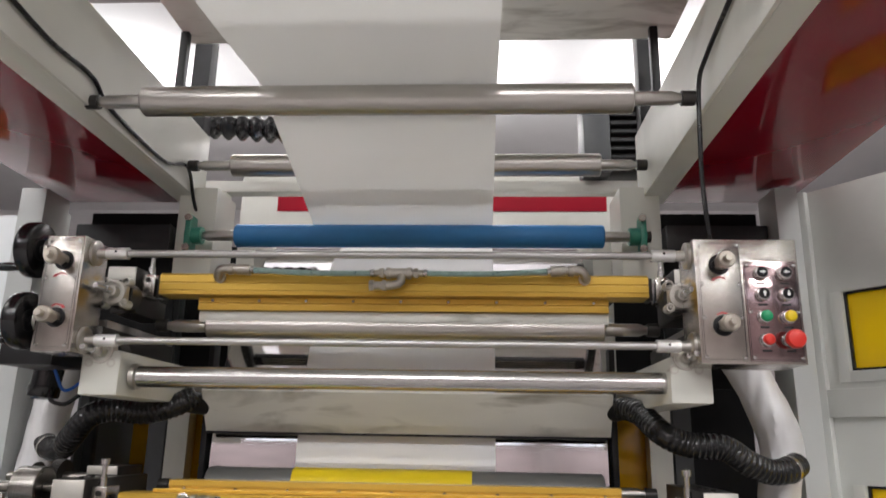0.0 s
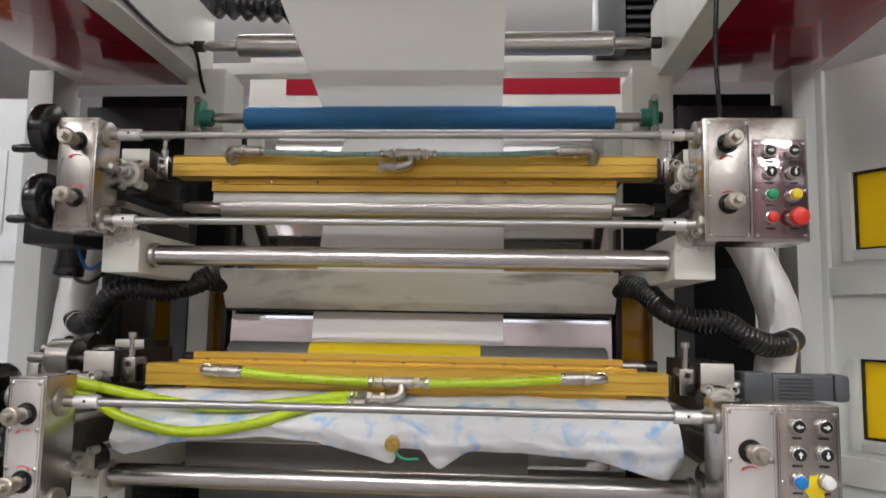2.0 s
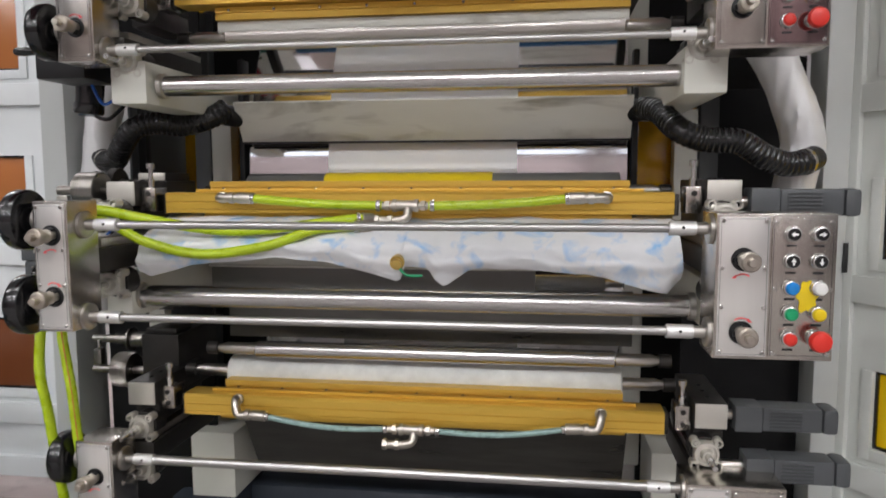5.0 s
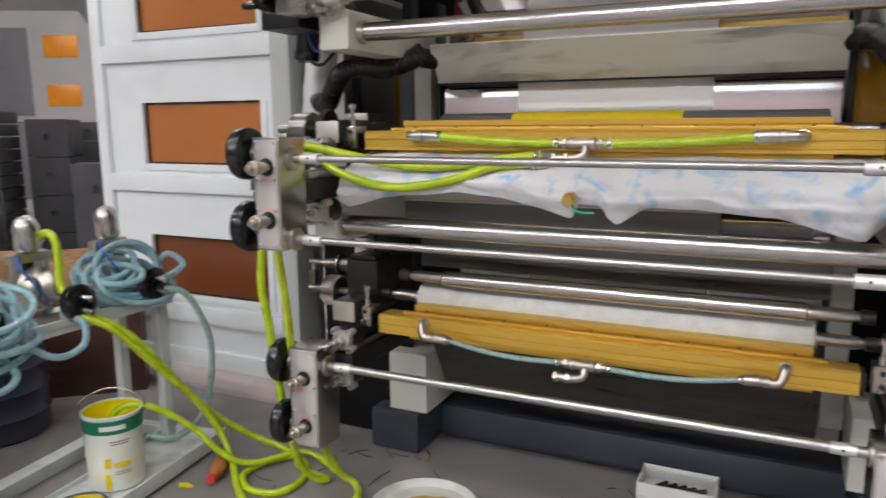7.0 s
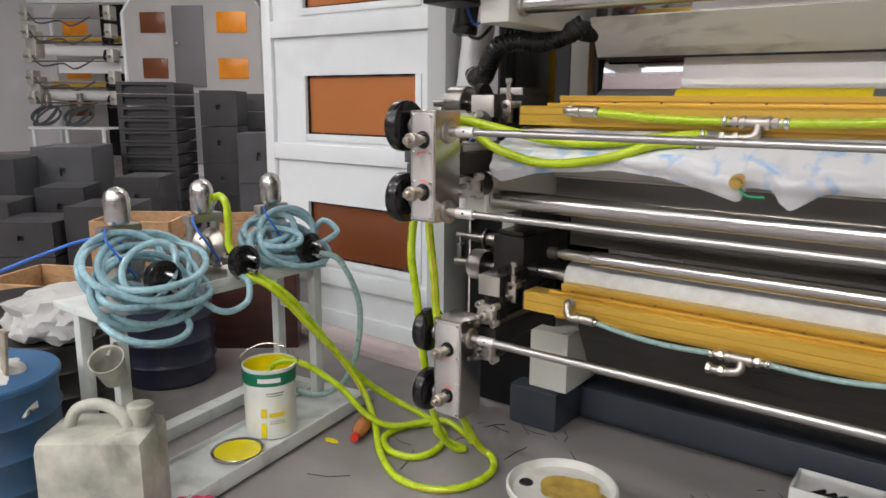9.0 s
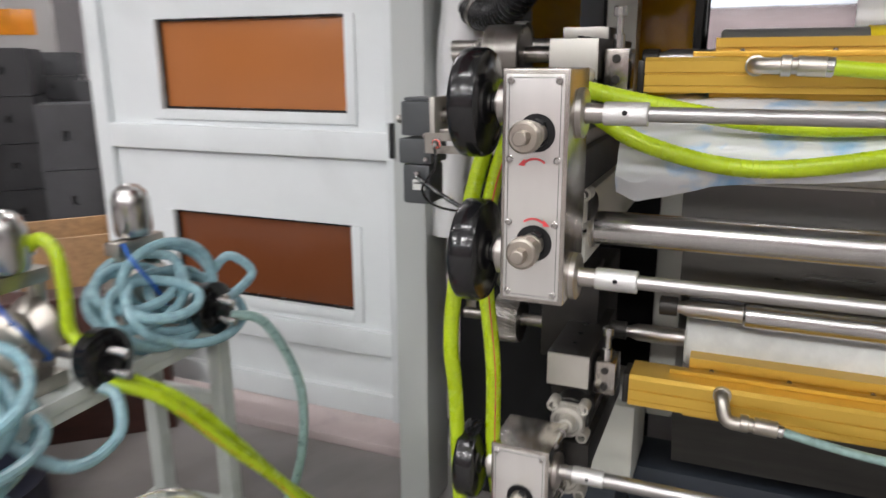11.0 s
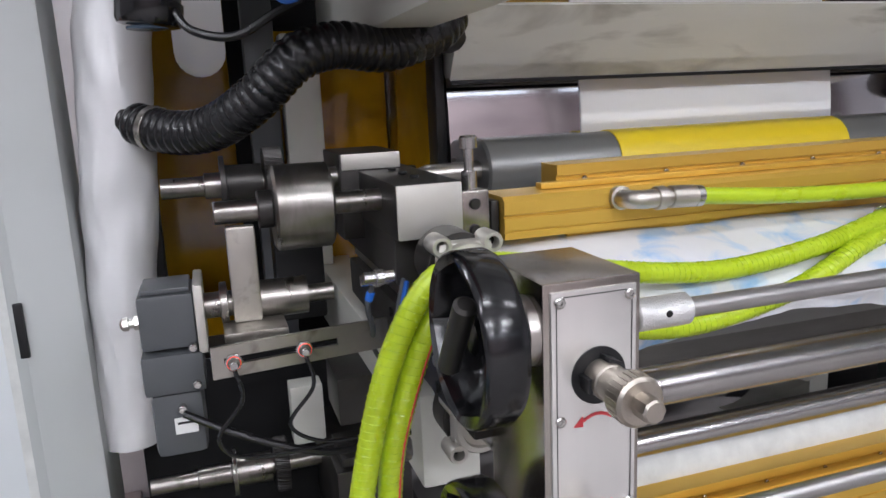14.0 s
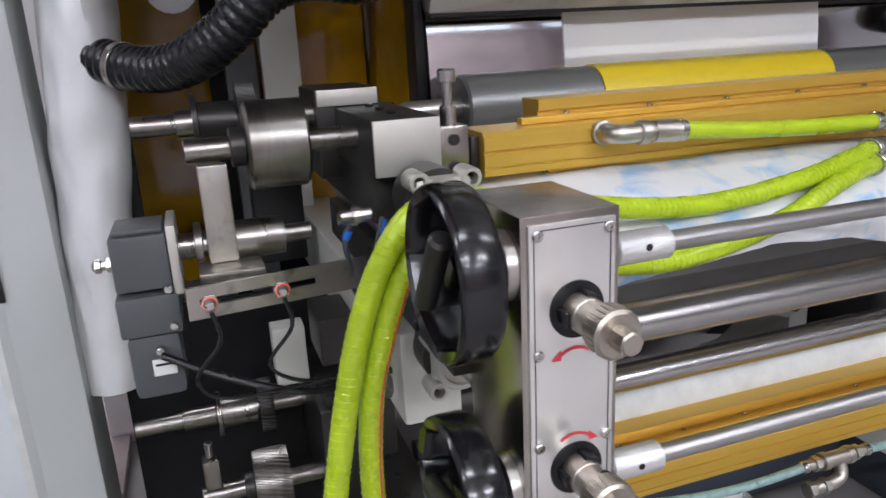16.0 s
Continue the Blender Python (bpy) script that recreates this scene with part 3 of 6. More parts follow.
def knob(t, x, y, z):
    k = part("knob", lathe((x, y, z), (0, -1, 0), [(0, 0.0125), (0.004, 0.0125), (0.0045, 0.0135), (0.018, 0.0135), (0.019, 0.0125), (0.03, 0.0125), (0.031, 0.0145), (0.036, 0.0148), (0.037, 0.0172), (0.052, 0.0174), (0.054, 0.015)], 28), KNOB_NICKEL, t, "knurled adjusting knob")
    part("tip", lathe((x, y - 0.054, z), (0, -1, 0), [(0, 0.0085), (0.014, 0.0085), (0.0155, 0.007)], 8), KNOB_NICKEL, k)
    part("bore", cyl((x, y - 0.0012, z), (x, y + 0.0005, z), 0.0215, 28, None, 0.0002), BLACKENED, t, "dark bore round the knob")
    for q in range(3):
        a = 0.4 + q * 2.1
        j = box(-0.0055, 0.0055, -0.014, -0.001, 0.0118, 0.0158, 0.001)
        j.transform(Matrix.Translation((x, y, z)) @ Matrix.Rotation(a, 4, "Y"))
        part("coupling_jaw", j, BLACKENED, k, "dark coupling jaw")
    part("pin_hole", cyl((x + 0.004, y - 0.034, z + 0.0118), (x + 0.0043, y - 0.034, z + 0.0146), 0.0035, 12, None, 0.0002), BLACKENED, k)
    for q in range(26):
        a = q * 2 * math.pi / 26
        j = box(-0.0007, 0.0007, -0.0505, -0.0385, 0.0171, 0.0179, 0.0002)
        j.transform(Matrix.Translation((x, y, z)) @ Matrix.Rotation(a, 4, "Y"))
        if q == 0:
            ridges = j
        else:
            merge(ridges, j)
    part("knurl", ridges, KNOB_NICKEL, k)


def arrow(t, x, y, z, s):
    pts = [(x + 0.02 * math.cos(a), y, z + 0.023 * math.sin(a)) for a in np.linspace(radians(55), radians(125), 8)]
    b = bmesh.new()
    vs = []
    for p in pts:
        c = Vector((x, y, z))
        d = (Vector(p) - c).normalized()
        vs.append((b.verts.new(Vector(p) + d * 0.0012), b.verts.new(Vector(p) - d * 0.0012)))
    for i in range(len(vs) - 1):
        b.faces.new((vs[i][0], vs[i + 1][0], vs[i + 1][1], vs[i][1]))
    e = Vector(pts[0] if s > 0 else pts[-1])
    b.faces.new([b.verts.new(e + Vector(q)) for q in ((0, 0, 0.0042), (s * 0.008, 0, -0.0035), (0, 0, -0.0042))])
    bmesh.ops.recalc_face_normals(b, faces=b.faces[:])
    part("arrow_mark", b, RED_INK, t, "red turning arrow")


def handwheel(x, y, z, r=0.0635, s=-1, turn=0.0):
    """A dished black wheel on the outer side of a gearbox; its axis runs along x."""
    t = thing("handwheel", (x, y, z), "black plastic dished handwheel with a fold-down grip", "handwheel", "handwheels")
    b = bmesh.new()
    seg = 96

    lobe = [1 - 0.075 * abs(math.sin(k / seg * math.pi * 8)) ** 0.6 for k in range(seg)]
    prof = [(0.011, r * 0.86), (0.004, r * 0.9), (0.002, r * 0.95), (0.004, r * 0.985), (0.008, r), (0.028, r), (0.033, r * 0.95), (0.036, r * 0.8), (0.039, r * 0.5), (0.039, r * 0.2),
            (0.026, r * 0.2), (0.026, r * 0.3), (0.029, r * 0.5), (0.026, r * 0.8)]
    rings = []
    for d, q in prof:
        w = [q * (lobe[k] if r * 0.7 < q < r * 0.92 and d < 0.035 else 1) for k in range(seg)]
        rings.append([b.verts.new((x + s * (0.019 - d), y + w[k] * math.cos(2 * math.pi * k / seg), z + w[k] * math.sin(2 * math.pi * k / seg))) for k in range(seg)])
    m = len(rings)
    for i in range(m):
        j = (i + 1) % m
        for k in range(seg):
            b.faces.new((rings[i][k], rings[i][(k + 1) % seg], rings[j][(k + 1) % seg], rings[j][k]))
    bmesh.ops.recalc_face_normals(b, faces=b.faces[:])
    part("rim", b, BLACK_PLASTIC, t)
    part("hub", lathe((x + s * 0.004, y, z), (-s, 0, 0), [(0, r * 0.2), (0.018, r * 0.24), (0.026, r * 0.2), (0.03, 0.009), (0.05, 0.009)], 28), BLACK_PLASTIC, t)
    for q in range(3):
        a = turn + q * 2 * math.pi / 3 + 0.5
        m4 = Matrix.Translation((x - s * 0.01, y, z)) @ Matrix.Rotation(a, 4, "X")
        bb = box(-0.005, 0.005, r * 0.15, r * 0.8, -0.009, 0.009, 0.003)
        bb.transform(m4)
        part("spoke", bb, BLACK_PLASTIC, t)
    a = turn + 1.9
    c = Vector((x + s * 0.016, y + 0.1 * r * math.cos(a), z + 0.1 * r * math.sin(a)))
    d = Vector((0, math.cos(a), math.sin(a)))
    part("grip", cyl(c - d * r * 0.62, c + d * r * 0.55, 0.0085, 18, None, 0.003), DARK_STEEL, t, "fold-down grip")
    return t


def screws(t, spots, y):
    for x, z in spots:
        s = part("screw", lathe((x, y, z), (0, -1, 0), [(0, 0.0042), (0.002, 0.0042), (0.003, 0.003), (0.003, 0.0016), (0.0018, 0.0012)], 12), CHROME, t)


def plate_line(t, x0, x1, y, z0, z1):
    """The thin dark engraved border of a face plate."""
    b = box(x0, x0 + 0.0007, y - 0.0004, y + 0.0004, z0, z1, 0.0001)
    for q in ((x1 - 0.0007, x1, z0, z1), (x0 + 0.0008, x1 - 0.0008, z0, z0 + 0.0007), (x0 + 0.0008, x1 - 0.0008, z1 - 0.0007, z1)):
        merge(b, box(q[0], q[1], y - 0.0004, y + 0.0004, q[2], q[3], 0.0001))
    part("engraved_border", b, BLACKENED, t, "thin dark engraved border")


def gearbox(x0, x1, y0, z0, z1, knobs, wheels, depth=0.105, out_grips=False, plate=FACE, wheel_y=0.03):
    t = thing("gearbox", ((x0 + x1) / 2, y0 + depth / 2, z0), "brushed stainless adjusting gearbox with two knurled knobs", "gearbox", "deck gearboxes")
    part("housing", box(x0, x1, y0 + 0.003, y0 + depth, z0, z1, 0.002), STEEL, t)
    part("face_plate", box(x0 + 0.005, x1 - 0.005, y0, y0 + 0.004, z0 + 0.006, z1 - 0.006, 0.001), plate, t)
    plate_line(t, x0 + 0.0085, x1 - 0.0085, y0, z0 + 0.0095, z1 - 0.0095)
    w = 0.011
    rows = [z0 + w + 0.002, z0 + (z1 - z0) * 0.36, z0 + (z1 - z0) * 0.63, z1 - w - 0.002]
    screws(t, [(x, z) for x in (x0 + w, x1 - w) for z in rows], y0)
    for i, z in enumerate(knobs):
        knob(t, (x0 + x1) / 2 + 0.003, y0, z)
        arrow(t, (x0 + x1) / 2 + 0.002, y0 - 0.0006, z + (0.006 if i else -0.052), 1 if i else -1)
    for z in wheels:
        part("wheel_boss", lathe((x0, y0 + wheel_y, z), (-1, 0, 0), [(0, 0.026), (0.008, 0.026), (0.01, 0.022), (0.01, 0.012), (0.03, 0.012)], 28), STEEL_H, t)
        hw = handwheel(x0 - 0.038, y0 + wheel_y, z, turn=0.3 if z == wheels[0] else 1.1)
        if out_grips:
            part("crank_grip", lathe((x0 - 0.052, y0 + 0.003, z - 0.045), (-1, 0, 0), [(0, 0.006), (0.006, 0.006), (0.007, 0.009), (0.03, 0.0105), (0.05, 0.009), (0.055, 0.005)], 20), BLACK_PLASTIC, hw, "folded-out crank grip")
    return t


def push_button(t, x, y, z, cap, kind, label):
    b = part("button", lathe((x, y, z), (0, -1, 0), [(0, 0.0145), (0.004, 0.0145), (0.005, 0.0135), (0.012, 0.0135), (0.013, 0.0115)], 28), CHROME, t, label)
    if kind == "mushroom":
        part("cap", lathe((x, y - 0.01, z), (0, -1, 0), [(0, 0.009), (0.012, 0.009), (0.013, 0.019), (0.02, 0.0195), (0.026, 0.017), (0.028, 0.01)], 32), cap, b)
    elif kind == "dome":
        part("cap", lathe((x, y - 0.012, z), (0, -1, 0), [(0, 0.0115), (0.007, 0.0115), (0.01, 0.009), (0.011, 0.004)], 28), cap, b)
    else:
        part("cap", lathe((x, y - 0.0125, z), (0, -1, 0), [(0, 0.011), (0.003, 0.011), (0.004, 0.01)], 28), cap, b)
        ar = bmesh.new()
        pts = ((-0.006, 0.0015), (0.0, 0.0015), (0.0, 0.0045), (0.0065, 0.0), (0.0, -0.0045), (0.0, -0.0015), (-0.006, -0.0015))
        ang = {"right": 0, "left": 180, "up": 90, "down": 270}[kind]
        ca, sa = math.cos(radians(ang)), math.sin(radians(ang))
        ar.faces.new([ar.verts.new((x + u * ca - v * sa, y - 0.0172, z + u * sa + v * ca)) for u, v in pts])
        part("arrow", ar, WHITE_PLASTIC, b, "white printed arrow")


def control_box(x0, x1, y0, z0, z1, knobs, rows, top_gap, depth=0.12, knob_face=FACE, button_face=STEEL):
    t = thing("control_box", ((x0 + x1) / 2, y0 + depth / 2, z0), "stainless control box with knobs, arrow buttons and emergency stop", "control box", "deck control boxes")
    xm = x0 + (x1 - x0) * 0.46
    part("housing", box(x0, x1, y0 + 0.003, y0 + depth, z0, z1, 0.002), STEEL, t)
    part("knob_plate", box(x0 + 0.005, xm - 0.003, y0, y0 + 0.004, z0 + 0.006, z1 - 0.006, 0.001), knob_face, t)
    part("button_plate", box(xm + 0.001, x1 - 0.005, y0, y0 + 0.004, z0 + 0.006, z1 - top_gap, 0.001), button_face, t)
    plate_line(t, x0 + 0.008, xm - 0.006, y0, z0 + 0.009, z1 - 0.009)
    plate_line(t, xm + 0.0035, x1 - 0.0075, y0, z0 + 0.009, z1 - top_gap - 0.003)
    zs = [z0 + 0.013, z0 + (z1 - z0) * 0.36, z0 + (z1 - z0) * 0.63, z1 - 0.013]
    screws(t, [(x, z) for x in (x0 + 0.011, xm - 0.01) for z in zs], y0)
    screws(t, [(x, z) for x in (xm + 0.008, x1 - 0.011) for z in (z0 + 0.013, (z0 + z1 - top_gap) / 2, z1 - top_gap - 0.009)], y0)
    for i, z in enumerate(knobs):
        knob(t, x0 + (xm - x0) * 0.5, y0, z)
        arrow(t, x0 + (xm - x0) * 0.5, y0 - 0.0006, z + (0.004 if i else -0.05), 1 if i else -1)
    w = x1 - xm
    for z, left, right in rows:
        push_button(t, xm + w * 0.3, y0, z, *left)
        push_button(t, xm + w * 0.72, y0, z, *right)
        for f in (0.3, 0.72):
            part("label_bar", box(xm + w * f - 0.009, xm + w * f + 0.009, y0 - 0.0006, y0 + 0.0002, z - 0.0235, z - 0.0195, 0.0001), BLACKENED, t, "small dark printed caption")
    return t


def chamber(yf, z0, z1, below, half=0.61, rail_half=0.517):
    """The gold extruded doctor blade chamber; its thin blade rail sits on top, or below."""
    t = thing("doctor_chamber", (0, yf, z0), "gold anodised aluminium doctor blade chamber across the deck", "ink chamber", "doctor chambers")
    h = z1 - z0
    prof = [(yf, z0), (yf, z0 + 0.16 * h), (yf + 0.002, z0 + 0.17 * h), (yf + 0.002, z0 + 0.2 * h), (yf, z0 + 0.21 * h), (yf, z0 + 0.5 * h), (yf + 0.003, z0 + 0.52 * h), (yf + 0.003, z0 + 0.56 * h), (yf, z0 + 0.58 * h), (yf, z1 - 0.006), (yf + 0.006, z1), (yf + 0.07, z1), (yf + 0.07, z0)]
    part("body", extrude_x(prof, -half, half), GOLD, t)
    a, b = (z0 - 0.034, z0 - 0.002) if below else (z1 - 0.006, z1 + 0.027)
    yr = yf + 0.03 if below else yf + 0.05
    m = (a + b) / 2
    prof = [(yr, a), (yr, m - 0.003), (yr + 0.004, m - 0.002), (yr + 0.004, m + 0.002), (yr, m + 0.003), (yr, b), (yr + 0.045, b), (yr + 0.045, a)]
    part("blade_rail", extrude_x(prof, -rail_half, rail_half), GOLD, t)
    if not below:
        part("mid_rail", box(-rail_half - 0.03, rail_half + 0.03, yr - 0.016, yr - 0.0005, z1 + 0.0005, z1 + 0.008, 0.001), GOLD, t)
    else:
        part("back_bar", box(-rail_half, rail_half, yr + 0.01, yr + 0.06, a - 0.03, a - 0.001, 0.004), GREY_SHEET, t, "grey steel back bar")
    if not below:
        part("drip_rail", box(-half + 0.09, half - 0.09, yf + 0.02, yf + 0.05, z0 - 0.014, z0 - 0.001, 0.002), GOLD, t)
    for i in range(9):
        x = -0.48 + i * 0.12
        part("bolt", cyl((x, yr + 0.0005, b - 0.008 if below else a + 0.014), (x, yr - 0.004, b - 0.008 if below else a + 0.014), 0.004, 10), STEEL, t)
    for sx in (-1, 1):
        e = part("end_cap", box(min(sx * (half + 0.001), sx * (half + 0.012)), max(sx * (half + 0.001), sx * (half + 0.012)), yf + 0.012, yf + 0.066, z0 - 0.004, z1 - 0.004, 0.003), DARK_STEEL, t)
    return t


def elbow_hose(yf, z, xs, mid, material, droop, up=0.0, r=0.0105):
    """A tee in the middle, two short hoses and an elbow at each end, on the chamber's face."""
    t = thing("ink_hose_set", (mid[0], yf, mid[1]), "ink supply hoses with steel elbows and a tee on the chamber", "hose", "ink hoses")
    x_t, z_t = mid
    yo = yf - 0.03
    for s, xe in ((-1, xs[0]), (1, xs[1])):
        p = smooth_path([(xe, yf + 0.004, z + up), (xe, yf - 0.018, z + up), (xe - s * 0.012, yo, z), (xe - s * 0.05, yo, z)], 6)
        e = part("elbow", sweep(p, 0.0112, 14), FITTING, t, "cast steel elbow")
        part("collar", lathe((xe, yf + 0.002, z + up), (0, -1, 0), [(0, 0.0145), (0.009, 0.0145), (0.01, 0.012)], 18), FITTING, e)
        part("collar", cyl((xe - s * 0.03, yo, z), (xe - s * 0.043, yo, z), 0.0142, 18), FITTING, e)
        part("ferrule", cyl((xe - s * 0.05, yo, z), (xe - s * 0.085, yo, z - 0.0015), 0.0135, 18), FITTING, e)
        a, b = Vector((xe - s * 0.08, yo, z - 0.001)), Vector((x_t + s * 0.055, yo, z_t))
        pts = [a.lerp(b, q) - Vector((0, 0, droop * math.sin(math.pi * q) )) for q in np.linspace(0, 1, 16)]
        rs = resample(smooth_path(pts, 4), 0.0035)
        n = len(rs)
        part("hose", sweep(rs, lambda u: r + 0.0003 * math.cos(u * n * math.pi), 12), material, t)
        part("clip", cyl(rs[1], rs[4], r + 0.0028, 16), CHROME, t)
        part("clip", cyl(rs[-5], rs[-2], r + 0.0028, 16), CHROME, t)
    tee = part("tee", cyl((x_t - 0.06, yo, z_t), (x_t + 0.06, yo, z_t), 0.0085, 18), FITTING, t, "cast steel tee piece")
    part("tee_body", cyl((x_t - 0.022, yo, z_t), (x_t + 0.022, yo, z_t), 0.0125, 18), FITTING, tee)
    for s in (-1, 1):
        part("collar", cyl((x_t + s * 0.02, yo, z_t), (x_t + s * 0.031, yo, z_t), 0.0148, 18), FITTING, tee)
        part("hex_nut", lathe((x_t + s * 0.036, yo, z_t), (s, 0, 0), [(0, 0.01), (0.001, 0.0128), (0.011, 0.0128), (0.012, 0.01)], 6), FITTING, tee)
    part("outlet", sweep(smooth_path([(x_t + 0.005, yo, z_t), (x_t + 0.005, yo - 0.01, z_t - 0.025), (x_t - 0.02, yo - 0.014, z_t - 0.034), (x_t - 0.07, yo - 0.014, z_t - 0.034)], 6), 0.0105, 14), FITTING, tee)
    for d in (0.028, 0.058):
        part("hex_nut", lathe((x_t - d, yo - 0.014, z_t - 0.034), (-1, 0, 0), [(0, 0.01), (0.001, 0.014), (0.011, 0.014), (0.012, 0.01)], 6), FITTING, tee)
    return t


def air_cylinder(x, y, z, s):
    """A squat pneumatic cylinder whose rod reaches the gearbox in front."""
    t = thing("air_cylinder", (x, y, z), "compact nickel pneumatic cylinder behind the gearbox", "air cylinder", "air cylinders")
    part("body", cyl((x, y + 0.0185, z), (x, y + 0.07, z), 0.034, 28), DARK_STEEL, t)
    part("head", box(x - 0.029, x + 0.029, y, y + 0.018, z - 0.029, z + 0.029, 0.008), NICKEL, t)
    for dx in (-0.026, 0.026):
        for dz in (-0.026, 0.026):
            c = part("corner_post", lathe((x + dx, y + 0.022, z + dz), (0, -1, 0), [(0, 0.0105), (0.026, 0.0105), (0.028, 0.0095), (0.028, 0.0062), (0.012, 0.0058)], 18), NICKEL, t)
            part("socket", cyl((x + dx, y + 0.008, z + dz), (x + dx, y + 0.0105, z + dz), 0.0063, 12, None, 0.0002), BLACKENED, c)
    part("end_disc", lathe((x, y, z), (0, -1, 0), [(0, 0.029), (0.004, 0.029), (0.007, 0.027), (0.0075, 0.022), (0.003, 0.021), (0.003, 0.015), (0.012, 0.0135), (0.02, 0.0125)], 32), NICKEL, t, "dished end disc")
    part("rod", lathe((x, y - 0.018, z), (0, -1, 0), [(0, 0.0085), (0.03, 0.0085), (0.031, 0.006), (0.07, 0.006)], 16), CHROME, t)
    return t


def carriage(sx, y0, z, yf, zc):
    """The slide and bearing block that carry the chamber end: x is mirrored by sx."""
    def mx(a, b):
        return (a, b) if sx > 0 else (-b, -a)
    t = thing("deck_carriage", (sx * 0.69, yf, z), "dark steel slide with a pale nickel bearing block", "slide carriage", "deck carriages")
    part("slide", box(*mx(0.66, 0.735), y0 + 0.1, 0.64, z - 0.13, z - 0.075, 0.003), DARK_STEEL, t)
    part("rail", box(*mx(0.672, 0.722), y0 + 0.14, 0.66, z - 0.075, z - 0.055, 0.002), STEEL_H, t)
    blk = part("bearing_block", box(*mx(0.672, 0.746), yf - 0.03, 0.6, zc + 0.0, zc + 0.06, 0.003), DARK_STEEL, t)
    part("lower_body", box(*mx(0.676, 0.743), yf - 0.005, 0.6, zc - 0.055, zc - 0.0005, 0.003), DARK_STEEL, blk)
    part("front_face", box(*mx(0.673, 0.745), yf - 0.0345, yf - 0.0302, zc + 0.001, zc + 0.059, 0.001), NICKEL, blk, "pale nickel face")
    part("clamp", box(*mx(0.632, 0.668), yf - 0.01, yf + 0.05, zc - 0.015, zc + 0.045, 0.003), STEEL, t)
    part("clamp_stem", lathe((sx * 0.65, yf + 0.005, zc + 0.045), (0, 0, 1), [(0, 0.009), (0.02, 0.009), (0.021, 0.0055), (0.045, 0.0055), (0.046, 0.01), (0.058, 0.01), (0.06, 0.008)], 18), CHROME, t, "knurled clamp screw")
    for k in range(4):
        for dz in (-0.118, -0.09):
            part("side_bolt", cyl((sx * 0.7355, yf - 0.12 + 0.06 * k, z + dz), (sx * 0.739, yf - 0.12 + 0.06 * k, z + dz), 0.006, 10), BLACKENED if (k + (dz < -0.1)) % 2 else STEEL_H, t)
    for k in range(3):
        part("top_screw", cyl((sx * 0.71, yf + 0.02 + 0.05 * k, zc + 0.0605), (sx * 0.71, yf + 0.02 + 0.05 * k, zc + 0.064), 0.0055, 10), BLACKENED, blk)
    for dz in (0.0, 0.03):
        part("bolt", cyl((sx * 0.65, yf - 0.0095, zc + dz), (sx * 0.65, yf - 0.014, zc + dz), 0.0065, 12), DARK_STEEL, t)
    return t


ARROWS = {d: (BLACK_PLASTIC, d, "black arrow push button") for d in ("up", "down", "left", "right")}
GREEN_B = (GREEN_PLASTIC, "dome", "green push button")
YELLOW_B = (YELLOW_PLASTIC, "dome", "yellow push button")
RED_B = (RED_PLASTIC, "dome", "red push button")
STOP_B = (RED_PLASTIC, "mushroom", "red emergency stop mushroom button")
BLUE_B = (BLUE_PLASTIC, "dome", "blue push button")
WHITE_B = (WHITE_PLASTIC, "dome", "white push button")

# deck A, the upper one
# darker plates than the other decks: their dark reflection is in the colour
gearbox(-0.762, -0.674, 0.15, 1.415, 1.672, (1.615, 1.488), (1.645, 1.485), out_grips=True, plate=STEEL)
control_box(0.65, 0.862, 0.15, 1.405, 1.668, (1.612, 1.483),
            [(1.594, ARROWS["right"], ARROWS["left"]), (1.549, ARROWS["up"], ARROWS["down"]), (1.502, GREEN_B, YELLOW_B), (1.454, RED_B, STOP_B)], 0.048, knob_face=STEEL, button_face=FILMED_REFLECTION_FACE)
tie_rod(0.2, 1.643, -0.674, 0.65)
tie_rod(0.2, 1.446, -0.674, 0.65)
big_tube(0.3, 1.376, -0.6, 0.625)
chamber(0.4, 1.59, 1.645, True)
elbow_hose(0.4, 1.648, (-0.455, 0.455), (0.0, 1.64), TEAL_HOSE, 0.004, -0.015, 0.0068)
# deck B, in the middle
gearbox(-0.722, -0.645, -0.014, 0.838, 1.109, (1.039, 0.912), (1.069, 0.89))
control_box(0.63, 0.838, 0.0, 0.82, 1.088, (1.005, 0.87),
            [(1.052, ARROWS["left"], ARROWS["right"]), (1.003, ARROWS["up"], ARROWS["down"]), (0.955, BLUE_B, WHITE_B), (0.908, GREEN_B, YELLOW_B), (0.862, RED_B, STOP_B)], 0.006)
sm = bmesh.new()
ring = []
for k in range(40):
    a = k * math.pi / 20
    q = 0.017 * (1 + 0.7 * noise.noise((math.cos(a) * 1.7, math.sin(a) * 1.7, 2.2)))
    ring.append(sm.verts.new((0.792 + q * math.cos(a), -0.0012 - 0.0006 * noise.noise((a, 1, 1)), 0.94 + 1.45 * q * math.sin(a))))
sm.faces.new(ring)
bmesh.ops.triangulate(sm, faces=sm.faces[:])
solo("paint_smear", sm, YELLOW_PLASTIC, "smear of yellow ink between the push buttons", "ink smear")
tie_rod(0.042, 1.058, -0.645, 0.63)
tie_rod(0.042, 0.861, -0.645, 0.63)
big_tube(0.3, 0.865, -0.68, 0.655, 0.026)
chamber(0.318, 1.07, 1.12, False)
elbow_hose(0.318, 1.108, (-0.46, 0.46), (0.0, 1.09), LIME, 0.004)
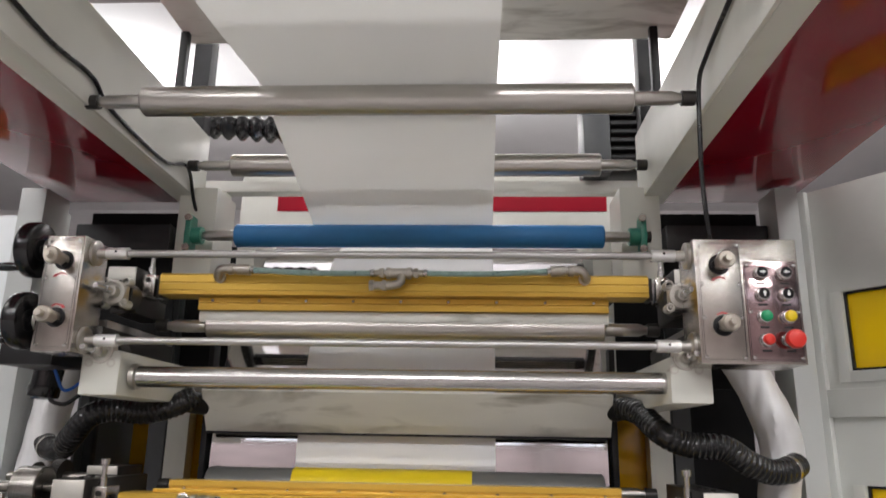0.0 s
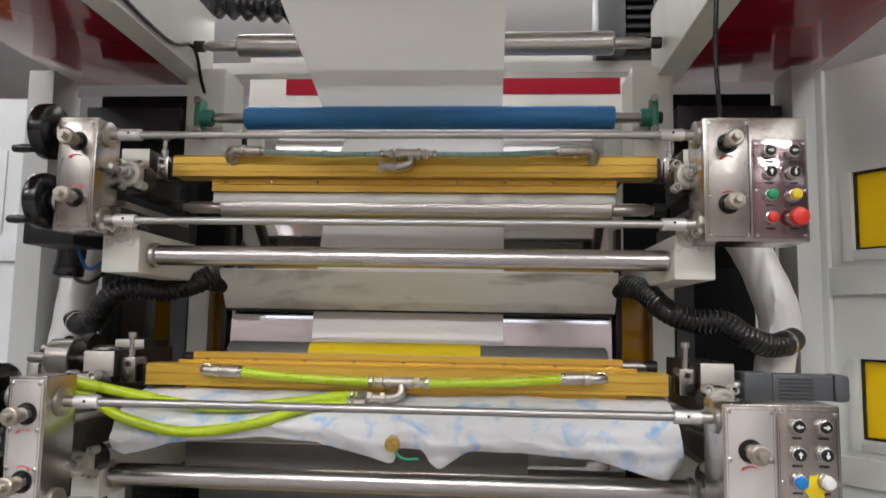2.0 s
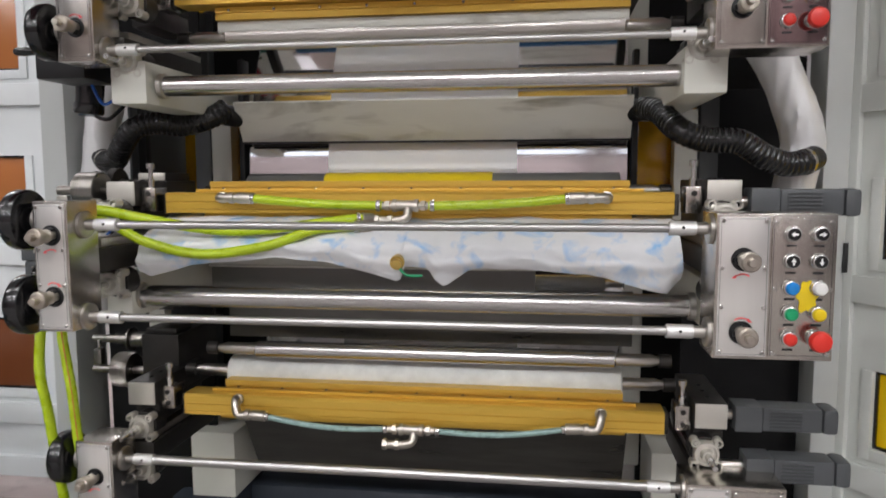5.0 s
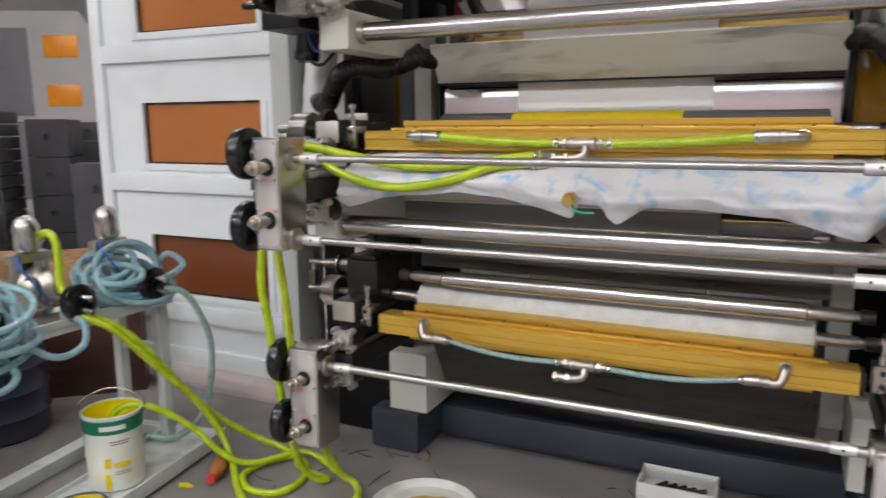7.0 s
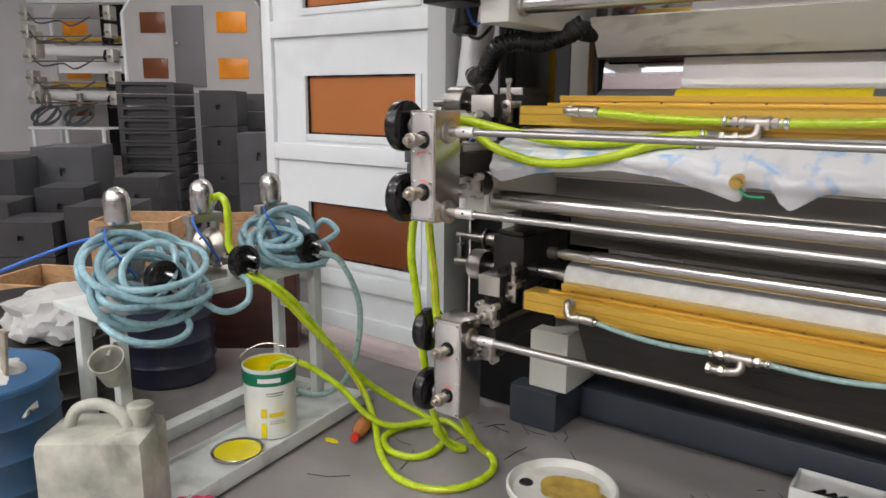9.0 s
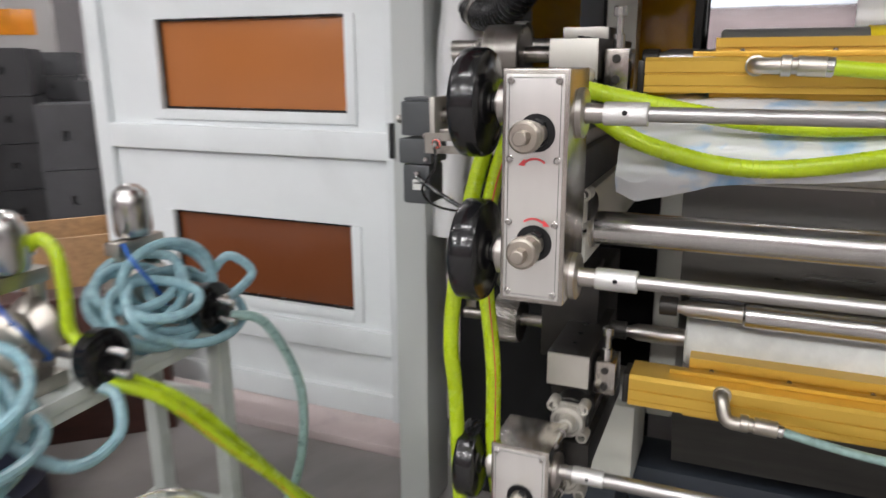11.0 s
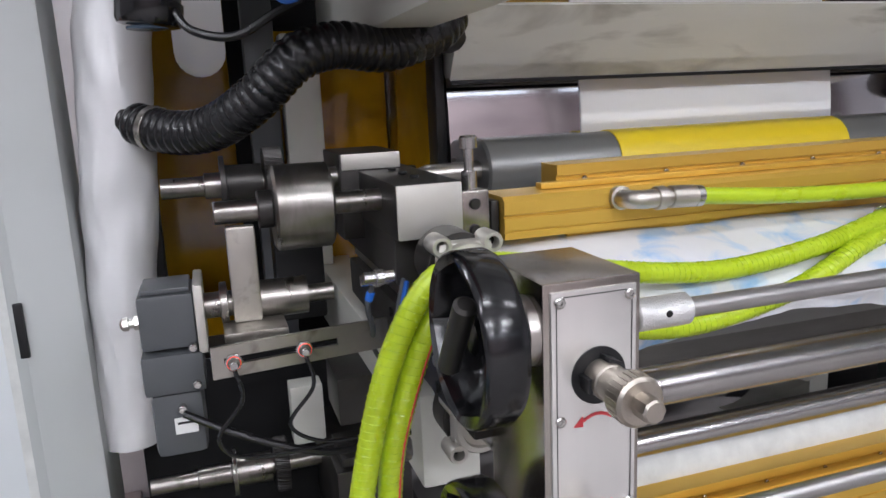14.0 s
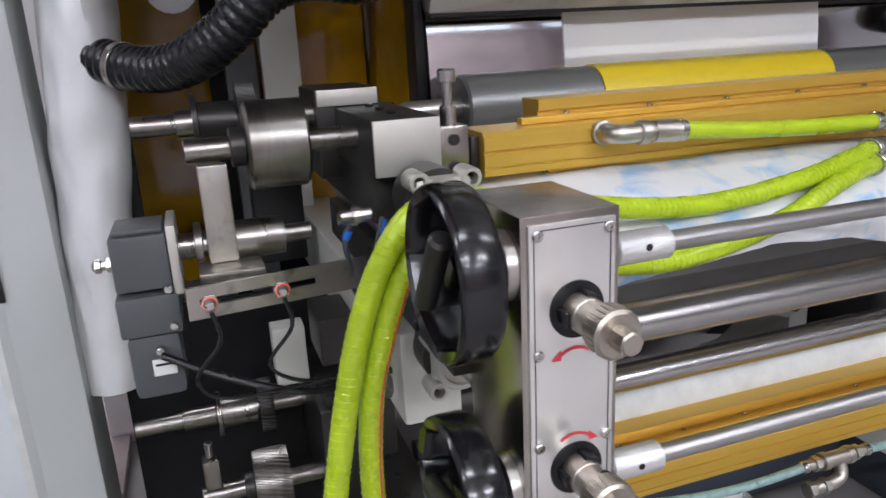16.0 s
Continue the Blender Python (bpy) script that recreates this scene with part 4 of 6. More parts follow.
# deck C, the lower one
gearbox(-0.795, -0.7, 0.182, 0.235, 0.526, (0.44, 0.3), (0.475, 0.29))
control_box(0.63, 0.838, 0.2, 0.215, 0.49, (0.42, 0.3),
            [(0.445, ARROWS["left"], ARROWS["right"]), (0.4, ARROWS["up"], ARROWS["down"]), (0.35, GREEN_B, YELLOW_B), (0.3, RED_B, STOP_B)], 0.006)
tie_rod(0.235, 0.468, -0.7, 0.63, 0.0115)
chamber(0.37, 0.54, 0.594, False)
elbow_hose(0.37, 0.555, (-0.46, 0.46), (0.0, 0.535), TEAL_HOSE, 0.013, 0.03, 0.0072)
for sx in (-1, 1):
    carriage(sx, 0.15, 1.56, 0.43, 1.6)
    carriage(sx, 0.0, 1.075, 0.318, 1.088)
    carriage(sx, 0.2, 0.56, 0.37, 0.57)
    for x, y, z in ((-0.655 if sx < 0 else 0.65, 0.27, 1.567), (-0.657 if sx < 0 else 0.646, 0.255, 1.428), (-0.7 if sx < 0 else 0.69, 0.2, 1.071),
                    (-0.692 if sx < 0 else 0.685, 0.2, 0.908), (-0.7 if sx < 0 else 0.695, 0.31, 0.52), (-0.7 if sx < 0 else 0.695, 0.31, 0.41)):
        air_cylinder(x, y, z, sx)
    br = thing("tube_bracket", (sx * 0.65, 0.3, 1.376), "cream bracket that holds the cross tube", "bracket", "tube brackets")
    part("arm", box(min(sx * 0.61, sx * 0.7), max(sx * 0.61, sx * 0.7), 0.25, 1.019, 1.33, 1.43, 0.006), CREAM, br)
    br = thing("tube_bracket", (sx * 0.7, 0.3, 0.86), "cream bracket that holds the cross tube", "bracket", "tube brackets")
    part("arm", box(min(sx * 0.672, sx * 0.74), max(sx * 0.672, sx * 0.74), 0.255, 1.019, 0.815, 0.925, 0.006), CREAM, br)
    br = thing("deck_bracket", (sx * 0.7, 0.4, 0.3), "cream bracket under the lower deck", "bracket", "deck brackets")
    part("arm", box(min(sx * 0.635, sx * 0.78), max(sx * 0.635, sx * 0.78), 0.72, 0.95, 0.149, 0.36, 0.006), CREAM, br)

# plate cylinders, anilox and felt rolls
idler("plate_cylinder", 0.635, 1.118, 0.05, -0.52, 0.52, "grey plate cylinder behind the ink chamber", PLATE_GREY)


def wrap(y, z, r, x0, x1, a0, a1):
    b = bmesh.new()
    rows = []
    for i in range(25):
        a = radians(a0 + (a1 - a0) * i / 24)
        rows.append([b.verts.new((x, y - q * math.cos(a), z + q * math.sin(a))) for x, q in ((x0, r), (x0, r + 0.002), (x1, r + 0.002), (x1, r))])
    for i in range(24):
        for k in range(4):
            b.faces.new((rows[i][k], rows[i][(k + 1) % 4], rows[i + 1][(k + 1) % 4], rows[i + 1][k]))
    bmesh.ops.recalc_face_normals(b, faces=b.faces[:])
    return b


solo("printing_plate", wrap(0.635, 1.118, 0.0505, -0.29, 0.18, -20, 200), YELLOW_PLATE, "yellow printing plate wrapped round the grey cylinder", "printing plate")
idler("anilox_roller", 0.47, 1.52, 0.032, -0.5, 0.51, "grey anilox roller below the ink chamber", STEEL_H)
idler("anilox_roller", 0.45, 0.7, 0.022, -0.44, 0.5, "slim chromed anilox roller of the lower deck", CHROME)
idler("felt_roll", 0.5, 0.625, 0.045, -0.53, 0.52, "roll wrapped in white felt behind the lower chamber", FELT)

hood = thing("drying_hood", (0, 0.48, 1.3), "stained grey sheet metal drying hood over the drum", "hood")
part("front_sheet", extrude_x([(0.6, 1.366), (0.663, 1.26), (0.667, 1.262), (0.605, 1.368)], -0.552, 0.55), GREY_SHEET, hood)
part("top_sheet", box(-0.552, 0.55, 0.605, 0.76, 1.366, 1.37, 0.001), GREY_SHEET, hood)
for xs_ in (-0.5515, 0.5455):
    part("side_sheet", extrude_x([(0.61, 1.364), (0.666, 1.264), (0.69, 1.264), (0.76, 1.36)], xs_, xs_ + 0.004), GREY_SHEET, hood)
part("lip", box(-0.55, 0.548, 0.661, 0.667, 1.2535, 1.2595, 0.001), BLACKENED, hood)
for sx in (-1, 1):
    part("duct_socket", cyl((sx * 0.553, 0.65, 1.33), (sx * 0.585, 0.62, 1.335), 0.03, 24), BLACKENED, hood)

bs = thing("drip_sheet", (0, 0.42, 0.86), "grey sheet metal drip guard behind the cloth", "drip guard")
part("back_sheet", box(-0.55, 0.3, 0.42, 0.424, 0.93, 0.985, 0.001), GREY_SHEET, bs)
part("lower_sheet", box(-0.55, 0.3, 0.43, 0.434, 0.862, 0.924, 0.001), PLATE_GREY, bs)
part("hem", box(-0.55, 0.3, 0.414, 0.43, 0.9245, 0.9295, 0.001), GREY_SHEET, bs)


FADED_RED = make_mat("faded_red_tape", (0.42, 0.1, 0.085), 0.5, 0, 0.25, 9)

# ---- enclosure: posts, doors ----
def door_leaf(name, w, z0, z1, windows, panes, paint, thick=0.04):
    """A door leaf in its own space: x from 0 to w, front face at y 0."""
    t = thing(name, (0, 0, 0), "white painted steel enclosure door with brown windows", "door", "enclosure doors")
    part("leaf", plate_with_holes(0, w, z0, z1, 0.012, thick, windows), paint, t, smooth=False)
    for i, (a, b, c, d) in enumerate(windows):
        p = part("pane", box(a - 0.01, b + 0.01, 0.03, 0.034, c - 0.01, d + 0.01, 0.001), panes[i], t)
        for q in ((a, a + 0.007, c, d), (b - 0.007, b, c, d), (a + 0.007, b - 0.007, c, c + 0.007), (a + 0.007, b - 0.007, d - 0.007, d)):
            part("gasket", box(q[0], q[1], 0.02, 0.0298, q[2], q[3], 0.001), BLACK_RUBBER, p)
        for q in ((a - 0.03, a, c - 0.03, d), (b, b + 0.03, c - 0.03, d), (a, b, c - 0.03, c)):
            part("window_frame", box(q[0], q[1], 0.004, 0.0118, q[2], q[3], 0.002), paint, t)
    rails = [z0 + 0.005] + [c - 0.122 for a, b, c, d in windows]
    for z in rails:
        part("rail", box(0.0, w, -0.008, 0.0118, z, z + 0.075, 0.004), paint, t)
    for x in (0.0, w - 0.06):
        part("stile", box(x, x + 0.06, -0.01, 0.0115, z0, z1, 0.004), paint, t)
    return t


LEFT_WINDOWS = [(0.27, 0.915, 0.4, 0.66), (0.27, 0.915, 0.975, 1.237), (0.27, 0.915, 1.53, 1.79)]
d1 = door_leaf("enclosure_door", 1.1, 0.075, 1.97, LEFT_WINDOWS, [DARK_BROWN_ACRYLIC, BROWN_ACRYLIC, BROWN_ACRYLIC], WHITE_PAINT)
d1.matrix_basis = pose(-2.39, 0.94, 0)
d2 = door_leaf("enclosure_door", 0.8, 0.04, 1.97, [(0.122, 0.66, 0.42, 0.635), (0.122, 0.66, 0.936, 1.15), (0.122, 0.66, 1.445, 1.663)], [YELLOW_ACRYLIC] * 3, make_mat("pale_grey_door_paint", (0.64, 0.66, 0.63), 0.42, 0, 0.05, 3, 0.03, 140, dirt=(0.48, 0.5, 0.48), dirt_amount=0.4, dirt_scale=2.5))
d2["label"] = "pale grey steel enclosure door with yellow windows, swung open"
d2.matrix_basis = pose(1.118, 0.76, 0, 0, 0, -53)
for sx in (-1, 1):
    p = thing("enclosure_post", (sx * 1.14, 0.66, 0), "light grey folded steel post of the enclosure", "post", "enclosure posts")
    a, b = (-1.2, -1.12) if sx < 0 else (1.048, 1.112)
    part("post", box(a, b, 0.67, 0.8, 0, 1.97, 0.004), POST_GREY, p)
    if sx < 0:
        part("return", box(-1.235, -1.201, 0.75, 0.95, 0, 1.97, 0.004), POST_GREY, p)
        part("red_strip", box(-1.253, -1.238, 0.8955, 0.8995, 1.1, 1.34, 0.0008), FADED_RED, p, "faded red tape strip")
        part("seal", box(-1.288, -1.236, 0.9, 0.93, 0.04, 1.97, 0.002), FELT, p)
    part("latch", box((a if sx < 0 else b) - 0.006, (a if sx < 0 else b) + 0.006, 0.662, 0.6695, 0.9, 0.98, 0.002), BLACKENED, p)
    w = solo("inner_wall", box(min(sx * 0.66, sx * 1.3), max(sx * 0.66, sx * 1.3), 1.9, 1.94, 0, 1.95, 0.002), HALL_WALL, "pale inner panel deep inside the enclosure", "panel", "structure")
    # suction pipe and ribbed duct
    pipe = thing("suction_pipe", (sx * 1.0, 0.62, 0.6), "tapered silver fabric suction pipe", "pipe", "suction pipes")
    pp = [(-1.085, 0.735, 0.72), (-1.08, 0.735, 0.86), (-1.068, 0.735, 1.0), (-1.05, 0.735, 1.2), (-1.04, 0.74, 1.33), (-1.02, 0.76, 1.52)] if sx < 0 else \
        [(0.925, 0.62, 0.86), (0.935, 0.62, 1.0), (0.955, 0.62, 1.12), (0.977, 0.62, 1.23), (0.955, 0.63, 1.34), (0.915, 0.67, 1.46), (0.9, 0.73, 1.52)]
    fabric = sweep(resample(smooth_path(pp, 14), 0.006), lambda u: (0.026 + 0.0095 * min(1, u * 2)) * 1.5, 40)
    for v in fabric.verts:
        c = v.co.copy()
        v.co += Vector((0.5 * noise.noise(c * 9), noise.noise(c * 9 + Vector((4, 0, 0))), 0)) * 0.012 + Vector((1, 1, 0)) * 0.004 * noise.noise(Vector((c.x * 60, c.y * 60, c.z * 14)))
    part("pipe", fabric, SILVER_CLOTH, pipe)
    duct = thing("ribbed_duct", (sx * 0.75, 0.5, 1.25), "black ribbed flexible air duct", "duct", "ribbed ducts")
    if sx < 0:
        dp = [(-0.57, 0.6, 1.352), (-0.605, 0.575, 1.325), (-0.68, 0.56, 1.303), (-0.75, 0.535, 1.308), (-0.807, 0.52, 1.292), (-0.86, 0.545, 1.243), (-0.915, 0.6, 1.208), (-0.97, 0.65, 1.203), (-1.03, 0.71, 1.22)]
    else:
        dp = [(0.575, 0.62, 1.335), (0.605, 0.55, 1.32), (0.64, 0.47, 1.27), (0.7, 0.47, 1.245), (0.78, 0.47, 1.24), (0.84, 0.48, 1.205), (0.9, 0.5, 1.185), (0.95, 0.52, 1.19), (0.985, 0.56, 1.2)]
    pts = resample(smooth_path(dp, 12), 0.0022)
    n = len(pts)
    part("duct", sweep(pts, lambda u: 0.0285 + 0.0028 * abs(math.sin(u * n * 0.0022 / 0.0135 * math.pi)), 24), BLACK_RUBBER, duct)
    k = int(n * 0.9)
    part("clamp", cyl(pts[k], pts[k + 5], 0.033, 28), STEEL, duct, "steel hose clamp")

solo("concrete_step", box(-2.7, -1.24, 0.87, 2.6, 0.0, 0.03, 0.006), make_mat("pinkish_concrete", (0.44, 0.37, 0.36), 0.6, 0, 0.15, 3, 0.1, 70, dirt=(0.2, 0.17, 0.165), dirt_amount=0.6, dirt_scale=4), "pinkish concrete step under the enclosure door", "step", "structure")

# ---- cloth under the middle deck ----
cl = bmesh.new()
NX, NV = 130, 24
HEM_X = (-0.625, -0.6, -0.5, -0.3, -0.17, -0.02, 0.0, 0.012, 0.065, 0.075, 0.1, 0.16, 0.26, 0.42, 0.5, 0.58, 0.61)
HEM_Z = (0.935, 0.921, 0.955, 0.972, 0.966, 0.926, 0.922, 0.958, 0.955, 0.932, 0.912, 0.953, 0.955, 0.945, 0.925, 0.902, 0.935)
grid = []
for i in range(NX + 1):
    u = i / NX
    x = -0.625 + 1.235 * u
    low = float(np.interp(x, HEM_X, HEM_Z))
    row = []
    for j in range(NV + 1):
        v = j / NV
        y = 0.37 - 0.17 * math.sin(v * math.pi * 0.62) + 0.008 * noise.noise((x * 16, v * 5, 0)) + 0.004 * noise.noise((x * 40, v * 9, 5)) + 0.014 * noise.noise((x * 5, v * 2, 3))
        z = 1.066 - (1.066 - low) * v ** 1.3 + 0.006 * noise.noise((x * 9, v * 3, 7))
        row.append(cl.verts.new((x, y, z)))
    grid.append(row)
for i in range(NX):
    for j in range(NV):
        cl.faces.new((grid[i][j], grid[i + 1][j], grid[i + 1][j + 1], grid[i][j + 1]))
cloth = solo("wrapping_cloth", cl, CLOTH, "crumpled white plastic cloth with blue print slung under the ink chamber", "cloth")


# ---- drives beside the decks ----
def helical_gear(p, s, r, w, n, twist):
    """A gear with slanted teeth along x from p, w wide."""
    b = bmesh.new()
    rings = []
    for i in range(7):
        f = i / 6
        ring = []
        for k in range(4 * n):
            q = r - (0.0022 if k % 4 in (2, 3) else 0.0) - (0.002 if i in (0, 6) else 0)
            a = 2 * math.pi * k / (4 * n) + twist * f
            ring.append(b.verts.new((p[0] + s * w * f, p[1] + q * math.cos(a), p[2] + q * math.sin(a))))
        rings.append(ring)
    m = 4 * n
    for i in range(6):
        for k in range(m):
            b.faces.new((rings[i][k], rings[i][(k + 1) % m], rings[i + 1][(k + 1) % m], rings[i + 1][k]))
    b.faces.new(rings[0])
    b.faces.new(rings[-1][::-1])
    bmesh.ops.recalc_face_normals(b, faces=b.faces[:])
    return b


def drive_set(sx, yo, zo, sensors):
    """Pulley shafts, gear motor and sensor bracket beside a deck; yo and zo shift it from the middle deck's place."""
    def X(x):
        return sx * x

    def P(x, y, z):
        return (X(x), y + yo, z + zo)

    def bx(a, b, c, d, e, f, bev=0.002):
        a, b = sorted((X(a), X(b)))
        return box(a, b, c + yo, d + yo, e + zo, f + zo, bev)
    ax = (-sx, 0, 0)
    t = thing("pulley_shaft", P(0.8, 0.36, 1.125), "steel drive shaft with a broad turned pulley", "shaft", "drive shafts")
    part("shaft", cyl(P(0.928, 0.36, 1.125), P(0.72, 0.36, 1.125), 0.0125, 24), SHADED_WORN_STEEL, t)
    part("pulley", lathe(P(0.866, 0.36, 1.125), ax, [(0, 0.02), (0.0, 0.043), (0.003, 0.047), (0.06, 0.047), (0.063, 0.043), (0.063, 0.02)], 48), SHADED_WORN_STEEL, t)
    part("collar", cyl(P(0.882, 0.36, 1.125), P(0.866, 0.36, 1.125), 0.021, 24), DARK_STEEL, t)
    t = thing("pulley_shaft", P(0.85, 0.5, 1.14), "stepped steel drive shaft with collars and a gear", "shaft", "drive shafts")
    part("shaft", lathe(P(0.985, 0.5, 1.14), ax, [(0, 0.0125), (0.05, 0.0125), (0.051, 0.016), (0.1, 0.016), (0.101, 0.013), (0.25, 0.013)], 24), SHADED_WORN_STEEL, t)
    part("disc", lathe(P(0.915, 0.5, 1.14), ax, [(0, 0.036), (0.006, 0.036), (0.007, 0.024), (0.05, 0.024)], 40), DARK_STEEL, t)
    g = bmesh.new()
    N = 40
    rings = []
    for d in (0.0, 0.022):
        rings.append([g.verts.new(Vector(P(0.862, 0.5, 1.14)) + Vector((-sx * d, (0.044 if k % 2 else 0.041) * math.cos(k * math.pi / N + d * 6), (0.044 if k % 2 else 0.041) * math.sin(k * math.pi / N + d * 6)))) for k in range(2 * N)])
    for k in range(2 * N):
        g.faces.new((rings[0][k], rings[0][(k + 1) % (2 * N)], rings[1][(k + 1) % (2 * N)], rings[1][k]))
    g.faces.new(rings[0])
    g.faces.new(rings[1][::-1])
    bmesh.ops.recalc_face_normals(g, faces=g.faces[:])
    part("gear", g, DARK_STEEL, t)
    t = thing("bearing_pedestal", P(0.72, 0.5, 1.1), "dark steel bearing pedestal with a pale face", "bearing", "bearing pedestals")
    part("body", bx(0.69, 0.77, 0.47, 0.6, 1.06, 1.17), DARK_STEEL, t)
    part("face", bx(0.692, 0.768, 0.466, 0.4698, 1.15, 1.17, 0.0008), NICKEL, t)
    # gear motor, standing
    m = thing("gear_motor", P(0.985, 0.36, 0.87), "dark grey upright gear motor with a white type label", "motor", "gear motors")
    part("gear_head", bx(0.957, 1.012, 0.325, 0.395, 0.992, 1.05, 0.004), MOTOR_GREY, m)
    part("cover", bx(0.96, 1.008, 0.33, 0.39, 1.0505, 1.056, 0.002), MOTOR_GREY, m)
    part("flange", bx(0.947, 0.9565, 0.32, 0.4, 0.985, 1.058, 0.002), NICKEL, m)
    part("adapter", bx(0.953, 1.014, 0.318, 0.39, 0.945, 0.988, 0.004), MOTOR_GREY, m)
    part("motor_body", bx(0.958, 1.01, 0.322, 0.386, 0.874, 0.9445, 0.008), MOTOR_GREY, m)
    part("label", bx(0.966, 0.989, 0.3195, 0.3215, 0.9, 0.918, 0.0004), WHITE_PLASTIC, m, "white type label")
    part("bar_mark", bx(0.969, 0.986, 0.3187, 0.3193, 0.911, 0.9135, 0.0001), BLACKENED, m)
    for x, z in ((0.962, 1.0), (0.962, 0.96), (0.979, 0.935)):
        part("bolt", cyl(P(x, 0.322, z - 0.006), P(x, 0.312, z - 0.006), 0.0045, 10), CHROME, m)
    part("side_bolt", lathe(P(1.012, 0.35, 1.018), (sx, 0, 0), [(0, 0.008), (0.006, 0.008), (0.007, 0.005), (0.011, 0.005), (0.012, 0.0075), (0.017, 0.0075), (0.02, 0.004)], 8), STEEL_H, m)
    # output, arm and slotted bracket
    a = thing("drive_arm", P(0.88, 0.36, 1.03), "steel drive arm with a slotted sensor bracket", "drive arm", "drive arms")
    part("coupling", lathe(P(0.947, 0.36, 1.025), ax, [(0, 0.014), (0.016, 0.014), (0.017, 0.024), (0.024, 0.024), (0.025, 0.014), (0.05, 0.014), (0.051, 0.021), (0.11, 0.021), (0.111, 0.01), (0.14, 0.01)], 32), SHADED_WORN_STEEL, a)
    part("arm", bx(0.888, 0.918, 0.335, 0.35, 1.008, 1.112, 0.003), SMUDGED_STEEL, a)
    part("arm_foot", bx(0.865, 0.93, 0.3, 0.352, 0.998, 1.008, 0.002), SMUDGED_STEEL, a)
    c0, c1 = Vector(P(0.945, 0.277, 0.987)), Vector(P(0.76, 0.3, 0.987))
    ln = (c1 - c0).length
    ang = math.atan2((c1 - c0).y, (c1 - c0).x)
    bar = plate_with_holes(0, ln, -0.0165, 0.0165, -0.0025, 0.0025, [(0.012, 0.13, -0.004, 0.004)])
    bar.transform(Matrix.Translation(c0) @ Matrix.Rotation(ang, 4, "Z"))
    part("slotted_bar", bar, SMUDGED_STEEL, a, smooth=False)
    if sensors:
        for f in (0.115, 0.5):
            s = c0.lerp(c1, f)
            sn = part("sensor", cyl(s + Vector((0, -0.012, 0)), s + Vector((0, 0.02, 0)), 0.0065, 16), SHADED_WORN_STEEL, a, "steel proximity sensor")
            part("nut", lathe(s + Vector((0, -0.0035, 0)), (0, -1, 0), [(0, 0.006), (0.001, 0.0092), (0.005, 0.0092), (0.006, 0.006)], 6), CHROME, sn)
            part("led", lathe(s + Vector((0, -0.0098, 0)), (0, -1, 0), [(0, 0.005), (0.0, 0.0069), (0.001, 0.0069), (0.001, 0.005)], 16), LED_RED, sn, "glowing red sensor light")
            part("tip", cyl(s + Vector((0, -0.0165, -0.001)), s + Vector((0, -0.0121, -0.001)), 0.0045, 14), CHROME, sn)
            e = s + Vector((0, -0.016, -0.006))
            part("lead", sweep(smooth_path([e, e + Vector((-sx * 0.004, -0.006, -0.03)), e + Vector((sx * 0.022, 0.0, -0.07)), e + Vector((sx * 0.018 - sx * 0.03, 0.01, -0.1)), Vector(P(0.78, 0.3, 0.87))], 8), 0.0022, 8), BLACK_RUBBER, sn, "thin black lead")
        part("cable", sweep(smooth_path([P(0.978, 0.312, 0.925), P(0.93, 0.3, 0.9), P(0.87, 0.29, 0.875), P(0.82, 0.29, 0.862), P(0.74, 0.3, 0.865)], 8), 0.0042, 8), BLACK_RUBBER, m, "black motor cable")
    z = thing("elbow_valve", P(0.772, 0.24, 1.06), "small nickel air fittings with a thin hose", "air fitting", "air fittings")
    for k, (dy, dz) in enumerate(((0, 0), (0.016, -0.006), (-0.005, -0.155), (0.012, -0.162))):
        part("fitting", lathe(P(0.765, 0.235 + dy, 1.066 + dz), (sx, 0, 0), [(0, 0.006), (0.01, 0.006), (0.011, 0.0085), (0.018, 0.0085), (0.019, 0.006), (0.03, 0.006)], 10), CHROME, z)
    part("tube", sweep(smooth_path([P(0.782, 0.255, 1.055), P(0.788, 0.26, 1.03), P(0.780, 0.28, 1.0), P(0.770, 0.33, 0.96), P(0.750, 0.36, 0.92)], 8), 0.0028, 8), MOTOR_GREY, z, "thin dark air hose")
    part("tube_collar", cyl(P(0.784, 0.257, 1.046), P(0.787, 0.259, 1.036), 0.0045, 12), TUBE_BLUE, z, "blue collar")
    part("grey_tube", sweep(smooth_path([P(0.765, 0.2, 0.98), P(0.782, 0.17, 0.955), P(0.786, 0.17, 0.92), P(0.770, 0.2, 0.89), P(0.760, 0.24, 0.885)], 8), 0.0055, 8), MOTOR_GREY, z)
    for dy, col in ((0.0, TUBE_BLUE if zo == 0 else BLACK_RUBBER), (0.014, MOTOR_GREY)):
        part("riser_tube", sweep(smooth_path([P(0.76, 0.25 + dy, 0.905), P(0.748, 0.26 + dy, 0.95), P(0.752, 0.27 + dy, 1.0), P(0.735, 0.3 + dy, 1.04)], 6), 0.003, 8), col, z)


drive_set(-1, 0, 0, True)


